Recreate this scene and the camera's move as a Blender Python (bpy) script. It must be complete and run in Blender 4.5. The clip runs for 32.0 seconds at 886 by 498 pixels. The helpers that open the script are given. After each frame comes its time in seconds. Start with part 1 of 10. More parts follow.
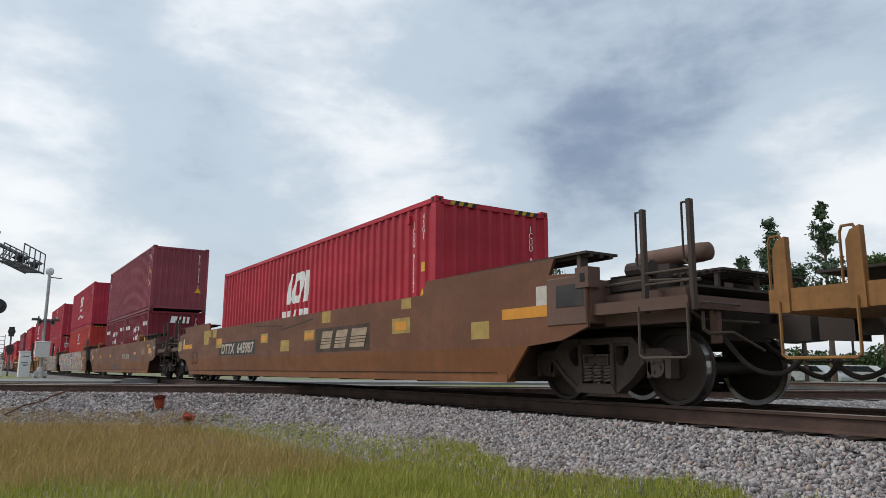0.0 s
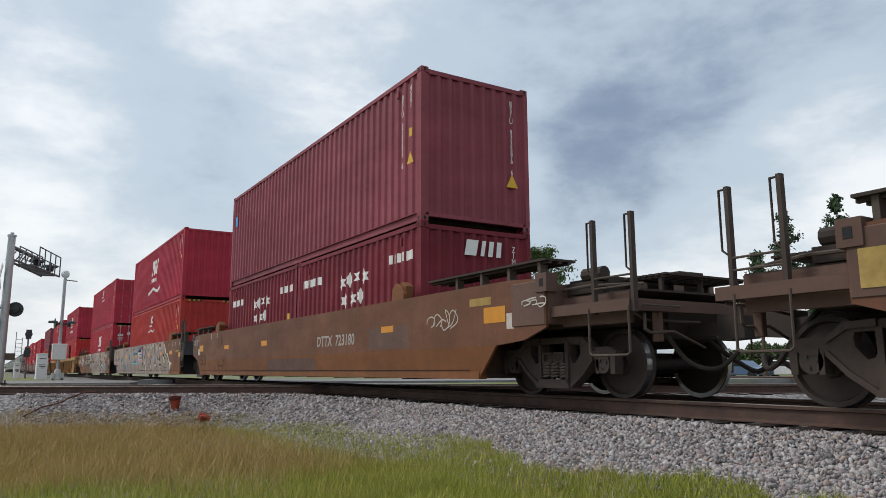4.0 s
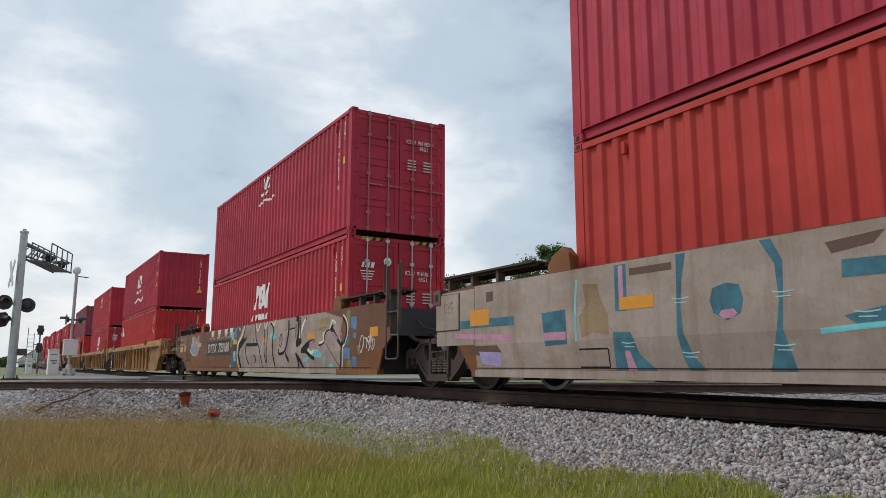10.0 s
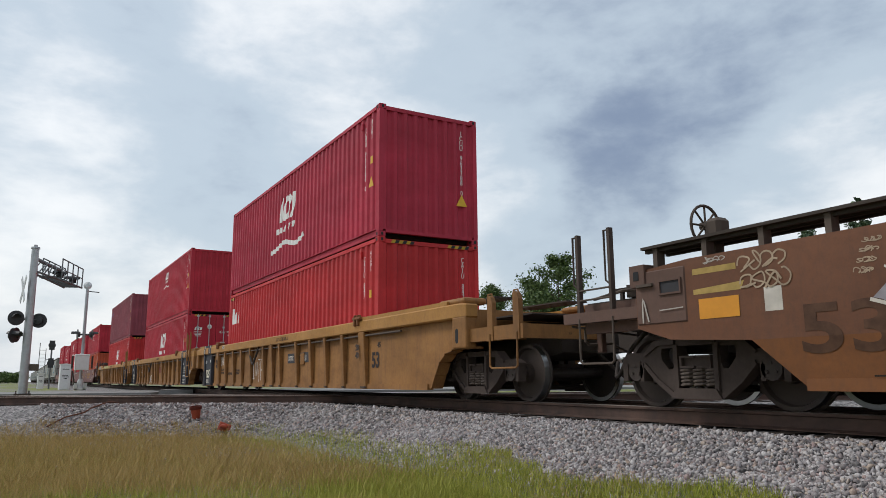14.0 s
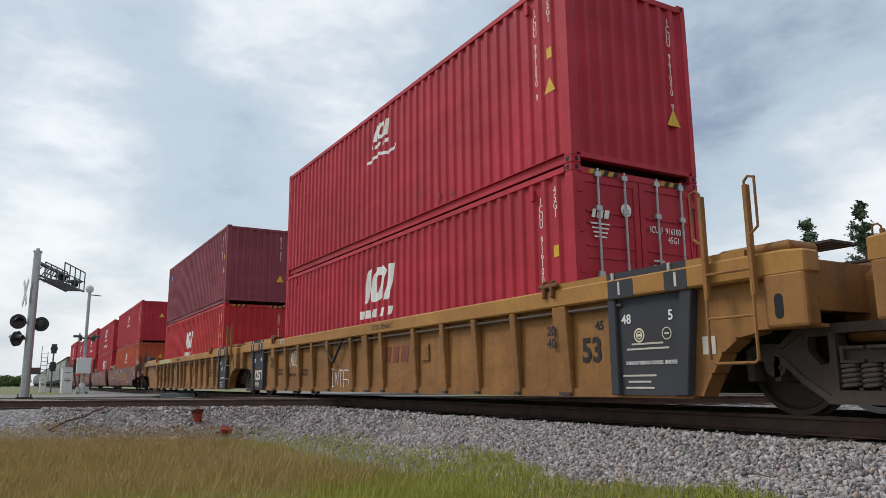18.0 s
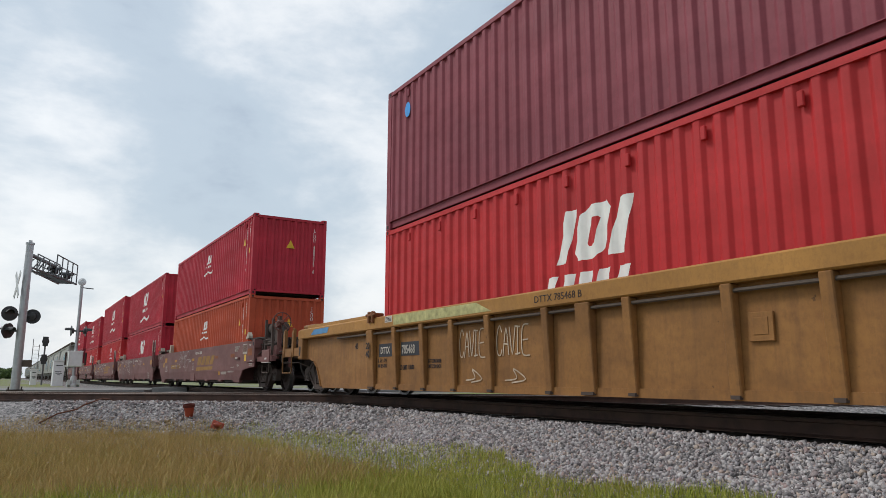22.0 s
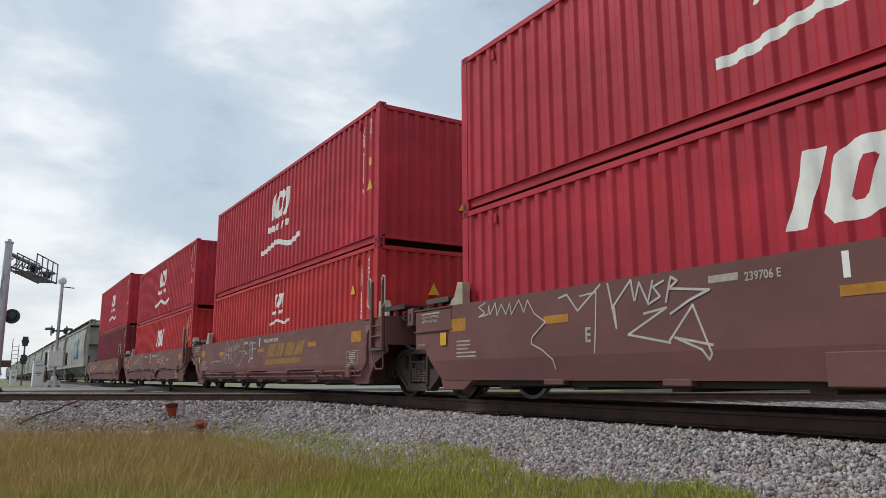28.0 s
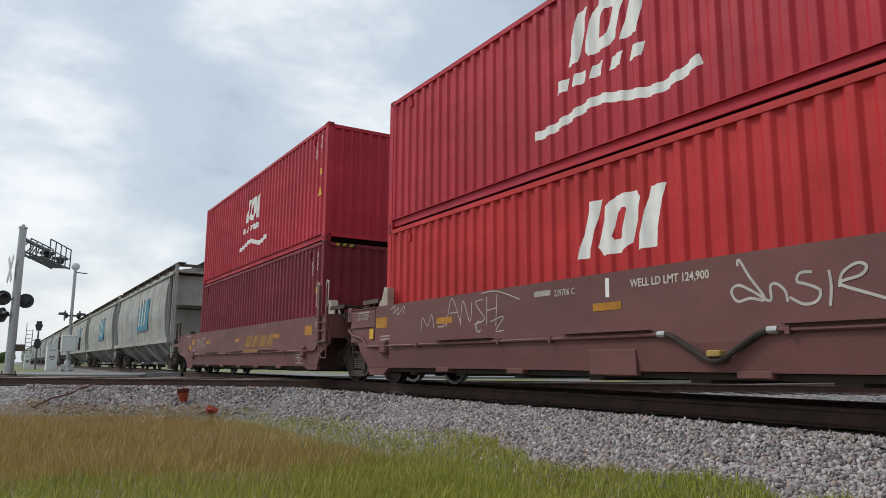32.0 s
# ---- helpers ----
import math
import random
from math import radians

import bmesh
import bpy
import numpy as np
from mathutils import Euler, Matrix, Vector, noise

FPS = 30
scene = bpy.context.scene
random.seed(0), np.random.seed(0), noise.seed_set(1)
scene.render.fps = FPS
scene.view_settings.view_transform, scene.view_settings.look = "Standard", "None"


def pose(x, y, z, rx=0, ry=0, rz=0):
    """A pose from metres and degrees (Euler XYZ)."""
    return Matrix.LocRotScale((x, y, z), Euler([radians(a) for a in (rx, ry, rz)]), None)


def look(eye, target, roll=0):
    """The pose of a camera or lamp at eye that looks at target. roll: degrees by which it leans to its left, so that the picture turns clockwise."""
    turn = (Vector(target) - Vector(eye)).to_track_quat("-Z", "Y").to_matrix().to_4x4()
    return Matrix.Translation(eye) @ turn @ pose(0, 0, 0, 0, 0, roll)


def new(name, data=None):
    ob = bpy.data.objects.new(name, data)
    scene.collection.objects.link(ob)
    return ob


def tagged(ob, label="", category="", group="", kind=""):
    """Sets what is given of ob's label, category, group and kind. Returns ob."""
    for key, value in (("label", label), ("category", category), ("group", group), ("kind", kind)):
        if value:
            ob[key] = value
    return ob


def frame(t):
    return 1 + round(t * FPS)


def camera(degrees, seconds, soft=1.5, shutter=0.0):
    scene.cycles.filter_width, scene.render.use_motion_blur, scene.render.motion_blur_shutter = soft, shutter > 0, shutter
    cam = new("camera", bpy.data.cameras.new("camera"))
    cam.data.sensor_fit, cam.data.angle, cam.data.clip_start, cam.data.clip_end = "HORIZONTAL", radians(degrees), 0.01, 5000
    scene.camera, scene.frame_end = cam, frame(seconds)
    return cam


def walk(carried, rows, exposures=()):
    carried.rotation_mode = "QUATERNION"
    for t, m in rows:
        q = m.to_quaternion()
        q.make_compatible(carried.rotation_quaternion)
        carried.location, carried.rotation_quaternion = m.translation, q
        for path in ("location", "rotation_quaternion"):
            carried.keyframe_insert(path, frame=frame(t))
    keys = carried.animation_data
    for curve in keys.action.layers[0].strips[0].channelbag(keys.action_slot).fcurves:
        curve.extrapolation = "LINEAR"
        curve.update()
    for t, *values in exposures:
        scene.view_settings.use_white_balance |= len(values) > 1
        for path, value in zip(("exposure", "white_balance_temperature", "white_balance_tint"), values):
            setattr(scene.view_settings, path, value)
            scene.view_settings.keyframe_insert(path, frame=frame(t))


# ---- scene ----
cam = camera(63.16, 32.0, 0.75)
# seconds, tilt, lean, turn; the camera is held by hand at one spot, 0.35 m over the rail top
PATH = [
    (0, 99.66, -0.39, 57.34),
    (0.5, 99.28, -0.10, 57.33),
    (1, 99.02, -0.36, 57.13),
    (1.5, 98.72, -0.17, 57.67),
    (2, 98.79, 0.28, 58.08),
    (2.5, 99.01, 0.32, 58.03),
    (3, 99.20, 0.44, 58.64),
    (3.5, 99.44, 0.07, 58.30),
    (4, 99.51, 0.18, 58.39),
    (4.5, 99.97, 0.44, 58.21),
    (6.5, 99.77, -0.49, 58.41),
    (7, 99.66, -0.52, 58.68),
    (7.5, 99.67, -0.58, 58.70),
    (8, 99.48, -0.83, 59.10),
    (8.5, 99.64, -0.66, 58.96),
    (9, 99.68, -0.54, 59.00),
    (9.5, 99.46, -0.20, 59.11),
    (10, 99.33, -0.13, 59.07),
    (10.5, 99.31, -0.53, 58.70),
    (11, 99.40, -0.33, 58.72),
    (11.5, 99.53, -0.25, 59.21),
    (12, 99.94, -0.11, 59.24),
    (12.5, 100.02, 0.33, 59.27),
    (13, 99.89, 0.30, 59.68),
    (13.5, 99.80, 0.27, 59.87),
    (14, 100.17, 0.47, 59.86),
    (14.5, 100.28, 0.56, 59.68),
    (16.5, 100.40, 0.27, 59.70),
    (17, 100.39, 0.18, 59.81),
    (17.5, 100.31, 0.47, 59.67),
    (18, 100.43, 0.50, 60.00),
    (18.5, 100.48, 0.48, 60.09),
    (19, 100.42, 0.40, 60.32),
    (19.5, 100.28, 0.44, 60.41),
    (20, 100.14, 0.27, 60.31),
    (20.5, 99.97, 0.18, 60.35),
    (21, 99.73, 0.20, 60.27),
    (21.5, 100.22, -0.25, 59.46),
    (22, 100.24, -0.20, 59.41),
    (22.5, 99.99, -0.51, 60.06),
    (23, 100.29, -0.40, 60.44),
    (23.5, 100.15, -0.51, 60.32),
    (24, 100.18, -0.28, 60.06),
    (24.5, 100.37, -0.28, 59.78),
    (25, 100.46, -0.34, 59.76),
    (25.5, 100.50, -0.33, 59.75),
    (27.5, 100.23, -0.53, 57.79),
    (28, 100.08, 0.15, 58.21),
    (28.5, 99.82, -0.12, 58.99),
    (29, 99.53, 0.21, 58.08),
    (29.5, 99.49, -0.01, 57.66),
    (30, 99.90, -0.63, 58.25),
    (30.5, 99.62, -0.35, 58.25),
    (31, 99.28, -0.39, 58.34),
    (31.5, 99.11, -0.52, 58.69),
    (32, 99.19, -0.47, 58.94),
]
walk(cam, [(t, pose(0, 0, 0.354, a, b, c)) for t, a, b, c in PATH])

# ---- sky and light: overcast day, thin bright cloud low down, grey-blue cloud overhead ----
world = bpy.data.worlds.new("sky")
scene.world = world
world.use_nodes = True
wt = world.node_tree
wt.nodes.clear()


def wnode(kind, **props):
    n = wt.nodes.new(kind)
    for k, v in props.items():
        n.inputs[k].default_value = v
    return n


sky = wt.nodes.new("ShaderNodeTexSky")
sky.sky_type, sky.sun_disc = "NISHITA", False
sky.sun_elevation, sky.sun_rotation = radians(47), radians(223)
sky.air_density, sky.dust_density = 1.4, 3.0
coord = wt.nodes.new("ShaderNodeTexCoord")
squash = wt.nodes.new("ShaderNodeMapping")
squash.inputs["Scale"].default_value = (1.0, 1.0, 2.1)
squash.inputs["Location"].default_value = (0.35, 0.1, 0.22)
wt.links.new(coord.outputs["Generated"], squash.inputs["Vector"])
big = wnode("ShaderNodeTexNoise", **{"Scale": 2.3, "Detail": 9.0, "Roughness": 0.56, "Distortion": 0.12})
wt.links.new(squash.outputs[0], big.inputs["Vector"])


def bank(az, el, radius, amount, before):
    """A bank of thicker (negative) or thinner cloud round one direction of the sky."""
    dot = wt.nodes.new("ShaderNodeVectorMath")
    dot.operation = "DOT_PRODUCT"
    wt.links.new(coord.outputs["Generated"], dot.inputs[0])
    ca, sa, ce, se = math.cos(radians(az)), math.sin(radians(az)), math.cos(radians(el)), math.sin(radians(el))
    dot.inputs[1].default_value = (-sa * ce, ca * ce, se)
    mr = wt.nodes.new("ShaderNodeMapRange")
    mr.interpolation_type = "SMOOTHSTEP"
    wt.links.new(dot.outputs["Value"], mr.inputs[0])
    mr.inputs[1].default_value, mr.inputs[2].default_value, mr.inputs[3].default_value, mr.inputs[4].default_value = math.cos(radians(radius)), 1.0, 0.0, amount
    add = wt.nodes.new("ShaderNodeMath")
    wt.links.new(before, add.inputs[0])
    wt.links.new(mr.outputs[0], add.inputs[1])
    return add.outputs[0]


small = wnode("ShaderNodeTexNoise", **{"Scale": 6.5, "Detail": 7.0, "Roughness": 0.58, "Distortion": 0.25})
wt.links.new(squash.outputs[0], small.inputs["Vector"])
blend = wt.nodes.new("ShaderNodeMath")
blend.operation = "MULTIPLY_ADD"
wt.links.new(small.outputs["Fac"], blend.inputs[0])
blend.inputs[1].default_value = 0.38
wt.links.new(big.outputs["Fac"], blend.inputs[2])
lift = wnode("ShaderNodeMath")
wt.links.new(blend.outputs[0], lift.inputs[0])
lift.inputs[1].default_value = 0.05 - 0.19
cover = bank(40, 26, 26, -0.26, lift.outputs[0])
cover = bank(75, 12, 12, -0.17, cover)
cover = bank(64, 22, 18, 0.15, cover)
cover = bank(85, 6, 14, 0.16, cover)
cover = bank(33, 8, 16, 0.16, cover)
ramp = wt.nodes.new("ShaderNodeValToRGB")
ramp.color_ramp.interpolation = "EASE"
e = ramp.color_ramp.elements
e[0].position, e[0].color = 0.14, (0.22, 0.28, 0.40, 1)
e[1].position, e[1].color = 0.74, (0.90, 0.925, 0.95, 1)
m = e.new(0.47)
m.color = (0.52, 0.61, 0.70, 1)
wt.links.new(cover, ramp.inputs["Fac"])
bg_cloud = wnode("ShaderNodeBackground", Strength=0.90)
wt.links.new(ramp.outputs["Color"], bg_cloud.inputs["Color"])
bg_sky = wnode("ShaderNodeBackground", Strength=0.10)
wt.links.new(sky.outputs["Color"], bg_sky.inputs["Color"])
mixs = wnode("ShaderNodeMixShader", Fac=0.86)
wt.links.new(bg_sky.outputs[0], mixs.inputs[1])
wt.links.new(bg_cloud.outputs[0], mixs.inputs[2])
wout = wt.nodes.new("ShaderNodeOutputWorld")
wt.links.new(mixs.outputs[0], wout.inputs["Surface"])

sun_data = bpy.data.lights.new("sun", "SUN")
sun_data.energy, sun_data.angle, sun_data.color = 1.40, radians(14), (1.0, 0.97, 0.93)
sun = new("sun", sun_data)
sun.matrix_world = look((-14, -15, 22), (0, 0, 0))
scene.view_settings.exposure = 0.28

# ---- materials ----
def material(name):
    mat = bpy.data.materials.new(name)
    mat.use_nodes = True
    nt = mat.node_tree
    return mat, nt, nt.nodes["Principled BSDF"]


def link(nt, a, b):
    nt.links.new(a, b)


def noise_node(nt, vec, scale, detail=4.0, rough=0.6):
    n = nt.nodes.new("ShaderNodeTexNoise")
    n.inputs["Scale"].default_value, n.inputs["Detail"].default_value, n.inputs["Roughness"].default_value = scale, detail, rough
    if vec is not None:
        link(nt, vec, n.inputs["Vector"])
    return n.outputs["Fac"]


def ramp_node(nt, fac, stops):
    r = nt.nodes.new("ShaderNodeValToRGB")
    els = r.color_ramp.elements
    while len(els) < len(stops):
        els.new(0.5)
    for el, (p, c) in zip(els, stops):
        el.position, el.color = p, (*c, 1) if len(c) == 3 else c
    link(nt, fac, r.inputs["Fac"])
    return r.outputs["Color"]


def mix_node(nt, fac, a, b):
    m = nt.nodes.new("ShaderNodeMix")
    m.data_type = "RGBA"
    for sock, v in ((m.inputs[0], fac), (m.inputs[6], a), (m.inputs[7], b)):
        if isinstance(v, bpy.types.NodeSocket):
            link(nt, v, sock)
        else:
            sock.default_value = v if isinstance(v, float) else (*v, 1)
    return m.outputs[2]


def scaled(nt, sx, sy, sz, space="Object"):
    tc = nt.nodes.new("ShaderNodeTexCoord")
    mp = nt.nodes.new("ShaderNodeMapping")
    mp.inputs["Scale"].default_value = (sx, sy, sz)
    link(nt, tc.outputs[space], mp.inputs["Vector"])
    return mp.outputs[0]


def bump(nt, bsdf, height, strength, dist):
    b = nt.nodes.new("ShaderNodeBump")
    b.inputs["Strength"].default_value, b.inputs["Distance"].default_value = strength, dist
    link(nt, height, b.inputs["Height"])
    link(nt, b.outputs[0], bsdf.inputs["Normal"])


def weathered(name, base, dirt, amount=0.4, rough=0.55, streak=0.5, metal=0.0, spots=None, gloss=0.5, grit=0.0):
    """Painted steel: a base colour, soft fading, vertical streaks of dirt and small rust spots."""
    mat, nt, b = material(name)
    fade = noise_node(nt, scaled(nt, 0.35, 0.35, 0.6), 1.0, 5.0)
    light = tuple(min(1, c * 1.18) for c in base)
    dark = tuple(c * 0.74 for c in base)
    col = ramp_node(nt, fade, [(0.3, dark), (0.7, light)])
    run = noise_node(nt, scaled(nt, 5.0, 5.0, 0.35), 1.0, 6.0, 0.65)
    runs = ramp_node(nt, run, [(0.48, (0, 0, 0)), (0.78, (streak, streak, streak))])
    col = mix_node(nt, runs, col, dirt)
    cloud = noise_node(nt, scaled(nt, 0.8, 0.8, 1.6), 1.0, 8.0, 0.7)
    clouds = ramp_node(nt, cloud, [(0.42, (0, 0, 0)), (0.75, (amount, amount, amount))])
    col = mix_node(nt, clouds, col, dirt)
    if spots:
        sp = noise_node(nt, scaled(nt, 7.0, 7.0, 5.0), 1.0, 5.0, 0.75)
        spf = ramp_node(nt, sp, [(0.66, (0, 0, 0)), (0.72, (1, 1, 1))])
        col = mix_node(nt, spf, col, spots)
    if grit:
        gr = noise_node(nt, scaled(nt, 22.0, 22.0, 14.0), 1.0, 6.0, 0.75)
        col = mix_node(nt, ramp_node(nt, gr, [(0.45, (0, 0, 0)), (0.72, (grit, grit, grit))]), col, dirt)
    link(nt, col, b.inputs["Base Color"])
    rr = ramp_node(nt, cloud, [(0.3, (rough - 0.1,) * 3), (0.8, (min(1, rough + 0.25),) * 3)])
    link(nt, rr, b.inputs["Roughness"])
    b.inputs["Metallic"].default_value = metal
    b.inputs["Specular IOR Level"].default_value = gloss
    fine = noise_node(nt, scaled(nt, 30, 30, 30), 1.0, 4.0)
    bump(nt, b, fine, 0.15, 0.004)
    return mat


def plain(name, base, rough=0.6, metal=0.0, vary=0.15, scale=6.0):
    mat, nt, b = material(name)
    n = noise_node(nt, scaled(nt, scale, scale, scale), 1.0, 5.0)
    col = ramp_node(nt, n, [(0.3, tuple(c * (1 - vary) for c in base)), (0.7, tuple(min(1, c * (1 + vary)) for c in base))])
    link(nt, col, b.inputs["Base Color"])
    b.inputs["Roughness"].default_value, b.inputs["Metallic"].default_value = rough, metal
    b.inputs["Specular IOR Level"].default_value = 0.2 if rough > 0.55 else 0.5
    return mat


M_BROWN = weathered("brown_car_paint", (0.158, 0.056, 0.021), (0.080, 0.034, 0.020), 0.7, 0.7, 0.6, spots=(0.075, 0.034, 0.018), grit=0.5)
M_RUSTBROWN = weathered("rust_orange_car_paint", (0.205, 0.071, 0.016), (0.12, 0.048, 0.02), 0.6, 0.72, 0.5, spots=(0.07, 0.034, 0.018), grit=0.6)
M_PURPLEBROWN = weathered("dusty_brown_car_paint", (0.135, 0.070, 0.050), (0.075, 0.046, 0.037), 0.6, 0.75, 0.40, grit=0.5)
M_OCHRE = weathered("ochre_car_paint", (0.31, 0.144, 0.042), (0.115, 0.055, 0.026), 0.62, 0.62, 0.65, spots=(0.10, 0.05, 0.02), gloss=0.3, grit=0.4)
# brighter ochre with less dirt mixed in, for the top chord and walkway
M_OCHRE_TOP = weathered("brighter_ochre", (0.42, 0.205, 0.05), (0.16, 0.075, 0.03), 0.35, 0.58, 0.25, gloss=0.3, grit=0.4)
M_OXIDE = weathered("mineral_brown_paint", (0.156, 0.057, 0.051), (0.095, 0.047, 0.042), 0.45, 0.66, 0.30, grit=0.4)
M_GREYPAINT = weathered("grey_overpaint", (0.370, 0.300, 0.255), (0.185, 0.120, 0.085), 0.70, 0.75, 0.75, spots=(0.16, 0.08, 0.04), grit=0.35)
M_BLACKPANEL = weathered("faded_black_paint", (0.046, 0.048, 0.058), (0.055, 0.044, 0.036), 0.5, 0.7, 0.3, gloss=0.25)
M_GRIME = weathered("grimy_dark_steel", (0.050, 0.039, 0.034), (0.072, 0.053, 0.042), 0.6, 0.8, 0.3, gloss=0.25, grit=0.5)
M_GRIME_LIGHT = weathered("dusty_steel", (0.115, 0.088, 0.072), (0.07, 0.052, 0.042), 0.6, 0.8, 0.3, gloss=0.25, grit=0.5)
M_WHEEL = weathered("oily_wheel_steel", (0.040, 0.028, 0.024), (0.060, 0.040, 0.031), 0.6, 0.65, 0.2, grit=0.5)
M_RIM = weathered("worn_wheel_rim", (0.16, 0.145, 0.135), (0.07, 0.05, 0.04), 0.6, 0.5, 0.2, 0.4, grit=0.5)
M_TREAD = plain("polished_steel", (0.42, 0.41, 0.40), 0.28, 1.0, 0.1)
M_RED = weathered("crimson_container_paint", (0.47, 0.022, 0.043), (0.20, 0.018, 0.021), 0.32, 0.55, 0.35, gloss=0.30, grit=0.25)
M_RED2 = weathered("faded_crimson_container_paint", (0.44, 0.027, 0.056), (0.19, 0.020, 0.028), 0.32, 0.6, 0.35, gloss=0.30, grit=0.25)
M_SCARLET = weathered("scarlet_container_paint", (0.53, 0.026, 0.030), (0.23, 0.020, 0.017), 0.3, 0.55, 0.3, gloss=0.30, grit=0.25)
M_ORANGE = weathered("orange_red_container_paint", (0.47, 0.038, 0.030), (0.25, 0.030, 0.019), 0.3, 0.6, 0.3, gloss=0.30, grit=0.25)
M_RUSTORANGE = weathered("rusty_orange_container_paint", (0.48, 0.076, 0.030), (0.25, 0.045, 0.02), 0.3, 0.6, 0.3, gloss=0.30, grit=0.25)
M_MAROON = weathered("maroon_container_paint", (0.2, 0.018, 0.031), (0.075, 0.013, 0.019), 0.35, 0.55, 0.3, gloss=0.25, grit=0.25)
M_DKMAROON = weathered("dark_maroon_container_paint", (0.27, 0.060, 0.080), (0.13, 0.027, 0.039), 0.35, 0.55, 0.3, gloss=0.25, grit=0.25)
M_FRAMERUST = weathered("rusty_cast_steel", (0.088, 0.064, 0.055), (0.048, 0.036, 0.031), 0.6, 0.8, 0.3, gloss=0.25, grit=0.6)
M_UNDER = plain("dark_underparts_and_shade", (0.045, 0.036, 0.032), 0.8)
M_WHITE = plain("white_marking_paint", (0.78, 0.77, 0.74), 0.6, 0.0, 0.06)
M_DULLWHITE = plain("dull_white_marking_paint", (0.55, 0.50, 0.44), 0.7, 0.0, 0.15)
M_YELLOW = plain("yellow_decal", (0.66, 0.38, 0.015), 0.55, 0.0, 0.12)
M_HAZARD = plain("dull_hazard_yellow", (0.40, 0.25, 0.03), 0.65, 0.0, 0.25)
M_AMBER = plain("amber_reflector_decal", (0.62, 0.25, 0.012), 0.5, 0.0, 0.10)
M_PALEYELLOW = plain("patched_yellow_paint", (0.38, 0.26, 0.085), 0.7, 0.0, 0.25)
M_BLACK = plain("black_marks_and_hole_shade", (0.02, 0.02, 0.022), 0.6)
M_DARKPLATE = plain("faded_black_patch", (0.045, 0.042, 0.042), 0.7, 0.0, 0.35, 3.0)
M_ARM = plain("weathered_dark_galvanising", (0.15, 0.155, 0.16), 0.6, 0.2, 0.2)
M_GALV = plain("galvanised_steel", (0.40, 0.41, 0.42), 0.45, 0.6, 0.12)
M_ALU = plain("dull_aluminium_paint", (0.52, 0.53, 0.53), 0.5, 0.2, 0.1)
M_CABINET = plain("white_cabinet_enamel", (0.70, 0.71, 0.70), 0.5, 0.0, 0.05)
M_SIGBLACK = plain("black_signal_enamel", (0.025, 0.026, 0.028), 0.5)
M_HOPPER = weathered("pale_grey_hopper_paint", (0.35, 0.35, 0.325), (0.14, 0.125, 0.10), 0.5, 0.6, 0.5)
M_TEAL = plain("teal_marking", (0.05, 0.20, 0.28), 0.6, 0.0, 0.2)


def rail_material():
    mat, nt, b = material("rusty_rail_steel")
    n = noise_node(nt, scaled(nt, 3, 3, 3), 1.0, 8.0, 0.7)
    link(nt, ramp_node(nt, n, [(0.3, (0.040, 0.024, 0.019)), (0.7, (0.115, 0.062, 0.044))]), b.inputs["Base Color"])
    b.inputs["Roughness"].default_value = 0.8
    bump(nt, b, noise_node(nt, scaled(nt, 40, 40, 40), 1.0), 0.3, 0.004)
    return mat


M_RAIL = rail_material()
M_RAILTOP = plain("worn_rail_top", (0.22, 0.18, 0.155), 0.5, 0.5, 0.25)
M_TIE = plain("creosoted_timber", (0.030, 0.022, 0.018), 0.9, 0.0, 0.4, 5.0)
# ---- mesh helpers ----
def part(name, bm, mat, parent=None, label="", smooth=False):
    """Links a bmesh as one mesh object under a thing or a part."""
    me = bpy.data.meshes.new(name)
    bm.to_mesh(me)
    bm.free()
    for mm in mat if isinstance(mat, (list, tuple)) else (mat,):
        me.materials.append(mm)
    if smooth:
        me.polygons.foreach_set("use_smooth", [True] * len(me.polygons))
    ob = new(name, me)
    if parent is not None:
        ob.parent = parent
    if label:
        tagged(ob, label)
    return ob


def share(name, ob, parent, m, label=""):
    """Another object on the same mesh."""
    o = new(name, ob.data)
    o.parent, o.matrix_basis = parent, m
    if label:
        tagged(o, label)
    return o


def box(bm, x0, x1, y0, y1, z0, z1, mi=0):
    v = [bm.verts.new((x, y, z)) for x in (x0, x1) for y in (y0, y1) for z in (z0, z1)]
    for f in ((0, 1, 3, 2), (4, 6, 7, 5), (0, 4, 5, 1), (2, 3, 7, 6), (0, 2, 6, 4), (1, 5, 7, 3)):
        bm.faces.new([v[i] for i in f]).material_index = mi
    return v


def prism(bm, outline, at, mi=0):
    """A solid between two copies of an outline; at(u, v, k) gives the point of copy k (0 or 1)."""
    a = [bm.verts.new(at(u, v, 0)) for u, v in outline]
    b = [bm.verts.new(at(u, v, 1)) for u, v in outline]
    n = len(outline)
    bm.faces.new(a[::-1]).material_index = mi
    bm.faces.new(b).material_index = mi
    for i in range(n):
        bm.faces.new((a[i], a[(i + 1) % n], b[(i + 1) % n], b[i])).material_index = mi


def xz_prism(bm, outline, y0, y1, mi=0):
    prism(bm, outline, lambda u, v, k: (u, (y1, y0)[k], v), mi)


def yz_prism(bm, outline, x0, x1, mi=0):
    prism(bm, outline, lambda u, v, k: ((x0, x1)[k], u, v), mi)


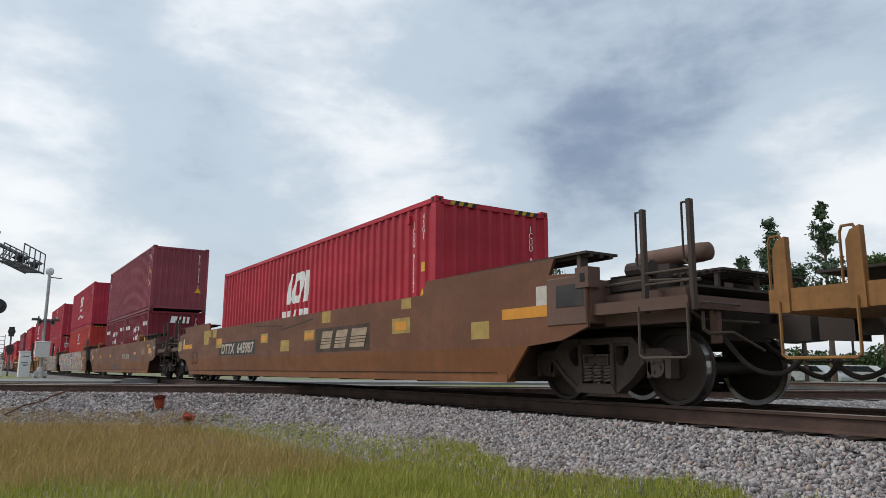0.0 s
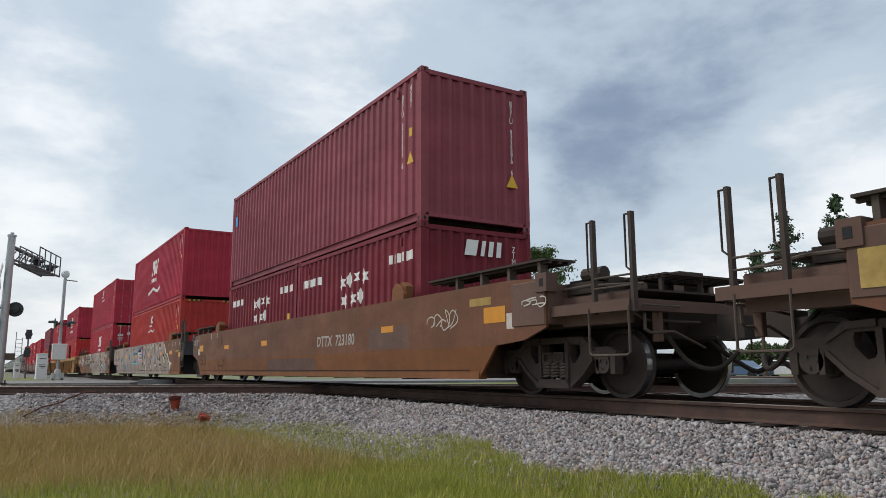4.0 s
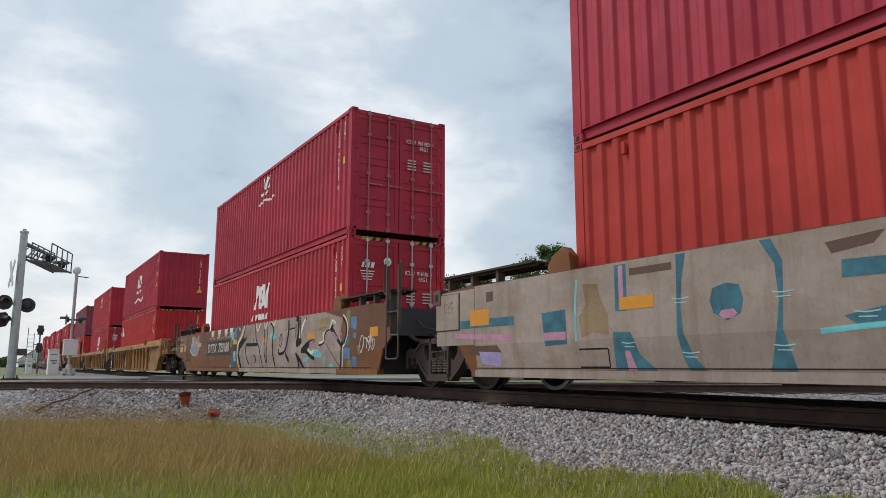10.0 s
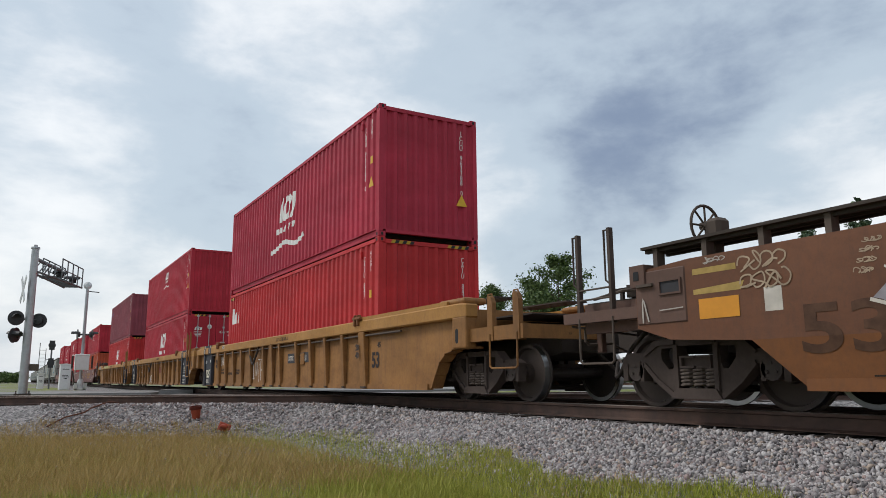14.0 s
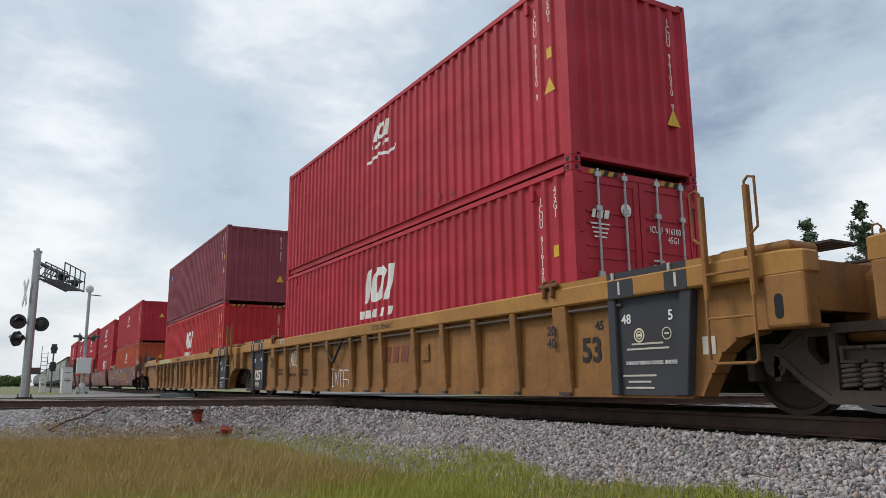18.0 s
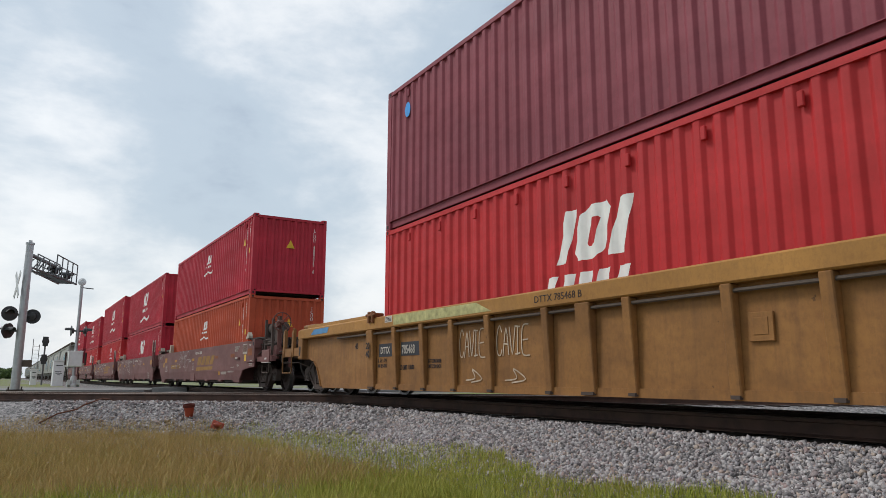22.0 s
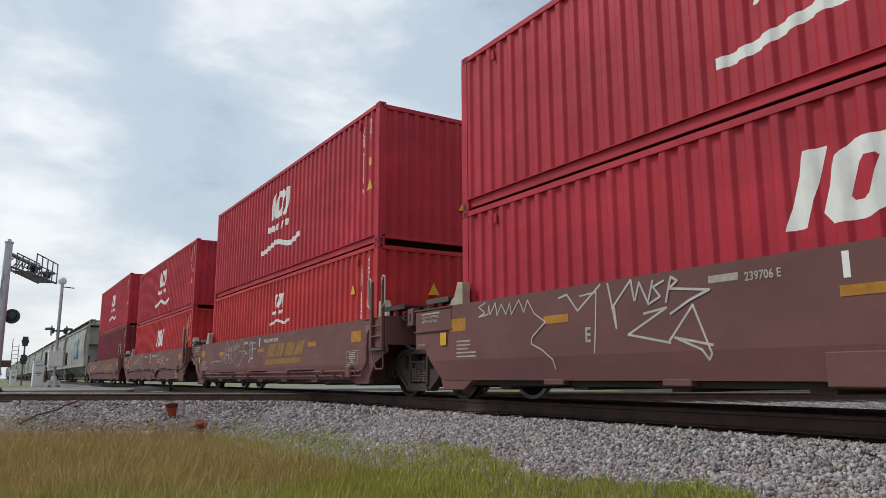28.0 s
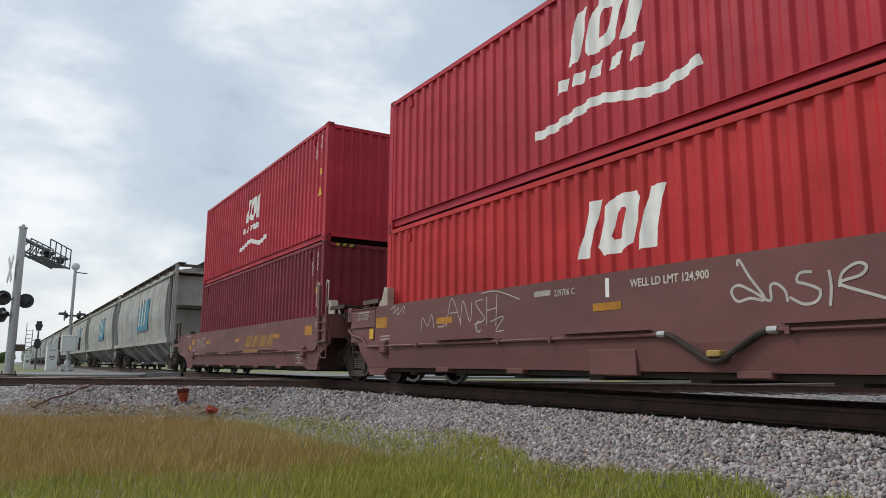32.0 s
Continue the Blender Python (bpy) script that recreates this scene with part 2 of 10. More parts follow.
def rod(bm, p, q, r, n=8, mi=0, r2=None):
    p, q = Vector(p), Vector(q)
    z = (q - p).normalized()
    x = z.orthogonal().normalized()
    y = z.cross(x)
    r2 = r if r2 is None else r2
    rings = [[bm.verts.new(c + (x * math.cos(2 * math.pi * i / n) + y * math.sin(2 * math.pi * i / n)) * rr) for i in range(n)] for c, rr in ((p, r), (q, r2))]
    for i in range(n):
        bm.faces.new((rings[0][i], rings[0][(i + 1) % n], rings[1][(i + 1) % n], rings[1][i])).material_index = mi
    bm.faces.new(rings[0][::-1]).material_index = mi
    bm.faces.new(rings[1]).material_index = mi


def pipe(bm, pts, r, n=6, mi=0):
    """One bent tube through points, mitred at the bends."""
    P = [Vector(p) for p in pts]
    d = [(q - p).normalized() for p, q in zip(P, P[1:])]
    closed = (P[0] - P[-1]).length < 1e-5
    u = d[0].orthogonal().normalized()
    rings = []
    for i, p in enumerate(P):
        a = d[i - 1] if i else (d[-1] if closed else d[0])
        b = d[i] if i < len(d) else (d[0] if closed else d[-1])
        t = (a + b)
        t = t.normalized() if t.length > 1e-4 else b
        u = (u - t * u.dot(t)).normalized()
        v = t.cross(u)
        k = min(1.8, 1 / max(0.4, t.dot(b)))
        rings.append([bm.verts.new(p + (u * math.cos(2 * math.pi * j / n) + v * math.sin(2 * math.pi * j / n)) * r * (k if 0 < i < len(P) - 1 else 1)) for j in range(n)])
    for R, S in zip(rings, rings[1:]):
        for j in range(n):
            bm.faces.new((R[j], R[(j + 1) % n], S[(j + 1) % n], S[j])).material_index = mi
    if not closed:
        bm.faces.new(rings[0][::-1]).material_index = mi
        bm.faces.new(rings[-1]).material_index = mi


def lathe(bm, prof, n, axis="y", centre=(0, 0, 0), mi=0):
    """Turns a profile of (radius, along) round an axis; a closed loop of the profile."""
    c = Vector(centre)
    rings = []
    for r, a in prof:
        ring = []
        for i in range(n):
            w = 2 * math.pi * i / n
            u, v = r * math.cos(w), r * math.sin(w)
            ring.append(bm.verts.new(c + Vector({"y": (u, a, v), "z": (u, v, a), "x": (a, u, v)}[axis])))
        rings.append(ring)
    for a, b in zip(rings, rings[1:]):
        for i in range(n):
            bm.faces.new((a[i], a[(i + 1) % n], b[(i + 1) % n], b[i])).material_index = mi
    bm.faces.new(rings[0][::-1]).material_index = mi
    bm.faces.new(rings[-1]).material_index = mi


def fresh():
    return bmesh.new()


def bevelled(ob, w=0.01, seg=1):
    md = ob.modifiers.new("bevel", "BEVEL")
    md.width, md.segments, md.limit_method = w, seg, "ANGLE"
    return ob


def array_mesh(name, verts, faces, mat, smooth=False):
    """A mesh from numpy arrays of points and of triangles or quads."""
    me = bpy.data.meshes.new(name)
    k = faces.shape[1]
    me.vertices.add(len(verts))
    me.vertices.foreach_set("co", np.asarray(verts, np.float32).ravel())
    me.loops.add(faces.size)
    me.loops.foreach_set("vertex_index", np.asarray(faces, np.int32).ravel())
    me.polygons.add(len(faces))
    me.polygons.foreach_set("loop_start", np.arange(0, faces.size, k, dtype=np.int32))
    me.polygons.foreach_set("loop_total", np.full(len(faces), k, np.int32))
    me.update(calc_edges=True)
    me.validate()
    me.materials.append(mat)
    if smooth:
        me.polygons.foreach_set("use_smooth", [True] * len(me.polygons))
    return me


# ---- plan ----
TRACK = 7.404          # the main track's centre line, along x
GAUGE = 1.435
CROSS_AT = Vector((-16.2, TRACK, 0))     # where the other track crosses
CROSS_DIR = Vector((0.57, 0.82, 0)).normalized()


def bed(x, y):
    """Height of the ground: ballast beds of both tracks, falling to the grass."""
    def shoulder(d):
        d = abs(d)
        if d < 1.55:
            return -0.20
        return max(-0.20 - (d - 1.55) * 0.36, -9)
    d1 = y - TRACK
    rel = Vector((x, y, 0)) - CROSS_AT
    d2 = rel.x * CROSS_DIR.y - rel.y * CROSS_DIR.x
    hh = max(shoulder(d1), shoulder(d2) if rel.length < 40 else -9)
    near = -0.78
    if d1 > 0:
        near = -0.45
    road = 1.0 if -52 < x < -25.5 else 0.0
    if d2 < 0 and y < TRACK and x < -18:
        near = -0.30
    if road:
        near = -0.24
    return max(hh, near) + 0.02 * noise.noise((x * 0.8, y * 0.8, 0))


def ground_material():
    mat, nt, b = material("ground_earth")
    pos = scaled(nt, 1, 1, 1)
    n1 = noise_node(nt, pos, 0.15, 6.0)
    n2 = noise_node(nt, pos, 9.0, 6.0, 0.7)
    grass = ramp_node(nt, n2, [(0.3, (0.07, 0.095, 0.016)), (0.55, (0.16, 0.185, 0.030)), (0.8, (0.24, 0.22, 0.07))])
    dirt = ramp_node(nt, n2, [(0.3, (0.11, 0.10, 0.088)), (0.7, (0.25, 0.235, 0.21))])
    f = ramp_node(nt, n1, [(0.47, (0, 0, 0)), (0.56, (1, 1, 1))])
    link(nt, mix_node(nt, f, grass, dirt), b.inputs["Base Color"])
    b.inputs["Roughness"].default_value = 0.95
    bump(nt, b, n2, 0.5, 0.03)
    return mat


def ballast_material():
    mat, nt, b = material("crushed_granite")
    pos = scaled(nt, 1, 1, 1)
    vor = nt.nodes.new("ShaderNodeTexVoronoi")
    vor.inputs["Scale"].default_value = 19.0
    link(nt, pos, vor.inputs["Vector"])
    hsv = nt.nodes.new("ShaderNodeSeparateColor")
    link(nt, vor.outputs["Color"], hsv.inputs[0])
    col = ramp_node(nt, hsv.outputs[0], [(0.0, (0.07, 0.065, 0.065)), (0.5, (0.20, 0.188, 0.185)), (1.0, (0.35, 0.325, 0.315))])
    link(nt, col, b.inputs["Base Color"])
    b.inputs["Roughness"].default_value = 0.9
    bump(nt, b, vor.outputs["Distance"], 0.9, 0.05)
    return mat


def asphalt_material():
    mat, nt, b = material("worn_asphalt")
    n = noise_node(nt, scaled(nt, 1, 1, 1), 60.0, 4.0)
    n2 = noise_node(nt, scaled(nt, 1, 1, 1), 0.7, 5.0)
    c = ramp_node(nt, n2, [(0.3, (0.13, 0.13, 0.13)), (0.7, (0.24, 0.235, 0.225))])
    link(nt, mix_node(nt, 0.25, c, ramp_node(nt, n, [(0.3, (0.05, 0.05, 0.05)), (0.7, (0.35, 0.34, 0.33))])), b.inputs["Base Color"])
    b.inputs["Roughness"].default_value = 0.85
    return mat


M_GROUND, M_BALLAST, M_ASPHALT = ground_material(), ballast_material(), asphalt_material()


def ground_sheet():
    """One sheet to the horizon: fine near the tracks, coarse far off."""
    xs = np.concatenate([[-3000, -1200, -600, -300, -160, -90, -60], np.arange(-50, 12, 0.5), [14, 18, 25, 40, 70, 140, 300, 700, 1500, 3000]])
    ys = np.concatenate([[-3000, -1000, -300, -100, -40, -20, -10, -6], np.arange(-4, 22, 0.4), [24, 27, 31, 36, 45, 60, 90, 150, 300, 700, 1500, 3000]])
    v = [(x, y, bed(x, y)) for x in xs for y in ys]
    ny = len(ys)
    me = bpy.data.meshes.new("ground")
    idx = [(i * ny + j, (i + 1) * ny + j, (i + 1) * ny + j + 1, i * ny + j + 1) for i in range(len(xs) - 1) for j in range(ny - 1)]
    me.from_pydata(v, [], idx)
    me.materials.append(M_GROUND)
    me.materials.append(M_BALLAST)
    for p in me.polygons:
        x, y, z = p.center
        rel = Vector((x, y, 0)) - CROSS_AT
        d2 = abs(rel.x * CROSS_DIR.y - rel.y * CROSS_DIR.x)
        if abs(y - TRACK) < 3.9 or (d2 < 3.6 and rel.length < 40) or (TRACK < y < 15 and x > -60):
            p.material_index = 1
        p.use_smooth = True
    return tagged(new("ground", me), "grass and gravel ground around the railway tracks", "ground", kind="structure")


ground_sheet()

RAIL_SEC = [(-0.068, -0.18), (0.068, -0.18), (0.068, -0.170), (0.012, -0.150), (0.009, -0.045), (0.036, -0.035), (0.036, -0.006), (0.028, 0.0), (-0.028, 0.0), (-0.036, -0.006), (-0.036, -0.035), (-0.009, -0.045), (-0.012, -0.150), (-0.068, -0.170)]


def rail(parent, x0, x1, y):
    bm = fresh()
    yz_prism(bm, [(y + u, v) for u, v in RAIL_SEC], x0, x1)
    for f in bm.faces:
        if f.calc_center_median().z > -0.012:
            f.material_index = 1
    return part("rail", bm, (M_RAIL, M_RAILTOP), parent, "rusty steel rail with a worn top")


def track(name, x0, x1, m, label, tie_from, tie_to):
    root = tagged(new(name), label, "railway track", kind="structure")
    root.matrix_world = m
    for sgn in (-1, 1):
        rail(root, x0, x1, sgn * (GAUGE / 2 + 0.036))
    bm = fresh()
    box(bm, -0.115, 0.115, -1.28, 1.28, -0.36, -0.187)
    tie = part("tie", bm, M_TIE, root)
    rnd = random.Random(5)
    x, first = tie_from, True
    while x < tie_to:
        mm = pose(x, rnd.uniform(-0.05, 0.05), rnd.uniform(-0.004, 0.004), 0, 0, rnd.uniform(-1, 1))
        if first:
            tie.matrix_basis, first = mm, False
        else:
            share("tie", tie, root, mm)
        x += 0.52
    return root


main_track = track("track_main", -700, 260, pose(0, TRACK, 0), "main line railway track of rusty rails on wooden ties", -30, 14)
cross_turn = math.degrees(math.atan2(CROSS_DIR.y, CROSS_DIR.x))
cross_track = track("track_crossing", -30, 60, pose(CROSS_AT.x, CROSS_AT.y, -0.002, 0, 0, cross_turn), "second railway track crossing the main line on the level", -24, 24)
# ---- lettering and flat marks ----
def letters(name, text, size, mat, parent, m, stretch=1.0, label="", align="LEFT", spacing=1.0, lead=1.0, width=None, bold=0.0):
    """Painted writing as a flat mesh 2 mm thick, in the xy plane of m."""
    cu = bpy.data.curves.new(name, "FONT")
    cu.body, cu.size, cu.extrude, cu.align_x, cu.space_character, cu.space_line = text, size, 0.001, align, spacing, lead
    cu.resolution_u, cu.offset = 5 if size > 0.35 else 2, bold * size
    tmp = bpy.data.objects.new(name, cu)
    scene.collection.objects.link(tmp)
    me = bpy.data.meshes.new_from_object(tmp)
    bpy.data.objects.remove(tmp)
    bpy.data.curves.remove(cu)
    if width:
        span = [v.co.x for v in me.vertices]
        stretch = width / (max(span) - min(span))
    me.transform(Matrix.Diagonal((stretch, 1, 1, 1)))
    me.materials.append(mat)
    ob = new(name, me)
    ob.parent, ob.matrix_basis = parent, m
    if label:
        tagged(ob, label)
    return ob


def side_m(x, y, z):
    """Writing on a side that faces the road (towards -y)."""
    return pose(x, y, z, 90, 0, 0)


def front_m(x, y, z):
    """Writing on an end that faces the front of the train (+x)."""
    return pose(x, y, z, 90, 0, 90)


def patch(name, outline, mat, parent, y, label="", t=0.003):
    """A flat painted shape on a side facing -y; outline in x, z."""
    bm = fresh()
    xz_prism(bm, outline, y - t, y)
    return part(name, bm, mat, parent, label)


def rect(x0, x1, z0, z1):
    return [(x0, z0), (x1, z0), (x1, z1), (x0, z1)]


def stroke(bm, pts, w, y, t=0.003, mi=0):
    """A painted line along points (x, z) on a side facing -y."""
    n = len(pts)
    left, right = [], []
    for i, (x, z) in enumerate(pts):
        a, b = pts[max(i - 1, 0)], pts[min(i + 1, n - 1)]
        d = Vector((b[0] - a[0], b[1] - a[1]))
        d = d.normalized() if d.length > 1e-6 else Vector((1, 0))
        left.append((x - d.y * w / 2, z + d.x * w / 2))
        right.append((x + d.y * w / 2, z - d.x * w / 2))
    vs = [[bm.verts.new((x, y - t - 2e-5 * i, z)) for i, (x, z) in enumerate(side)] for side in (left, right)]
    for i in range(n - 1):
        bm.faces.new((vs[0][i], vs[1][i], vs[1][i + 1], vs[0][i + 1])).material_index = mi


def smooth_line(pts, k=6):
    """Catmull-Rom through points."""
    out = []
    P = [pts[0], *pts, pts[-1]]
    for i in range(1, len(P) - 2):
        p0, p1, p2, p3 = (np.array(P[j], float) for j in (i - 1, i, i + 1, i + 2))
        for s in range(k):
            t = s / k
            out.append(tuple(0.5 * (2 * p1 + (p2 - p0) * t + (2 * p0 - 5 * p1 + 4 * p2 - p3) * t * t + (3 * p1 - p0 - 3 * p2 + p3) * t ** 3)))
    out.append(tuple(pts[-1]))
    return out


# ---- containers ----
FOLDS = (0.29, 0.47, 0.81)      # folds of one corrugation, in parts of its pitch
DEEP = 0.039


def corrugated(length, z0, z1, pitch, depth, thick=0.03):
    """Corrugated sheet along x from -length/2, outside at y = 0, in to +y."""
    n = max(1, round(length / pitch))
    p = length / n
    prof = []
    for i in range(n):
        a = -length / 2 + i * p
        corners = [(a, 0.0), (a + p * FOLDS[0], 0.0), (a + p * FOLDS[1], depth), (a + p * FOLDS[2], depth), (a + p, 0.0)]
        for (x0, y0), (x1, y1) in zip(corners, corners[1:]):
            prof += [(x0 + (x1 - x0) * q, y0 + (y1 - y0) * q) for q in (0.0, 0.16, 0.84)]      # pressed folds with a small radius
    prof.append((length / 2, 0.0))
    k = len(prof)
    v = [(x, y, z) for z in (z0, z1) for x, y in prof] + [(x, y + thick, z) for z in (z0, z1) for x, y in prof]
    f = []
    for i in range(k - 1):
        f.append((i, i + 1, k + i + 1, k + i))
        f.append((2 * k + i + 1, 2 * k + i, 3 * k + i, 3 * k + i + 1))
        f.append((k + i, k + i + 1, 3 * k + i + 1, 3 * k + i))
        f.append((i + 1, i, 2 * k + i, 2 * k + i + 1))
    return v, f


SHEETS = {}


def sheet_mesh(key, mat):
    if (key, mat.name) not in SHEETS:
        v, f = corrugated(*key)
        me = bpy.data.meshes.new("sheet")
        me.from_pydata(v, [], f)
        me.polygons.foreach_set("use_smooth", [i % 4 == 0 for i in range(len(f))])
        me.update(calc_edges=True)
        for e in me.edges:
            p, q = (me.vertices[i].co for i in e.vertices)
            e.use_edge_sharp = abs(p.z - q.z) < 1e-4
        me.materials.append(mat)
        SHEETS[key, mat.name] = me
    return SHEETS[key, mat.name]


def casting_mesh(mat, memo={}):
    if mat.name not in memo:
        bm = fresh()
        box(bm, -0.089, 0.089, -0.081, 0.081, -0.059, 0.059)
        bmesh.ops.bevel(bm, geom=bm.edges[:], offset=0.012, segments=1, affect="EDGES")
        # thin black boxes stand in for the shaded holes of the casting
        for sy in (-1, 1):
            box(bm, -0.03, 0.03, sy * 0.0805 - 0.002, sy * 0.0805 + 0.002, -0.032, 0.032, 1)
        for sx in (-1, 1):
            box(bm, sx * 0.0885 - 0.002, sx * 0.0885 + 0.002, -0.026, 0.026, -0.032, 0.032, 1)
        me = bpy.data.meshes.new("corner_casting")
        bm.to_mesh(me)
        bm.free()
        me.materials.append(mat)
        me.materials.append(M_BLACK)
        memo[mat.name] = me
    return memo[mat.name]


def door_leaf(parent, mat, y0, y1, x, H, bars):
    """One door leaf facing +x, with pressed bands and two locking bars."""
    bm = fresh()
    box(bm, x - 0.05, x - 0.02, y0 + 0.01, y1 - 0.01, 0.16, H - 0.12)
    for a, b in ((0.16, 0.28), (H - 0.24, H - 0.12)):
        box(bm, x - 0.02, x - 0.005, y0 + 0.01, y1 - 0.01, a, b)
    for a, b in ((y0 + 0.01, y0 + 0.11), (y1 - 0.11, y1 - 0.01)):
        box(bm, x - 0.02, x - 0.005, a, b, 0.28, H - 0.24)
    leaf = part("door", bm, mat, parent, "steel container door leaf with pressed bands")
    for k in range(4):
        zc = 0.28 + (H - 0.52) * (k + 1) / 5
        for o in ([(y0 + 0.11, zc - 0.10), (y1 - 0.11, zc - 0.10), (y1 - 0.14, zc - 0.06), (y0 + 0.14, zc - 0.06)], [(y0 + 0.11, zc + 0.10), (y0 + 0.14, zc + 0.06), (y1 - 0.14, zc + 0.06), (y1 - 0.11, zc + 0.10)]):
            bm = fresh()
            yz_prism(bm, o, x - 0.021, x - 0.006)
            part("pressed_rib", bm, mat, leaf)
    w = y1 - y0
    for yb in (y0 + w * 0.30, y0 + w * 0.74):
        b2 = fresh()
        rod(b2, (x + 0.022, yb, 0.08), (x + 0.022, yb, H - 0.04), 0.017, 8)
        for zz in (0.14, 0.50, H * 0.48, H - 0.60, H - 0.12):
            box(b2, x - 0.01, x + 0.036, yb - 0.05, yb + 0.05, zz - 0.035, zz + 0.035)
        part("locking_bar", b2, bars, leaf, "upright locking bar")
        b3 = fresh()
        box(b3, x + 0.03, x + 0.045, yb, yb + 0.34, H * 0.40 - 0.015, H * 0.40 + 0.015)
        part("door_handle", b3, bars, leaf)
    yh = y0 + 0.02 if y0 < -0.5 else y1 - 0.02
    for k in range(5):
        b4 = fresh()
        zz = 0.35 + (H - 0.7) * k / 4
        box(b4, x - 0.02, x + 0.015, yh - 0.045, yh + 0.045, zz - 0.05, zz + 0.05)
        part("hinge", b4, mat, leaf)
    return leaf


CON = []      # containers: object, place along the train, height of the base


def container(name, L, H, mat, label, at, base, doors=False, hazard=True, rails=None, vents=(-5.2, 5.2), bars=None):
    root = tagged(new(name), label, "shipping container", "containers on the train")
    CON.append((root, at, base))
    W = 1.219
    hx = L / 2
    rails = rails or mat
    side = (L - 0.30, 0.165, H - 0.105, 0.278, DEEP)
    for sgn in (-1, 1):
        o = new("side_panel", sheet_mesh(side, mat))
        o.parent = root
        o.matrix_basis = pose(0, sgn * (W - 0.012), 0, 0, 0, 0 if sgn < 0 else 180)
        bm = fresh()
        box(bm, -hx + 0.15, hx - 0.15, *sorted((sgn * (W - 0.052), sgn * (W - 0.08))), 0.036, 0.165)
        box(bm, -hx + 0.15, hx - 0.15, *sorted((sgn * (W - 0.009), sgn * (W - 0.10))), 0.165, 0.175)
        part("bottom_rail", bm, rails, root, "recessed steel bottom rail")
        bm = fresh()
        box(bm, -hx + 0.15, hx - 0.15, *sorted((sgn * W, sgn * (W - 0.06))), H - 0.105, H - 0.026)
        part("top_rail", bm, rails, root)
    for sx in (-1, 1):
        for sy in (-1, 1):
            bm = fresh()
            box(bm, *sorted((sx * (hx - 0.002), sx * (hx - 0.155))), *sorted((sy * (W - 0.003), sy * (W - 0.10))), 0.118, H - 0.118)
            part("corner_post", bm, rails, root)
            for z in (0.059, H - 0.059):
                o = new("corner_casting", casting_mesh(rails))
                o.parent = root
                o.matrix_basis = pose(sx * (hx - 0.089), sy * (W - 0.081), z)
        bm = fresh()
        box(bm, *sorted((sx * (hx - 0.004), sx * (hx - 0.10))), -W + 0.16, W - 0.16, H - 0.13, H - 0.045)
        part("end_header", bm, rails, root)
        bm = fresh()
        box(bm, *sorted((sx * (hx - 0.004), sx * (hx - 0.10))), -W + 0.16, W - 0.16, 0.095, 0.165)
        part("end_sill", bm, rails, root)
    end = (2 * W - 0.20, 0.16, H - 0.13, 0.262, 0.045)
    if doors:
        door_leaf(root, mat, -W + 0.10, 0.0, hx - 0.01, H, bars or M_GALV)
        door_leaf(root, mat, 0.0, W - 0.10, hx - 0.01, H, bars or M_GALV)
    else:
        o = new("end_panel", sheet_mesh(end, mat))
        o.parent, o.matrix_basis = root, pose(hx - 0.012, 0, 0, 0, 0, 90)
    o = new("end_panel", sheet_mesh(end, mat))
    o.parent, o.matrix_basis = root, pose(-hx + 0.012, 0, 0, 0, 0, -90)
    bm = fresh()
    box(bm, -hx + 0.1, hx - 0.1, -W + 0.06, W - 0.06, H - 0.085, H - 0.055)
    part("roof", bm, mat, root)
    bm = fresh()
    box(bm, -hx + 0.1, hx - 0.1, -W + 0.06, W - 0.06, 0.125, 0.16)
    for i in range(int(L / 0.6)):
        x = -hx + 0.4 + i * 0.6
        box(bm, x - 0.03, x + 0.03, -W + 0.06, W - 0.06, 0.055, 0.125)
    part("floor_frame", bm, M_UNDER, root, "dark steel floor beams")
    for x in vents if L > 7 else (-2.3, 2.3):
        bm = fresh()
        box(bm, x - 0.035, x + 0.035, -W - 0.012, -W + 0.03, H - 0.36, H - 0.20)
        bevelled(part("vent", bm, mat, root, "small ventilator cover"), 0.01)
    if hazard:
        for sy in (-1, 1):
            bm = fresh()
            y0 = sy * 0.68 - 0.26
            for i in range(6):
                yy = y0 + i * 0.088
                yz_prism(bm, [(yy, H - 0.122), (yy + 0.088, H - 0.122), (yy + 0.128, H - 0.052), (yy + 0.04, H - 0.052)], hx - 0.004, hx - 0.001, i % 2)
            part("hazard_stripe", bm, (M_HAZARD, M_BLACK), root, "yellow and black height warning stripe")
    return root


def wave_depth(x, length, depth=DEEP, pitch=0.278):
    """How far the corrugated side lies back at x."""
    n = max(1, round(length / pitch))
    p = length / n
    f = ((x + length / 2) / p) % 1.0
    a, b, c = FOLDS
    return depth * (0.0 if f < a else (f - a) / (b - a) if f < b else 1.0 if f < c else (1.0 - f) / (1.0 - c))


def on_corrugation(name, bm, mat, root, L, label=""):
    """Flat paint in x, z laid onto the corrugated side, 1.5 mm proud."""
    length = L - 0.30
    n = max(1, round(length / 0.278))
    p = length / n
    xs = [v.co.x for v in bm.verts]
    for i in range(int((min(xs) + length / 2) / p) - 1, int((max(xs) + length / 2) / p) + 2):
        for f in (0.0, *FOLDS):
            bmesh.ops.bisect_plane(bm, geom=bm.verts[:] + bm.edges[:] + bm.faces[:], plane_co=(-length / 2 + (i + f) * p, 0, 0), plane_no=(1, 0, 0))
    for v in bm.verts:
        v.co.y = -1.2085 + wave_depth(v.co.x, length)
    return part(name, bm, mat, root, label, smooth=True)


def side_mark(name, outline, mat, root, L=12.192, label=""):
    bm = fresh()
    bm.faces.new([bm.verts.new((x, 0, z)) for x, z in outline])
    return on_corrugation(name, bm, mat, root, L, label)


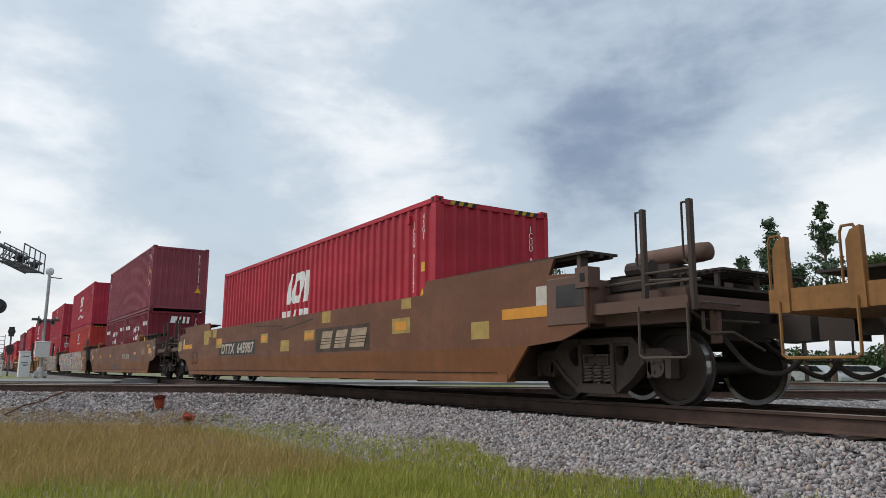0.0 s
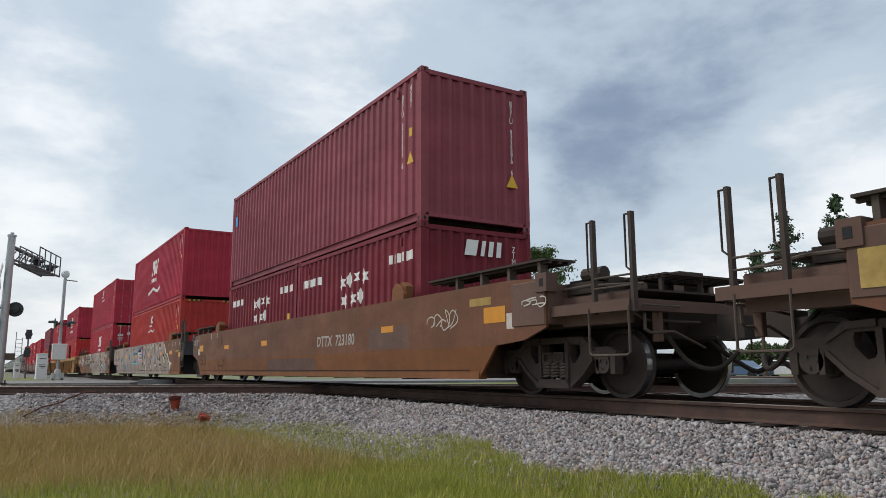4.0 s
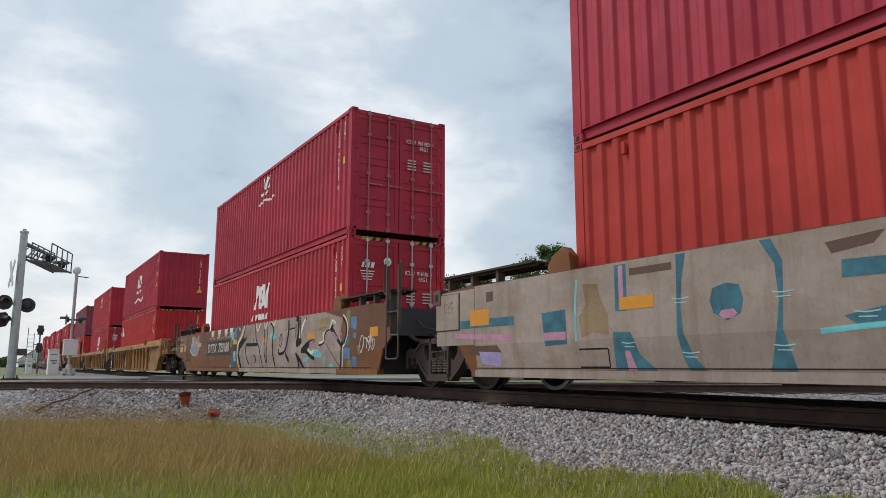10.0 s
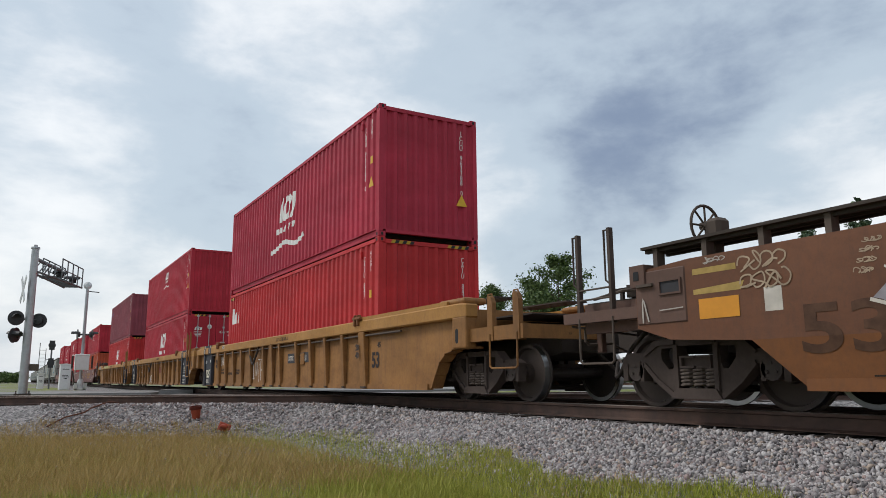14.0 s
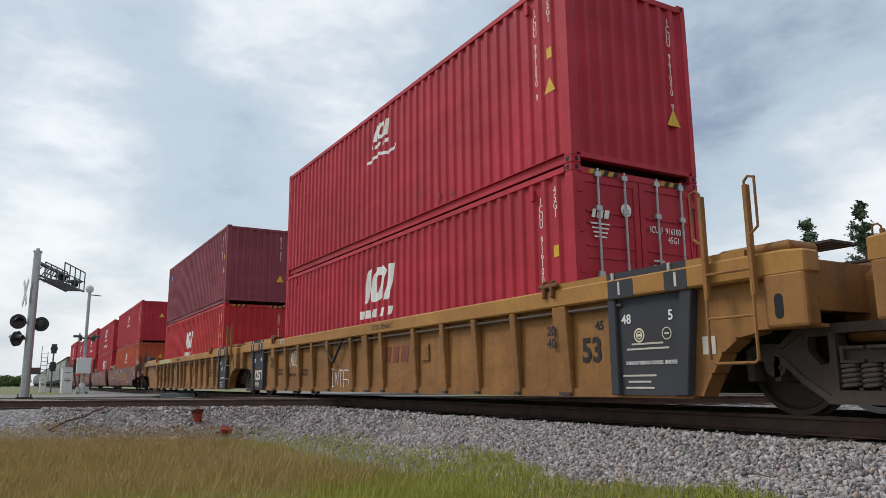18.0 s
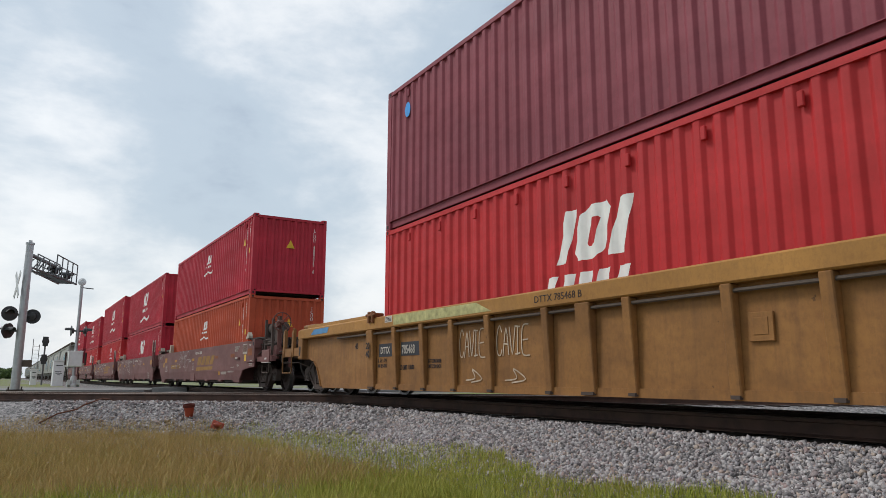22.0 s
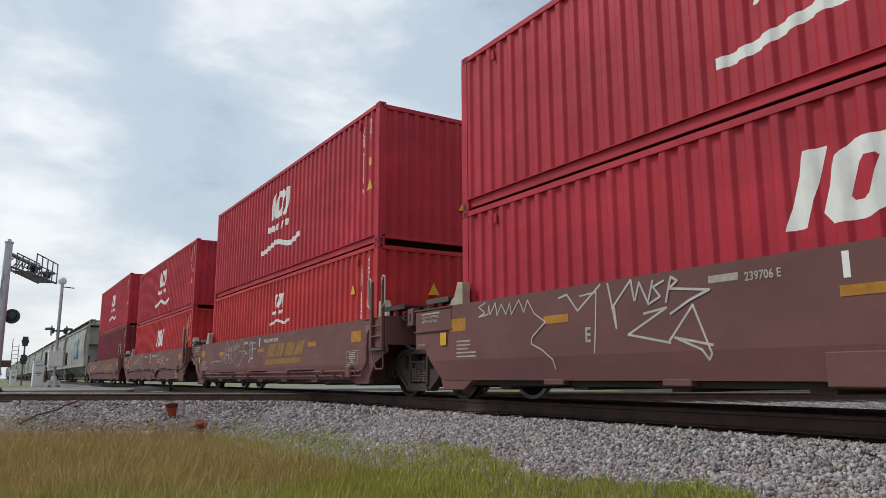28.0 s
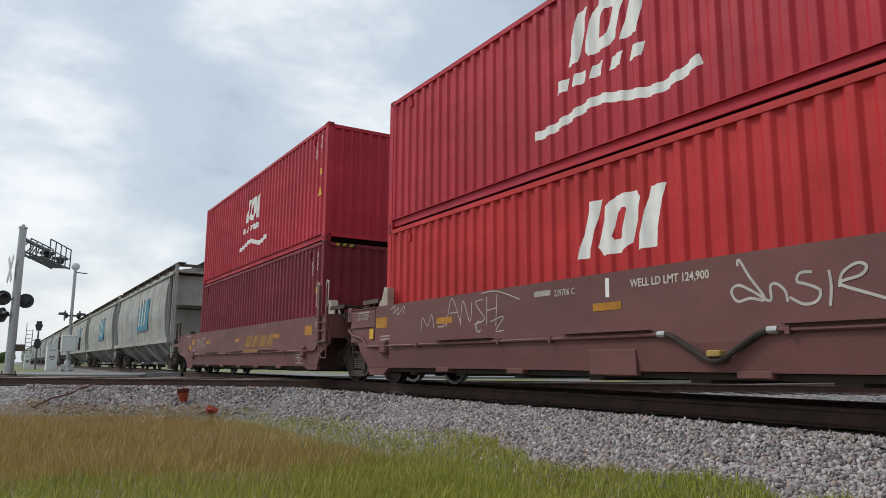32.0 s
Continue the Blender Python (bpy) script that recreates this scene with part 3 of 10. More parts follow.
def crest(parent, x, z, s, y, wave=True, small=True):
    """White company mark: a leaning bar, a leaning ring block, a second leaning bar, a row of small bars and a wavy line."""
    h = 0.80 * s
    def sh(pts):
        return [(x + (u + v * 0.26) * s, z + v * h) for u, v in pts]
    for o in ([(0, 0), (0.24, 0), (0.24, 1), (0, 1)], [(1.14, 0), (1.46, 0), (1.40, 1.0), (1.14, 1.0)]):
        side_mark("company_mark_block", sh(o), M_WHITE, parent, label="white painted block of the company mark")
    bm = fresh()
    rim = [(0.50, 0.0), (0.86, 0.0), (1.02, 0.14), (1.02, 0.86), (0.90, 1.0), (0.52, 1.0), (0.36, 0.84), (0.36, 0.16)]
    hole = [(0.66, 0.24), (0.76, 0.24), (0.80, 0.28), (0.80, 0.72), (0.76, 0.76), (0.66, 0.76), (0.61, 0.70), (0.61, 0.30)]
    a = [bm.verts.new((u, 0, v)) for u, v in sh(rim)]
    b = [bm.verts.new((u, 0, v)) for u, v in sh(hole)]
    for i in range(8):
        k = (i + 1) % 8
        bm.faces.new((a[i], a[k], b[k], b[i]))
    on_corrugation("company_mark_block", bm, M_WHITE, parent, 12.192, "white painted ring block of the company mark")
    if small:
        for i in range(5):
            u = -0.16 + i * 0.39
            side_mark("small_mark_bar", sh([(u, -0.46), (u + 0.24, -0.46), (u + 0.24, -0.22), (u, -0.22)]), M_WHITE, parent)
    if wave:
        bm = fresh()
        line = smooth_line([(-0.80, -1.14), (-0.40, -1.12), (0.15, -1.0), (0.65, -0.92), (1.20, -1.06), (1.75, -1.18), (2.10, -1.12), (2.50, -0.98)], 5)
        stroke(bm, [(x + u * s, z + v * h) for u, v in line], 0.15 * s, 0)
        on_corrugation("wave_mark", bm, M_WHITE, parent, 12.192, "white painted wavy line")


def down_text(text):
    return "\n".join(text)


def warn_triangle(parent, m, s=0.30):
    bm = fresh()
    prism(bm, [(-s / 2, 0), (s / 2, 0), (0, s * 0.95)], lambda u, v, k: (u, v, -0.001 + 0.003 * k))
    o = part("warning_triangle", bm, M_YELLOW, parent, "yellow warning triangle decal")
    o.matrix_basis = m
    return o


def code_marks(root, H, hx, text, kind_code, front=True, side=True, tri=True):
    """White code letters down the front post side and down the front wall, with yellow stickers."""
    y = -1.2085
    if side:
        letters("code_letters", down_text(text), 0.155, M_WHITE, root, side_m(hx - 0.72, y, H - 0.45), 0.8, align="CENTER", lead=0.72)
        letters("code_letters", down_text(kind_code), 0.155, M_WHITE, root, side_m(hx - 0.40, y, H - 0.35), 0.8, align="CENTER", lead=0.72)
        patch("height_sticker", rect(hx - 0.46, hx - 0.35, H - 1.24, H - 1.08), M_YELLOW, root, y)
        if tri:
            warn_triangle(root, side_m(hx - 0.42, y, H - 1.75), 0.24)
    if front:
        letters("code_letters", down_text(text), 0.16, M_WHITE, root, front_m(hx + 0.003, 0.80, H - 0.42), 0.8, align="CENTER", lead=0.72)
        if tri:
            warn_triangle(root, front_m(hx + 0.004, 0.80, H - 2.05), 0.28)


# ---- running gear ----
def wheelset_meshes(R=0.42):
    bm = fresh()
    g = R / 0.42
    for sy in (-1, 1):
        c = sy * GAUGE / 2
        prof = [(0.12, sy * -0.06), (0.36, sy * -0.035), (0.385, sy * -0.068), (0.444, sy * -0.068), (0.446, sy * -0.045), (0.422, sy * -0.034)]
        prof2 = [(0.419, sy * 0.062), (0.375, sy * 0.066), (0.355, sy * 0.015), (0.155, sy * 0.045), (0.145, sy * 0.10), (0.10, sy * 0.10)]
        ring = [(r * g, c + a) for r, a in prof + prof2]
        if sy < 0:
            ring = ring[::-1]
        lathe(bm, ring, 40)
    for f in bm.faces:
        cc = f.calc_center_median()
        if abs((cc.x ** 2 + cc.z ** 2) ** 0.5 - R) < 0.012 and f.calc_area() < 0.02 and abs(f.normal.y) < 0.5:
            f.material_index = 1
        elif 0.375 * g < (cc.x ** 2 + cc.z ** 2) ** 0.5 < 0.416 * g and abs(f.normal.y) > 0.5:
            f.material_index = 2
    rod(bm, (0, -0.98, 0), (0, 0.98, 0), 0.075, 14)
    for sy in (-1, 1):
        rod(bm, (0, sy * 0.98, 0), (0, sy * 1.10, 0), 0.118, 16)
        for i in range(3):
            a = i * 2.094
            rod(bm, (0.06 * math.cos(a), sy * 1.10, 0.06 * math.sin(a)), (0.06 * math.cos(a), sy * 1.115, 0.06 * math.sin(a)), 0.018, 6)
    me = bpy.data.meshes.new("wheelset")
    bm.normal_update()
    bm.to_mesh(me)
    bm.free()
    me.materials.append(M_WHEEL)
    me.materials.append(M_TREAD)
    me.materials.append(M_RIM)
    return me


ME_WHEELSET, ME_BIGWHEELS = wheelset_meshes(), wheelset_meshes(0.483)
SPINNING = []
WB = 0.90            # half the wheelbase of a truck
WR = 0.42


def side_frame_mesh():
    """Cast side frame of a freight truck: two rounded windows, spring opening, jaws over the bearings."""
    bm = fresh()
    y0, y1 = -0.07, 0.06
    for s in (-1, 1):
        o = [(0.24, 0.13), (0.31, 0.12), (0.56, 0.29), (0.74, 0.47), (0.74, 0.60), (0.56, 0.755), (0.24, 0.76)]
        h = [(0.305, 0.50), (0.335, 0.44), (0.40, 0.43), (0.495, 0.54), (0.505, 0.62), (0.49, 0.665), (0.305, 0.67)]
        rings = [[[bm.verts.new((s * u, y, v)) for u, v in q] for q in (o, h)] for y in (y0, y1)]
        for i in range(7):
            k = (i + 1) % 7
            for f in ((rings[0][0][i], rings[0][0][k], rings[0][1][k], rings[0][1][i]), (rings[1][0][k], rings[1][0][i], rings[1][1][i], rings[1][1][k]),
                      (rings[0][0][k], rings[0][0][i], rings[1][0][i], rings[1][0][k]), (rings[0][1][i], rings[0][1][k], rings[1][1][k], rings[1][1][i])):
                bm.faces.new(f)
        for o, a, b in (([(0.72, 0.47), (1.10, 0.50), (1.12, 0.57), (0.99, 0.63), (0.72, 0.62)], y0, y1), ([(1.03, 0.30), (1.10, 0.30), (1.11, 0.51), (1.03, 0.51)], y0 - 0.01, y1),
                        ([(0.775, 0.30), (0.83, 0.30), (0.83, 0.51), (0.775, 0.51)], y0 - 0.01, y1), ([(0.82, 0.47), (1.0, 0.47), (1.0, 0.53), (0.82, 0.53)], y0 - 0.02, y1),
                        ([(0.24, 0.14), (0.29, 0.14), (0.30, 0.70), (0.24, 0.70)], y0 - 0.035, y1), ([(0.33, 0.118), (0.57, 0.285), (0.75, 0.465), (0.73, 0.51), (0.55, 0.335), (0.31, 0.17)], y0 - 0.03, y1),
                        ([(0.29, 0.705), (0.54, 0.695), (0.74, 0.575), (0.76, 0.605), (0.57, 0.758), (0.29, 0.768)], y0 - 0.03, y1)):
            o = [(s * u, v) for u, v in o]
            xz_prism(bm, o if s > 0 else o[::-1], a, b)
    xz_prism(bm, [(-0.26, 0.685), (0.26, 0.685), (0.26, 0.765), (-0.26, 0.765)], y0 - 0.02, y1)
    xz_prism(bm, [(-0.34, 0.115), (0.34, 0.115), (0.27, 0.225), (-0.27, 0.225)], y0 - 0.06, y1 + 0.02)
    bmesh.ops.recalc_face_normals(bm, faces=bm.faces[:])
    me = bpy.data.meshes.new("side_frame")
    bm.to_mesh(me)
    bm.free()
    me.materials.append(M_FRAMERUST)
    return me


M_SPRING = plain("dusty_spring_steel", (0.135, 0.105, 0.09), 0.75, 0.0, 0.3)


def spring_mesh():
    bm = fresh()
    pts = [(0.066 * math.cos(a), 0.066 * math.sin(a), 0.235 + 0.195 * a / (2 * math.pi * 5)) for a in np.linspace(0, 2 * math.pi * 5, 46)]
    pipe(bm, pts, 0.0165, 6)
    me = bpy.data.meshes.new("spring")
    bm.to_mesh(me)
    bm.free()
    me.materials.append(M_SPRING)
    return me


def bolster_mesh():
    bm = fresh()
    box(bm, -0.21, 0.21, -1.08, 1.08, 0.44, 0.575)
    for sy in (-1, 1):
        for sx in (-1, 1):
            box(bm, *sorted((sx * 0.015, sx * 0.21)), *sorted((sy * 1.08, sy * 1.13)), 0.44, 0.465)
            box(bm, *sorted((sx * 0.015, sx * 0.21)), *sorted((sy * 1.08, sy * 1.13)), 0.55, 0.575)
        for xx in (-0.195, 0.195):
            box(bm, xx - 0.014, xx + 0.014, *sorted((sy * 1.08, sy * 1.13)), 0.465, 0.55)
    yz_prism(bm, [(-0.85, 0.42), (-0.5, 0.30), (0.5, 0.30), (0.85, 0.43)], -0.17, 0.17)
    rod(bm, (0, 0, 0.5), (0, 0, 0.68), 0.2, 16)
    for s in (-1, 1):
        box(bm, s * 0.48 - 0.04, s * 0.48 + 0.04, -0.72, 0.72, 0.30, 0.36)
        rod(bm, (s * 0.42, -0.60, 0.2), (s * 0.42, 0.60, 0.2), 0.04, 8)
    me = bpy.data.meshes.new("bolster")
    bm.to_mesh(me)
    bm.free()
    me.materials.append(M_FRAMERUST)
    return me


ME_FRAME, ME_SPRING, ME_BOLSTER = side_frame_mesh(), spring_mesh(), bolster_mesh()


def taller(me, k):
    out = me.copy()
    out.transform(Matrix.Diagonal((k, 1, k, 1)))
    return out


BIG = {"frame": taller(ME_FRAME, 1.10), "spring": taller(ME_SPRING, 1.10), "bolster": taller(ME_BOLSTER, 1.10)}


def truck(parent, x, heavy=False):
    """Two-axle truck under a car; the heavy kind, with larger wheels, stands under the joints."""
    t = new("truck", BIG["bolster"] if heavy else ME_BOLSTER)
    t.parent, t.matrix_basis = parent, pose(x, 0, 0)
    tagged(t, "grimy cast steel two-axle truck")
    for sy in (-1, 1):
        o = new("side_frame", BIG["frame"] if heavy else ME_FRAME)
        o.parent, o.matrix_basis = t, pose(0, sy * 1.02, 0, 0, 0, 0 if sy < 0 else 180)
        for cx in (-0.17, 0.0, 0.17):
            o = new("spring", BIG["spring"] if heavy else ME_SPRING)
            o.parent, o.matrix_basis = t, pose(cx * (1.1 if heavy else 1.0), sy * 1.05, 0)
    r = 0.483 if heavy else WR
    for sx in (-1, 1):
        w = new("wheelset", ME_BIGWHEELS if heavy else ME_WHEELSET)
        w.parent, w.matrix_basis = t, pose(sx * WB, 0, r)
        SPINNING.append((w, sx * WB, r))
    return t


# ---- well cars ----
CARS = []      # cars: object, place along the train
HW = 1.572     # half width over the sides


def grab_post(parent, x, y, z0, z1, mat, flip=1):
    """Upright post with a bent grab iron."""
    bm = fresh()
    box(bm, x - 0.022, x + 0.022, y - 0.032, y + 0.032, z0, z1)
    part("post", bm, mat, parent)
    bm = fresh()
    xx = x - 0.10 * flip
    pipe(bm, [(x, y, z1 - 0.02), (xx, y, z1 - 0.02), (xx, y, z1 - 0.62), (x, y, z1 - 0.70)], 0.011, 6)
    part("grab_iron", bm, mat, parent, "bent steel grab iron")


def joint_posts(parent, xa, xb, y, mat):
    """A broad and a narrow post at a joint end, with rungs, a grating step and a leaning stirrup."""
    for x, w, t in ((xa, 0.045, -0.11), (xb, 0.028, 0.11)):
        bm = fresh()
        box(bm, x - w, x + w, y - 0.03, y + 0.03, 0.86, 2.06)
        bevelled(part("post", bm, mat, parent), 0.008)
        bm = fresh()
        pipe(bm, [(x, y - 0.02, 1.96), (x, y - 0.02, 2.09), (x + t * 0.4, y - 0.02, 2.13), (x + t, y - 0.02, 2.11), (x + t, y - 0.02, 1.64), (x, y - 0.02, 1.56)], 0.012, 6)
        part("grab_iron", bm, M_DULLWHITE, parent, "bent steel grab iron with worn white paint")
    for z in (1.07, 1.25):
        bm = fresh()
        rod(bm, (xa, y - 0.01, z), (xb, y - 0.01, z), 0.014, 6)
        part("rung", bm, mat, parent)
    bm = fresh()
    box(bm, xa - 0.03, xb + 0.03, y - 0.035, y + 0.12, 0.815, 0.862)
    bevelled(part("step_plate", bm, M_GRIME_LIGHT, parent, "dusty steel step plate"), 0.008)
    bm = fresh()
    pipe(bm, [(xa + 0.02, y, 0.82), (xa + 0.08, y, 0.64), (xa + 0.20, y, 0.50), (xb + 0.02, y, 0.50), (xb + 0.04, y, 0.53), (xb + 0.01, y, 0.84)], 0.015, 6)
    part("stirrup_step", bm, mat, parent, "bent rod stirrup step")


def ladder(parent, x, y, z0, z1, w, mat, rungs=3):
    """Two flat uprights with hooked grab irons above, and a bent rod stirrup with rungs below."""
    zm = z1 - 1.05 if z1 - z0 < 2.5 else z0 + 0.2
    for s, t in ((0, -0.11), (w, 0.11)):
        bm = fresh()
        box(bm, x + s - 0.025, x + s + 0.025, y - 0.03, y + 0.03, zm, z1)
        bevelled(part("ladder_upright", bm, mat, parent), 0.006)
        bm = fresh()
        pipe(bm, [(x + s, y - 0.02, z1 - 0.10), (x + s, y - 0.02, z1 + 0.03), (x + s + t * 0.4, y - 0.02, z1 + 0.07), (x + s + t, y - 0.02, z1 + 0.05), (x + s + t, y - 0.02, z1 - 0.42), (x + s, y - 0.02, z1 - 0.50)], 0.012, 6)
        part("grab_iron", bm, mat, parent, "bent steel grab iron")
    bm = fresh()
    pipe(bm, [(x, y - 0.02, zm + 0.1), (x, y - 0.02, z0 + 0.03), (x + 0.04, y - 0.02, z0), (x + w - 0.04, y - 0.02, z0), (x + w, y - 0.02, z0 + 0.03), (x + w, y - 0.02, zm + 0.1)], 0.015, 6)
    part("stirrup_step", bm, mat, parent, "bent rod stirrup step")
    for i in range(1, rungs):
        z = z0 + (zm - z0 + 0.25) * i / (rungs - 1)
        bm = fresh()
        rod(bm, (x, y - 0.02, z), (x + w, y - 0.02, z), 0.013, 6)
        part("rung", bm, mat, parent)


def coupler(parent, x, s, mat):
    bm = fresh()
    box(bm, *sorted((x, x + s * 0.55)), -0.09, 0.09, 0.74, 0.90)
    xz_prism(bm, [(x + s * 0.5, 0.68), (x + s * 0.86, 0.70), (x + s * 0.86, 0.96), (x + s * 0.5, 0.98)][::s], -0.15, 0.15)
    pipe(bm, smooth_line([(x, 0.3, 0.72), (x + s * 0.3, 0.32, 0.5), (x + s * 0.7, 0.28, 0.32), (x + s * 0.95, 0.2, 0.5)], 4), 0.03, 7)
    part("coupler", bm, mat, parent, "knuckle coupler with a hanging air hose")


LEAN = 0.13


def skin(z, crease=0.68):
    """How far out the near plate stands at height z."""
    return -(HW - max(0.0, crease - z) * LEAN)


M_SLATEEND = weathered("dirty_slate_primer", (0.060, 0.060, 0.068), (0.05, 0.04, 0.035), 0.5, 0.75, 0.3, gloss=0.25, grit=0.4)
M_POST = weathered("grimy_post_steel", (0.082, 0.058, 0.048), (0.05, 0.038, 0.033), 0.6, 0.75, 0.3, gloss=0.3, grit=0.4)


def plate_car(name, label, at, hf, hr, mat, end_mat, top=1.54, trucks=(), end_front="plain", end_rear="plain", crease=0.68, seam=True, low=0.25, raised=False, nf=1.55, nr=1.55, guide=True):
    """Well car with smooth plate sides: plates with a crease, sill strip, top chord, floor, bulkheads, end decks."""
    root = tagged(new(name), label, "well car", "well cars of the train")
    CARS.append((root, at))
    for sy in (-1, 1):
        yo = sy * HW
        bm = fresh()
        up = [(-hr + nr - 0.5, crease), (hf - nf + 0.5, crease), (hf - 0.45, crease + 0.05), (hf, crease + 0.19), (hf, top - 0.05), (hf - 0.75, top), (-hr + 0.75, top), (-hr, top - 0.05), (-hr, crease + 0.19), (-hr + 0.45, crease + 0.05)]
        if top < 1.5 and end_front == "coupled":
            up[2:4] = [(hf - 0.45, crease + 0.065), (hf, crease + 0.07)]
        if nf < 1:
            up[1:3] = [(hf - nf + 0.3, crease)]
        if nr < 1:
            up = [(-hr + nr - 0.3, crease)] + [q for q in up[1:] if q != (-hr + 0.45, crease + 0.05)]
            if top < 1.5:
                up.append((-hr + 0.30, crease + 0.19))
        xz_prism(bm, up, *sorted((yo, yo - sy * 0.04)))
        part("side_panel", bm, mat, root, "steel plate side of the well")
        bm = fresh()
        lo_o = [(-hr + nr, low), (hf - nf, low), (hf - nf + (0.48 if nf > 1 else 0.3), crease), (-hr + nr - (0.48 if nr > 1 else 0.3), crease)]
        prism(bm, lo_o, lambda u, v, k: (u, yo - sy * ((crease - v) * LEAN + 0.04 * (k if sy > 0 else 1 - k)), v))
        part("lower_side_panel", bm, M_RUSTBROWN if mat is M_BROWN else mat, root, "inward leaning lower plate of the side")
        if top < 1.5:
            for d, c, deep in ((1, hf - nf, 0.235), (-1, -hr + nr, 0.17)):
                bm = fresh()
                yb = yo - sy * (crease - low) * LEAN
                o = [(c - d * 0.82, low + 0.012), (c - d * 0.80, low - 0.01), (c - d * 0.58, deep), (c - d * 0.02, deep), (c + d * 0.05, low + 0.012)]
                xz_prism(bm, o[::d], *sorted((yb - sy * 0.006, yb - sy * 0.10)))
                bevelled(part("foot_plate", bm, mat, root, "deeper plate at the foot of the side"), 0.008)
        if seam:
            bm = fresh()
            yb = yo - sy * (crease - low) * LEAN
            box(bm, -hr + nr, hf - nf, *sorted((yb + sy * 0.018, yb - sy * 0.12)), low - 0.03, low + 0.075)
            part("side_sill", bm, M_RUSTBROWN if mat is M_BROWN else mat, root, "bottom sill strip")
        bm = fresh()
        box(bm, -hr + 0.7, hf - 0.7, *sorted((yo - sy * 0.04, yo - sy * 0.16)), top - 0.13, top - 0.012)
        part("top_chord", bm, mat, root)
    bm = fresh()
    box(bm, -hr + nr + 0.05, hf - nf - 0.05, -1.42, 1.42, 0.24, 0.30)
    part("well_floor", bm, M_GRIME, root, "dark floor plate of the well")
    for i in range(9):
        x = -5.98 + i * 1.495
        bm = fresh()
        box(bm, x - 0.12, x + 0.12, -1.40, 1.40, 0.20, 0.36)
        part("cross_beam", bm, M_GRIME, root)
    car_end = end_mat
    for s, kind, e, nin in ((1, end_front, hf, nf), (-1, end_rear, hr, nr)):
        end_mat = M_SLATEEND if kind == "joint" and s > 0 and top > 1.5 else car_end
        bm = fresh()
        prism(bm, [(s * (e - nin - 0.25), 0.30), (s * (e - nin - 0.35), 1.25), (s * (e - nin - 0.28), 1.25), (s * (e - nin - 0.15), 0.30)][::s], lambda u, v, k: (u, (1.45, -1.45)[k], v))
        part("bulkhead", bm, end_mat, root, "end bulkhead of the well")
        bm = fresh()
        box(bm, *sorted((s * (e - nin - 0.3), s * (e - 0.02))), -1.50, 1.50, 1.16, 1.24)
        part("end_deck", bm, end_mat, root, "end platform over the truck")
        bm = fresh()
        box(bm, *sorted((s * (e - 0.14), s * (e + 0.02))), -1.54, 1.54, 0.92, 1.42)
        part("end_beam", bm, end_mat, root)
        bm = fresh()
        if kind == "coupled":
            o = [(s * (e - 1.4), 0.62), (s * (e + 0.4), 0.62), (s * (e + 0.95), 0.72), (s * (e + 0.95), 1.08), (s * (e + 0.2), 1.20), (s * (e - 1.4), 1.28)]
        else:
            o = [(s * (e - 1.0), 0.66), (s * (e + 0.1), 0.66), (s * (e + 0.1), 1.20), (s * (e - 1.0), 1.20)]
        xz_prism(bm, o[::s], -0.44, 0.44)
        part("draft_sill", bm, M_GRIME, root, "dark box-shaped draft sill")
        for sy in (-1, 1):
            bm = fresh()
            if top > 1.5:
                wide, foot = 0.70, 0.90
            else:
                wide, foot = (0.68, 0.80) if kind == "coupled" else (0.91, 0.86) if s > 0 else (1.09, 1.06)
                for zz in (1.055, 1.40) if kind == "joint" else (0.81, 1.375):
                    b2 = fresh()
                    box(b2, *sorted((s * (e - wide - 0.01), s * (e + 0.004))), *sorted((sy * (HW + 0.026), sy * (HW - 0.02))), zz, zz + 0.018)
                    part("edge_strip", b2, end_mat, root)
            box(bm, *sorted((s * (e - wide), s * (e - 0.002))), *sorted((sy * (HW + 0.012), sy * (HW - 0.05))), foot, top - 0.03 if top < 1.5 else top - 0.06)
            if kind == "joint" and s > 0 and top > 1.5:
                bm.free()
            else:
                bevelled(part("end_panel", bm, end_mat, root, "riveted end panel"), 0.015)
            # bracket box standing on the end panel
            bm = fresh()
            if top < 1.5 and kind == "joint":
                if s < 0:
                    bm.free()
                    continue
                rod(bm, (s * (e - 0.18), sy * (HW + 0.011), 1.25), (s * (e - 0.18), sy * (HW + 0.032), 1.25), 0.045, 14)
                part("cap", bm, M_GRIME_LIGHT, root, "round pale cap on the end panel")
                continue
            box(bm, *sorted((s * (e - 0.16), s * (e + 0.06))), *sorted((sy * (HW + 0.03), sy * (HW - 0.16))), top - 0.22, top + 0.02)
            # black slab for the shade in the bracket's opening, no hole is cut
            box(bm, *sorted((s * (e - 0.08), s * (e + 0.0))), *sorted((sy * (HW + 0.034), sy * (HW + 0.03))), top - 0.15, top - 0.05, 1)
            bevelled(part("tie_down_bracket", bm, (end_mat, M_BLACK), root), 0.02)
            if raised:
                bm = fresh()
                o = [(s * (e - 3.75), top - 0.02), (s * (e - 0.72), top - 0.02), (s * (e - 0.60), top + 0.20), (s * (e - 3.62), top + 0.22)]
                xz_prism(bm, o[::s], *sorted((sy * (HW - 0.045), sy * (HW - 0.09))))
                part("raised_plate", bm, mat, root, "raised plate above the side")
            if top < 1.5:
                continue
            wl = 3.0 if nin > 1 else 2.4
            bm = fresh()
            box(bm, *sorted((s * (e - wl), s * (e - 0.05))), *sorted((sy * 1.52, sy * 1.0)), 1.735, 1.765)
            part("walkway", bm, M_GRIME, root, "narrow steel grating walkway on brackets")
            nb = int(wl / 0.62)
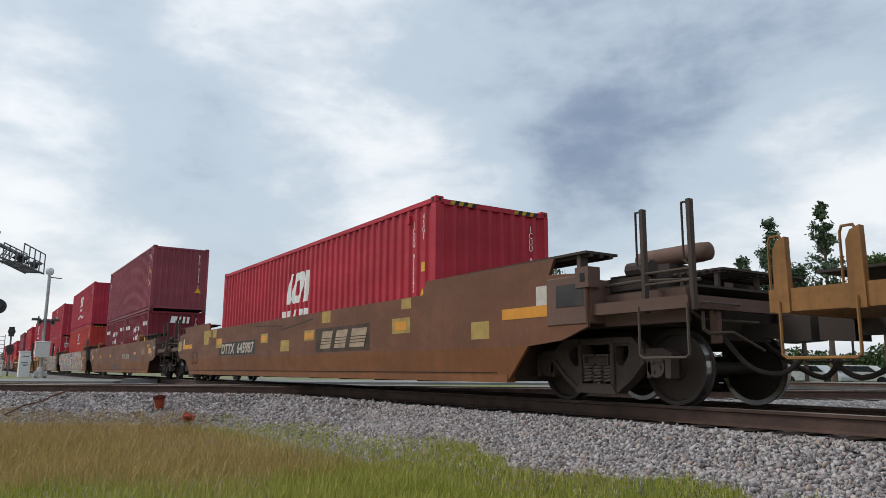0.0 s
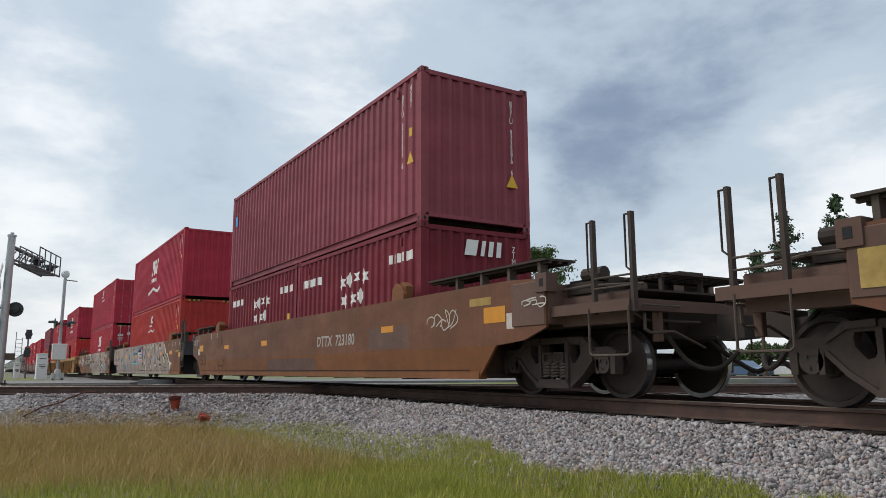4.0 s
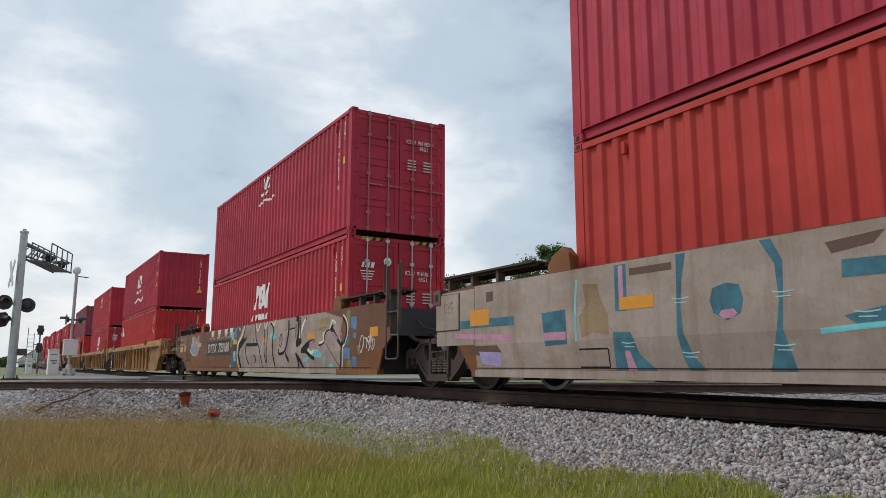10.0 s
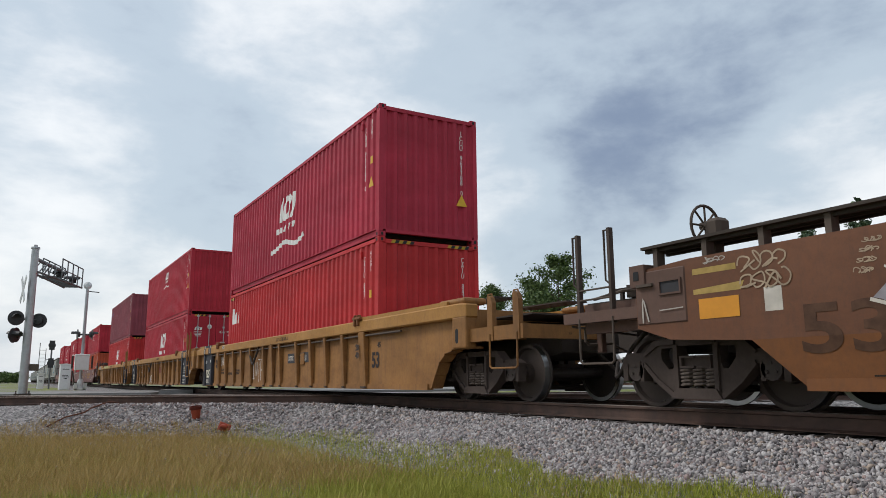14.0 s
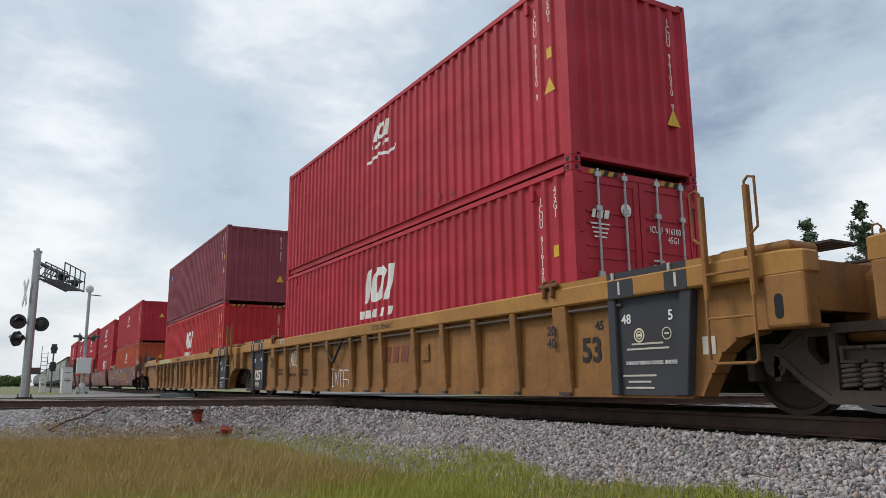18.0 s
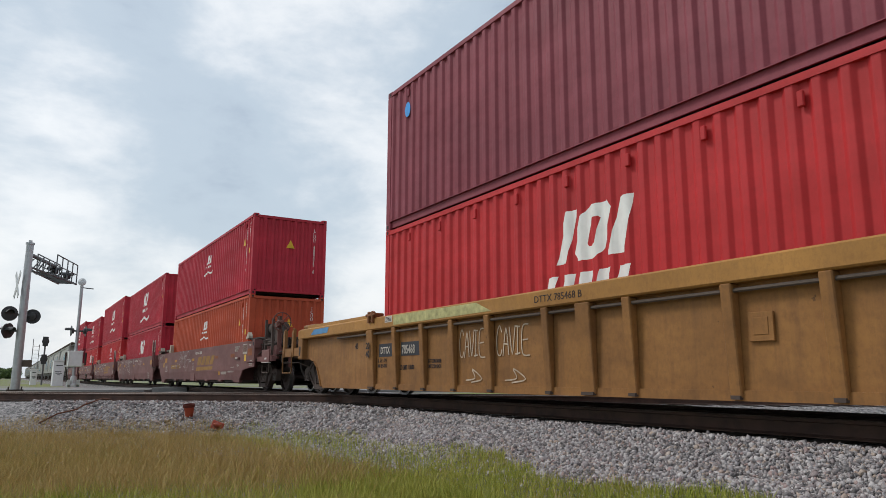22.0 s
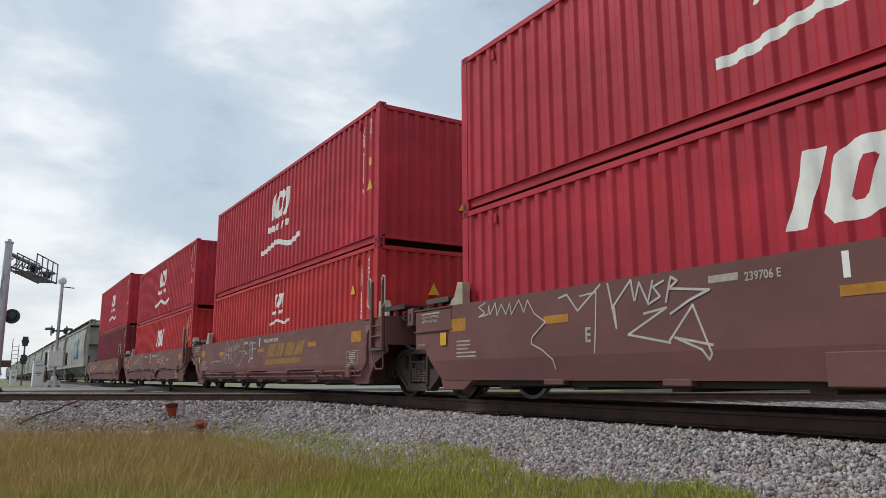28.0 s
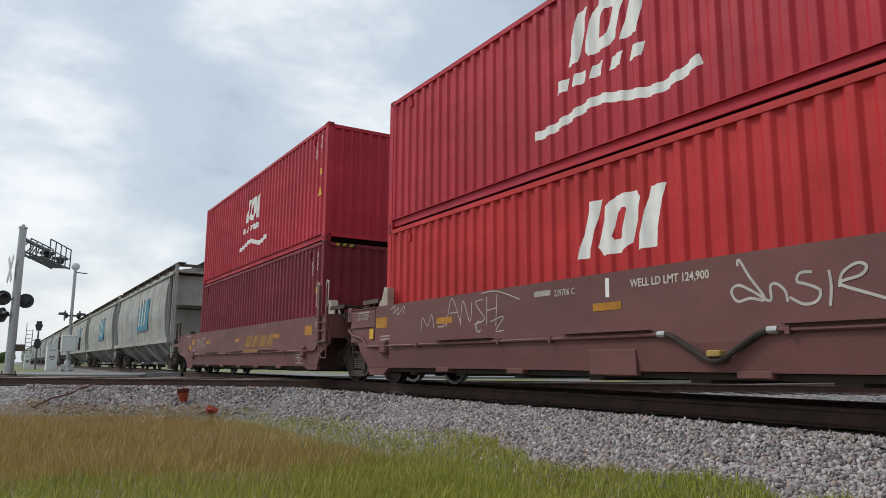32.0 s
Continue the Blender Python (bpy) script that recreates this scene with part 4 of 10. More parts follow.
            for i in range(nb):
                x = s * (e - 0.25 - i * 0.66)
                bm = fresh()
                box(bm, *sorted((x, x + s * 0.06)), *sorted((sy * 1.48, sy * 1.36)), top - 0.08, 1.735)
                part("bracket", bm, M_GRIME_LIGHT, root)
            for yy in (1.08, 1.24, 1.40):
                bm = fresh()
                box(bm, *sorted((s * (e - wl), s * (e - 0.05))), *sorted((sy * yy, sy * (yy + 0.05))), 1.70, 1.735)
                part("walkway_stringer", bm, M_GRIME, root)
            if guide and not raised:
                gx = 6.20 if s > 0 and kind == "joint" else 5.95
                for o, a, b in (([(gx - 0.22, top - 0.05), (gx + 0.22, top - 0.05), (gx + 0.24, top + 0.10), (gx + 0.14, top + 0.22), (gx - 0.05, top + 0.30), (gx - 0.18, top + 0.22)], 0.02, 0.09),
                                ([(gx - 0.12, top - 0.02), (gx + 0.16, top - 0.02), (gx + 0.20, top + 0.24), (gx + 0.02, top + 0.33), (gx - 0.12, top + 0.20)], 0.09, 0.24)):
                    bm = fresh()
                    o = [(s * u, v) for u, v in o]
                    xz_prism(bm, o[::s], *sorted((sy * (HW - a), sy * (HW - b))))
                    bevelled(part("container_guide", bm, M_RUSTBROWN, root, "rusty container guide plate"), 0.008)
        if kind == "coupled":
            PA, PB = (0.60, 1.18) if top < 1.5 else (0.75, 1.37) if s > 0 else (0.61, 1.17) if raised else (0.51, 1.08)
            for sy in (-1, 1):
                bm = fresh()
                zs = 0.82 if top < 1.5 and s > 0 else 1.00
                box(bm, *sorted((s * e, s * (e + 1.34))), *sorted((sy * 1.50, sy * 1.38)), zs, zs + 0.13)
                part("step_sill", bm, end_mat, root)
                if top < 1.5 and s > 0:
                    bm = fresh()
                    box(bm, e + PA - 0.03, e + PB + 0.05, *sorted((sy * 1.535, sy * 1.503)), 0.79, 1.12)
                    bevelled(part("name_plate", bm, end_mat, root, "brown plate between the end posts"), 0.006)
                    bm = fresh()
                    box(bm, e + PA - 0.03, e + PB + 0.05, *sorted((sy * 1.545, sy * 1.48)), 0.772, 0.786)
                    part("step_edge", bm, M_DULLWHITE, root, "pale worn step edge")
                    if sy < 0:
                        bm = fresh()
                        xz_prism(bm, [(e + PB - 0.30, 1.14), (e + PB + 0.02, 1.14), (e + PB + 0.02, 2.02), (e + PB - 0.16, 2.02), (e + PB - 0.17, 1.80), (e + PB - 0.28, 1.66)], -1.28, -1.22)
                        part("brake_bracket", bm, M_POST, root, "curved plate that carries the hand brake")
                        bm = fresh()
                        prism(bm, [(e + PB + 0.05, 1.78), (e + PB + 0.12, 1.78), (e + PB + 0.62, 1.16), (e + PB + 0.52, 1.16)][::-1], lambda u, v, k: (u, -1.24 + 0.05 * k, v))
                        part("brace", bm, M_GRIME, root, "leaning dark brace")
                        for pts in ([(e + 0.02, -1.40, 1.30), (e + 0.35, -1.36, 1.26), (e + 1.1, -1.30, 1.30)], [(e + 0.04, -1.46, 1.02), (e + 0.22, -1.42, 1.10), (e + 0.30, -1.40, 1.40)], [(e - 0.3, -1.30, 1.50), (e + 0.3, -1.22, 1.46), (e + 0.62, -1.22, 1.58), (e + 1.1, -1.24, 1.60)]):
                            bm = fresh()
                            pipe(bm, pts, 0.02, 6)
                            part("brake_pipe", bm, M_GRIME, root)
                bm = fresh()
                box(bm, *sorted((s * (e + 1.24), s * (e + 1.335))), *sorted((sy * 1.378, 0)), 1.003, 1.137)
                part("end_sill", bm, end_mat, root)
                if sy < 0:
                    for xo in (PA, PB):
                        grab_post(root, s * (e + xo), sy * 1.44, 0.98, 2.11 if top > 1.5 else 1.95, M_POST, 1)
                bm = fresh()
                pipe(bm, [(s * (e + PA - 0.05), sy * 1.50, 1.05), (s * (e + PA - 0.05), sy * 1.50, 0.54), (s * (e + PA - 0.01), sy * 1.50, 0.51), (s * (e + PB - 0.08), sy * 1.50, 0.51), (s * (e + PB - 0.04), sy * 1.50, 0.54), (s * (e + PB - 0.04), sy * 1.50, 1.05)], 0.014, 6)
                part("stirrup_step", bm, M_GRIME_LIGHT, root, "bent rod stirrup step")
                bm = fresh()
                pipe(bm, [(s * (e + 1.3), sy * 1.40, 0.98), (s * (e + 1.1), sy * 1.0, 0.92), (s * (e + 1.3), sy * 0.3, 0.90)], 0.016, 6)
                part("uncoupling_rod", bm, M_GRIME_LIGHT, root)
            bm = fresh()
            box(bm, *sorted((s * e, s * (e + 1.22))), -1.20, 1.20, 1.245, 1.27)
            part("crossover_platform", bm, M_GRIME, root, "dark crossover platform at the car end")
            bm = fresh()
            for yy in (-0.7, 0.0, 0.7):
                box(bm, *sorted((s * (e + 0.57), s * (e + 1.20))), yy - 0.02, yy + 0.02, 1.435, 1.46)
                box(bm, *sorted((s * (e + 0.62), s * (e + 0.67))), yy - 0.02, yy + 0.02, 1.27, 1.435)
                box(bm, *sorted((s * (e + 1.08), s * (e + 1.13))), yy - 0.02, yy + 0.02, 1.27, 1.435)
            box(bm, *sorted((s * (e + 0.62), s * (e + 0.67))), -0.74, 0.74, 1.437, 1.458)
            for sy in (-1, 1):
                b3 = fresh()
                box(b3, *sorted((s * (e + 0.0), s * (e + 1.16))), *sorted((sy * 1.30, sy * 1.24)), 0.88, 1.24)
                part("platform_web", b3, end_mat, root, "deep web plate under the end platform")
            b2 = fresh()
            for yy in (-0.98, -0.30, 0.40):
                box(b2, *sorted((s * (e - 0.2), s * (e + 0.52))), yy, yy + 0.42, 1.272, 1.50)
            box(b2, *sorted((s * (e - 0.3), s * (e + 0.50))), -1.22, -1.06, 1.28, 1.43)
            rod(b2, (s * (e + 0.15), -1.02, 1.54), (s * (e + 0.50), -1.02, 1.54), 0.09, 10)
            part("brake_gear", b2, M_GRIME, root, "grimy brake valves and pipes on the platform")
            b2 = fresh()
            box(b2, *sorted((s * (e - 1.45), s * (e + 0.55))), -1.12, 1.12, 0.88, 1.14)
            part("body_bolster", b2, M_GRIME, root, "dark body bolster over the truck")
            step = part("brake_step", bm, M_GRIME, root, "raised grating step over the coupler")
            for i in range(7):
                bm = fresh()
                box(bm, *sorted((s * (e + 0.55 + i * 0.10), s * (e + 0.62 + i * 0.10))), -0.75, 0.75, 1.46, 1.485)
                part("grating_bar", bm, M_GRIME, step)
            for zz in (1.28, 1.40):
                bm = fresh()
                rod(bm, (s * (e + PA), -1.46, zz), (s * (e + PB), -1.46, zz), 0.012, 6)
                part("grab_rail", bm, M_GRIME_LIGHT, root)
            bm = fresh()
            pipe(bm, [(s * (e + 1.345), -1.30, 1.06), (s * (e + 1.40), -1.28, 1.06), (s * (e + 1.40), -0.75, 1.06), (s * (e + 1.345), -0.73, 1.06)], 0.012, 6)
            part("grab_iron", bm, M_GRIME_LIGHT, root, "bent steel grab iron")
            bm = fresh()
            pipe(bm, [(s * (e + 1.28), -1.20, 0.98), (s * (e + 1.28), -1.20, 0.80), (s * (e + 1.30), -1.14, 0.76), (s * (e + 1.30), -0.75, 0.78), (s * (e + 1.32), -0.25, 0.60)], 0.018, 6)
            part("cut_lever", bm, M_GRIME_LIGHT, root, "bent uncoupling lever")
            bm = fresh()
            box(bm, *sorted((s * (e + 1.20), s * (e + 1.30))), -1.0, -0.92, 0.66, 1.0)
            bevelled(part("lever_bracket", bm, end_mat, root), 0.01)
            bm = fresh()
            pipe(bm, smooth_line([(s * (e + 0.9), -0.52, 0.92), (s * (e + 1.1), -0.60, 0.70), (s * (e + 1.35), -0.55, 0.42), (s * (e + 1.6), -0.40, 0.36), (s * (e + 1.75), -0.22, 0.55)], 5), 0.028, 8)
            part("air_hose", bm, M_UNDER, root, "sagging black air hose")
            bm = fresh()
            pipe(bm, [(s * (e - 0.3), -1.3, 1.34), (s * (e + 0.5), -1.28, 1.36), (s * (e + 1.2), -1.1, 1.33)], 0.02, 6)
            part("brake_pipe", bm, M_GRIME_LIGHT, root)
            coupler(root, s * (e + 0.93), s, M_GRIME)
        elif kind == "joint":
            bm = fresh()
            box(bm, *sorted((s * e, s * (e + 0.72))), -0.42, 0.42, 0.68, 1.30)
            part("joint_casting", bm, M_GRIME, root, "heavy articulated joint casting")
            for pts, r in (([(s * e, -1.2, 0.95), (s * (e + 0.12), -1.12, 0.84), (s * (e + 0.35), -1.0, 0.80), (s * (e + 0.6), -0.85, 0.88)], 0.035), ([(s * e, -1.05, 1.22), (s * (e + 0.2), -0.98, 1.06), (s * (e + 0.45), -0.85, 1.0), (s * (e + 0.7), -0.7, 1.05)], 0.022)):
                bm = fresh()
                pipe(bm, pts, r, 7)
                part("hose", bm, M_GRIME, root, "sagging rubber air hose")
            if s > 0:
                if top < 1.5:
                    joint_posts(root, e - 0.49, e - 0.05, -(HW + 0.05), end_mat)
                else:
                    ladder(root, e - 0.03, -(HW + 0.05), 0.50, 2.12, 0.46, M_GRIME_LIGHT, 3)
    for x in trucks:
        truck(root, x, end_rear == "joint" and x < 0)
    return root


M_AMBERBAND = weathered("dull_amber_band", (0.42, 0.19, 0.035), (0.16, 0.08, 0.03), 0.5, 0.6, 0.4)


def rib_car(name, label, at, hf, hr, trucks=(), end_front="joint", end_rear="joint", panels=(1, -1)):
    """Ochre well car with outside ribs, a heavy top chord and rounded arches over the trucks."""
    root = tagged(new(name), label, "well car", "well cars of the train")
    CARS.append((root, at))
    top, low = 1.50, 0.19
    for sy in (-1, 1):
        y = sy * (HW - 0.13)
        def arch(half):
            return [(half - 1.30, low), (half - 1.15, 0.42), (half - 1.01, 0.62), (half - 0.83, 0.75), (half - 0.60, 0.81), (half - 0.02, 0.83)]
        ol = arch(hf) + [(hf, 1.30), (-hr, 1.30)] + [(-u, v) for u, v in reversed(arch(hr))]
        bm = fresh()
        xz_prism(bm, ol, *sorted((y, y - sy * 0.03)))
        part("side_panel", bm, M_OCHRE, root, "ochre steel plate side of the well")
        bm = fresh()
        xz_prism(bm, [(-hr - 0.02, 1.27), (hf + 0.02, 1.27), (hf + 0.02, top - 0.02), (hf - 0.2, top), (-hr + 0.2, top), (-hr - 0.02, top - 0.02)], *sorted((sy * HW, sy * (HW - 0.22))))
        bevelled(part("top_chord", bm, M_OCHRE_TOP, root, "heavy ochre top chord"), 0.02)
        bm = fresh()
        rod(bm, (-hr + 2.3, sy * (HW - 0.06), 1.20), (hf - 2.3, sy * (HW - 0.06), 1.20), 0.022, 7)
        part("air_pipe", bm, M_GRIME_LIGHT, root, "steel air pipe under the top chord")
        bm = fresh()
        box(bm, -hr + 1.40, hf - 1.40, *sorted((y + sy * 0.03, y - sy * 0.08)), low - 0.03, low + 0.07)
        part("side_sill", bm, M_OCHRE, root)
        for s, half in ((1, hf), (-1, hr)):
            rim = [(s * u, v) for u, v in arch(half)]
            bm = fresh()
            for (u0, v0), (u1, v1) in zip(rim, rim[1:]):
                o = [(u0, v0), (u1, v1), (u1 + s * 0.006, v1 - 0.03), (u0 + s * 0.03, v0 - 0.006)]
                xz_prism(bm, o if s < 0 else o[::-1], *sorted((y + sy * 0.03, y - sy * 0.19)))
            part("wheel_arch_rim", bm, M_OCHRE, root, "curved ochre rim plate over the truck")
        rx = sorted(k * a for a in (0.73, 2.06, 3.07, 4.03, 5.05, 6.07) for k in (-1, 1)) + [0.0]
        for x in rx:
            wide = 0.135 if abs(x) > 5.9 else (0.065 if abs(x) > 0.2 else 0.13)
            bm = fresh()
            yz_prism(bm, [(y, low), (sy * (HW - 0.07), low), (sy * (HW - 0.005), 1.27), (y, 1.27)][::-sy], x - wide, x + wide)
            bevelled(part("rib", bm, M_OCHRE, root), 0.012)
            bm = fresh()
            box(bm, x - wide * 0.7, x + wide * 0.9, *sorted((sy * (HW - 0.05), y)), low - 0.015, low + 0.022)
            part("rib_foot", bm, M_FRAMERUST, root)
        for s in panels:
            bm = fresh()
            o = [(7.02, low), (8.02, low), (8.16, 1.28), (6.98, 1.28)]
            o = [(s * u, v) for u, v in o]
            xz_prism(bm, o[::s], *sorted((y + sy * 0.06, y)))
            part("black_panel", bm, M_BLACKPANEL, root, "faded black stencil panel")
            for xa, xb, sh in ((6.95, 7.08, 0.0), (8.03, 8.19, -0.13)):
                bm = fresh()
                o = [(s * (xa + sh), low), (s * (xb + sh), low), (s * xb, 1.27), (s * xa, 1.27)][::s]
                xz_prism(bm, o, *sorted((y, sy * (HW - 0.02))))
                bevelled(part("rib", bm, M_BLACKPANEL, root, "black painted rib"), 0.012)
        for s, half in ((1, hf), (-1, hr)):
            bm = fresh()
            box(bm, *sorted((s * (half - (0.42 if s > 0 else 0.29)), s * half)), *sorted((sy * HW, sy * (HW - 0.20))), 0.80, 1.30)
            jb = part("jacking_bracket", bm, M_OCHRE, root, "ochre end bracket with a slot")
            bevelled(jb, 0.03, 2)
            bm = fresh()
            # the slot is not cut: a black oval paints its shaded inside
            slot = [(s * (half - (0.27 if s > 0 else 0.15)) + 0.045 * math.cos(a), (1.06 if math.sin(a) > 0 else 0.93) + 0.05 * math.sin(a)) for a in np.linspace(0.2, 6.4, 17)[:-1]]
            xz_prism(bm, slot, *sorted((sy * (HW + 0.002), sy * (HW - 0.01))))
            part("slot", bm, M_BLACK, jb, "black oval in place of the slot's shade")
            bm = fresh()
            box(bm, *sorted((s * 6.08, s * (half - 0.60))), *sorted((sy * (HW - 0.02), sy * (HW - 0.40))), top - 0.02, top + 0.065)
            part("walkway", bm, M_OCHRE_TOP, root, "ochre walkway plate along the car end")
            bm = fresh()
            box(bm, *sorted((s * (half - 0.95), s * (half - 0.15))), *sorted((sy * (HW - 0.06), sy * (HW - 0.50))), top - 0.01, top + 0.10)
            bevelled(part("deck_casting", bm, M_OCHRE, root, "rounded ochre casting on the end deck"), 0.045, 2)
            for yy in (0.62, 0.74, 0.86, 0.98):
                bm = fresh()
                box(bm, *sorted((s * (half - 1.7), s * (half - 0.1))), *sorted((sy * (HW - yy), sy * (HW - yy - 0.09))), top + 0.11, top + 0.135)
                part("grating_bar", bm, M_GRIME, root)
            bm = fresh()
            box(bm, *sorted((s * 5.80, s * 6.05)), *sorted((sy * (HW - 0.03), sy * (HW - 0.20))), top - 0.03, top + 0.09)
            for xo in (5.84, 6.00):
                xz_prism(bm, [(s * (xo - 0.03), top - 0.10), (s * (xo + 0.03), top - 0.10), (s * (xo + 0.03), top + 0.13), (s * (xo - 0.03), top + 0.10)][::s], *sorted((sy * (HW + 0.05), sy * (HW - 0.04))))
            rod(bm, (s * 5.74, sy * (HW + 0.02), top + 0.05), (s * 6.12, sy * (HW + 0.02), top + 0.05), 0.035, 8)
            bevelled(part("container_guide", bm, M_RUSTBROWN, root, "rusty hinged container clamp"), 0.03)
            if s not in panels:
                continue
            for xb, za, zb in ((7.08, top - 0.02, top + 0.071), (7.93, top - 0.02, top + 0.071), (7.18, 1.31, 1.46), (8.01, 1.31, 1.46)):
                bm = fresh()
                box(bm, *sorted((s * (xb - 0.016), s * (xb + 0.016))), *sorted((sy * (HW + 0.006), sy * (HW - 0.30))), za, zb)
                part("white_band", bm, M_DULLWHITE, root)
            bm = fresh()
            box(bm, *sorted((s * 6.97, s * 8.14)), *sorted((sy * (HW - 0.016), sy * (HW - 0.41))), top - 0.016, top + 0.069)
            part("black_band", bm, M_BLACKPANEL, root)
            for xa, xc in ((7.00, 7.40), (7.86, 8.16)):
                bm = fresh()
                box(bm, *sorted((s * xa, s * xc)), *sorted((sy * (HW + 0.003), sy * (HW - 0.05))), 1.275, 1.475)
                part("black_band", bm, M_BLACKPANEL, root)
            bm = fresh()
            box(bm, *sorted((s * 7.404, s * 7.856)), *sorted((sy * (HW + 0.003), sy * (HW - 0.05))), 1.31, 1.47)
            part("amber_band", bm, M_AMBERBAND, root, "dull amber band between the black ones")
    bm = fresh()
    box(bm, -hr + 1.6, hf - 1.6, -1.38, 1.38, 0.22, 0.30)
    for sx in (-1, 1):
        box(bm, *sorted((sx * 5.9, sx * 6.1)), -1.36, 1.36, 0.28, 0.36)
    for i in range(9):
        box(bm, -6.3 + i * 1.55, -6.06 + i * 1.55, -1.36, 1.36, 0.18, 0.36)
    part("well_floor", bm, M_GRIME, root, "open well floor of cross beams")
    for s, kind, e in ((1, end_front, hf), (-1, end_rear, hr)):
        bm = fresh()
        prism(bm, [(s * (e - 1.85), 0.30), (s * (e - 1.95), 1.25), (s * (e - 1.88), 1.25), (s * (e - 1.75), 0.30)][::s], lambda u, v, k: (u, (1.40, -1.40)[k], v))
        part("bulkhead", bm, M_OCHRE, root)
        bm = fresh()
        box(bm, *sorted((s * (e - 1.9), s * (e - 0.05))), -1.40, 1.40, 1.14, 1.24)
        box(bm, *sorted((s * (e - 0.25), s * (e - 0.02))), -1.42, 1.42, 0.95, 1.40)
        part("end_deck", bm, M_OCHRE, root)
        bm = fresh()
        if kind == "joint":
            yz_prism(bm, [(-0.55, 0.68), (0.55, 0.68), (0.62, 1.30), (0.40, 1.46), (-0.40, 1.46), (-0.62, 1.30)], *sorted((s * (e - 0.3), s * (e + 0.55))))
            bevelled(part("joint_casting", bm, M_OCHRE, root, "heavy ochre articulation casting"), 0.05, 2)
            if s > 0:
                for sy in (-1, 1):
                    ladder(root, e - 1.00, sy * (HW + 0.05), 0.50, 2.16, 0.53, M_OCHRE, 3)
        else:
            xz_prism(bm, [(s * (e - 1.2), 0.62), (s * (e + 0.35), 0.62), (s * (e + 0.85), 0.72), (s * (e + 0.85), 1.08), (s * (e + 0.2), 1.22), (s * (e - 1.2), 1.22)][::s], -0.42, 0.42)
            part("draft_sill", bm, M_GRIME, root, "dark box-shaped draft sill")
            for sy in (-1, 1):
                bm = fresh()
                box(bm, *sorted((s * e, s * (e + 1.35))), *sorted((sy * 1.50, sy * 1.36)), 0.89, 1.09)
                part("step_sill", bm, M_OCHRE, root)
                bm = fresh()
                box(bm, *sorted((s * (e + 1.22), s * (e + 1.345))), *sorted((sy * 1.358, 0)), 0.893, 1.087)
                part("end_sill", bm, M_OCHRE, root)
                for xo in (0.57, 1.22):
                    bm = fresh()
                    o = [(s * (e + xo - 0.07), 0.88), (s * (e + xo + 0.07), 0.88), (s * (e + xo + 0.06), 1.44), (s * (e + xo + 0.02), 1.52), (s * (e + xo - 0.06), 1.55)]
                    xz_prism(bm, o[::s], *sorted((sy * 1.515, sy * 1.44)))
                    part("post", bm, M_OCHRE, root)
                    bm = fresh()
                    pipe(bm, [(s * (e + xo) + 0.02, sy * 1.46, 1.5), (s * (e + xo) - 0.02, sy * 1.46, 1.57), (s * (e + xo) - 0.11, sy * 1.46, 1.57), (s * (e + xo) - 0.13, sy * 1.46, 1.52), (s * (e + xo) - 0.13, sy * 1.46, 1.0)], 0.012, 6)
                    part("grab_iron", bm, M_OCHRE, root)
                bm = fresh()
                pipe(bm, [(s * (e + 0.57), sy * 1.52, 0.98), (s * (e + 0.57), sy * 1.52, 0.52), (s * (e + 0.61), sy * 1.52, 0.49), (s * (e + 1.20), sy * 1.52, 0.49), (s * (e + 1.24), sy * 1.52, 0.52), (s * (e + 1.24), sy * 1.52, 0.98)], 0.014, 6)
                part("stirrup_step", bm, M_OCHRE, root)
            bm = fresh()
            box(bm, *sorted((s * e, s * (e + 1.1))), -1.15, 1.15, 1.245, 1.27)
            part("crossover_platform", bm, M_GRIME, root, "dark crossover platform at the car end")
            coupler(root, s * (e + 0.83), s, M_GRIME)
    for x in trucks:
        truck(root, x, end_rear == "joint" and x < 0)
    return root
# ---- the train, front to back; places are metres along it, 0 at the camera when the clip starts ----
FLOOR = 0.36
HC, ST, L40, L20 = 2.896, 2.591, 12.192, 6.058

car0 = rib_car("well_car", "ochre ribbed well car at the head of the view", 6.57, 9.05, 9.05, trucks=(-8.15, 9.05), end_front="coupled", end_rear="coupled")
car1 = plate_car("well_car", "weathered brown plate-sided well car with yellow paint patches", -16.0, 9.95, 9.98, M_BROWN, M_PURPLEBROWN, trucks=(9.6, -9.75), end_front="coupled", end_rear="coupled", raised=True)
car2 = plate_car("well_car", "rusty brown leading unit of a three-part well car", -39.74, 9.95, 8.95, M_BROWN, M_PURPLEBROWN, trucks=(9.53, -9.75), end_front="coupled", end_rear="joint", nr=0.95)
car3 = plate_car("well_car", "well car unit overpainted grey with large graffiti", -59.07, 8.75, 8.95, M_BROWN, M_PURPLEBROWN, trucks=(-9.65,), end_front="joint", end_rear="joint", nf=0.6, nr=0.95)
car4 = plate_car("well_car", "brown well car unit with grey graffiti lettering and colour blocks", -78.4, 8.75, 10.29, M_BROWN, M_PURPLEBROWN, trucks=(-9.93,), end_front="joint", end_rear="coupled", nf=0.6, nr=1.9)
car5 = rib_car("well_car", "ochre ribbed leading unit of a three-part well car", -102.3, 10.05, 9.38, trucks=(9.62, -9.75), end_front="coupled", end_rear="joint", panels=(-1,))
car6 = rib_car("well_car", "ochre ribbed middle unit with black stencil panels", -121.7, 9.45, 9.38, trucks=(-9.75,))
car7 = rib_car("well_car", "ochre ribbed rear unit with pale green paint on the top chord", -141.03, 9.45, 10.05, trucks=(-9.7,), end_front="joint", end_rear="coupled", panels=(1,))
five = ("leading", "second", "middle", "fourth", "last")
cars_five = []
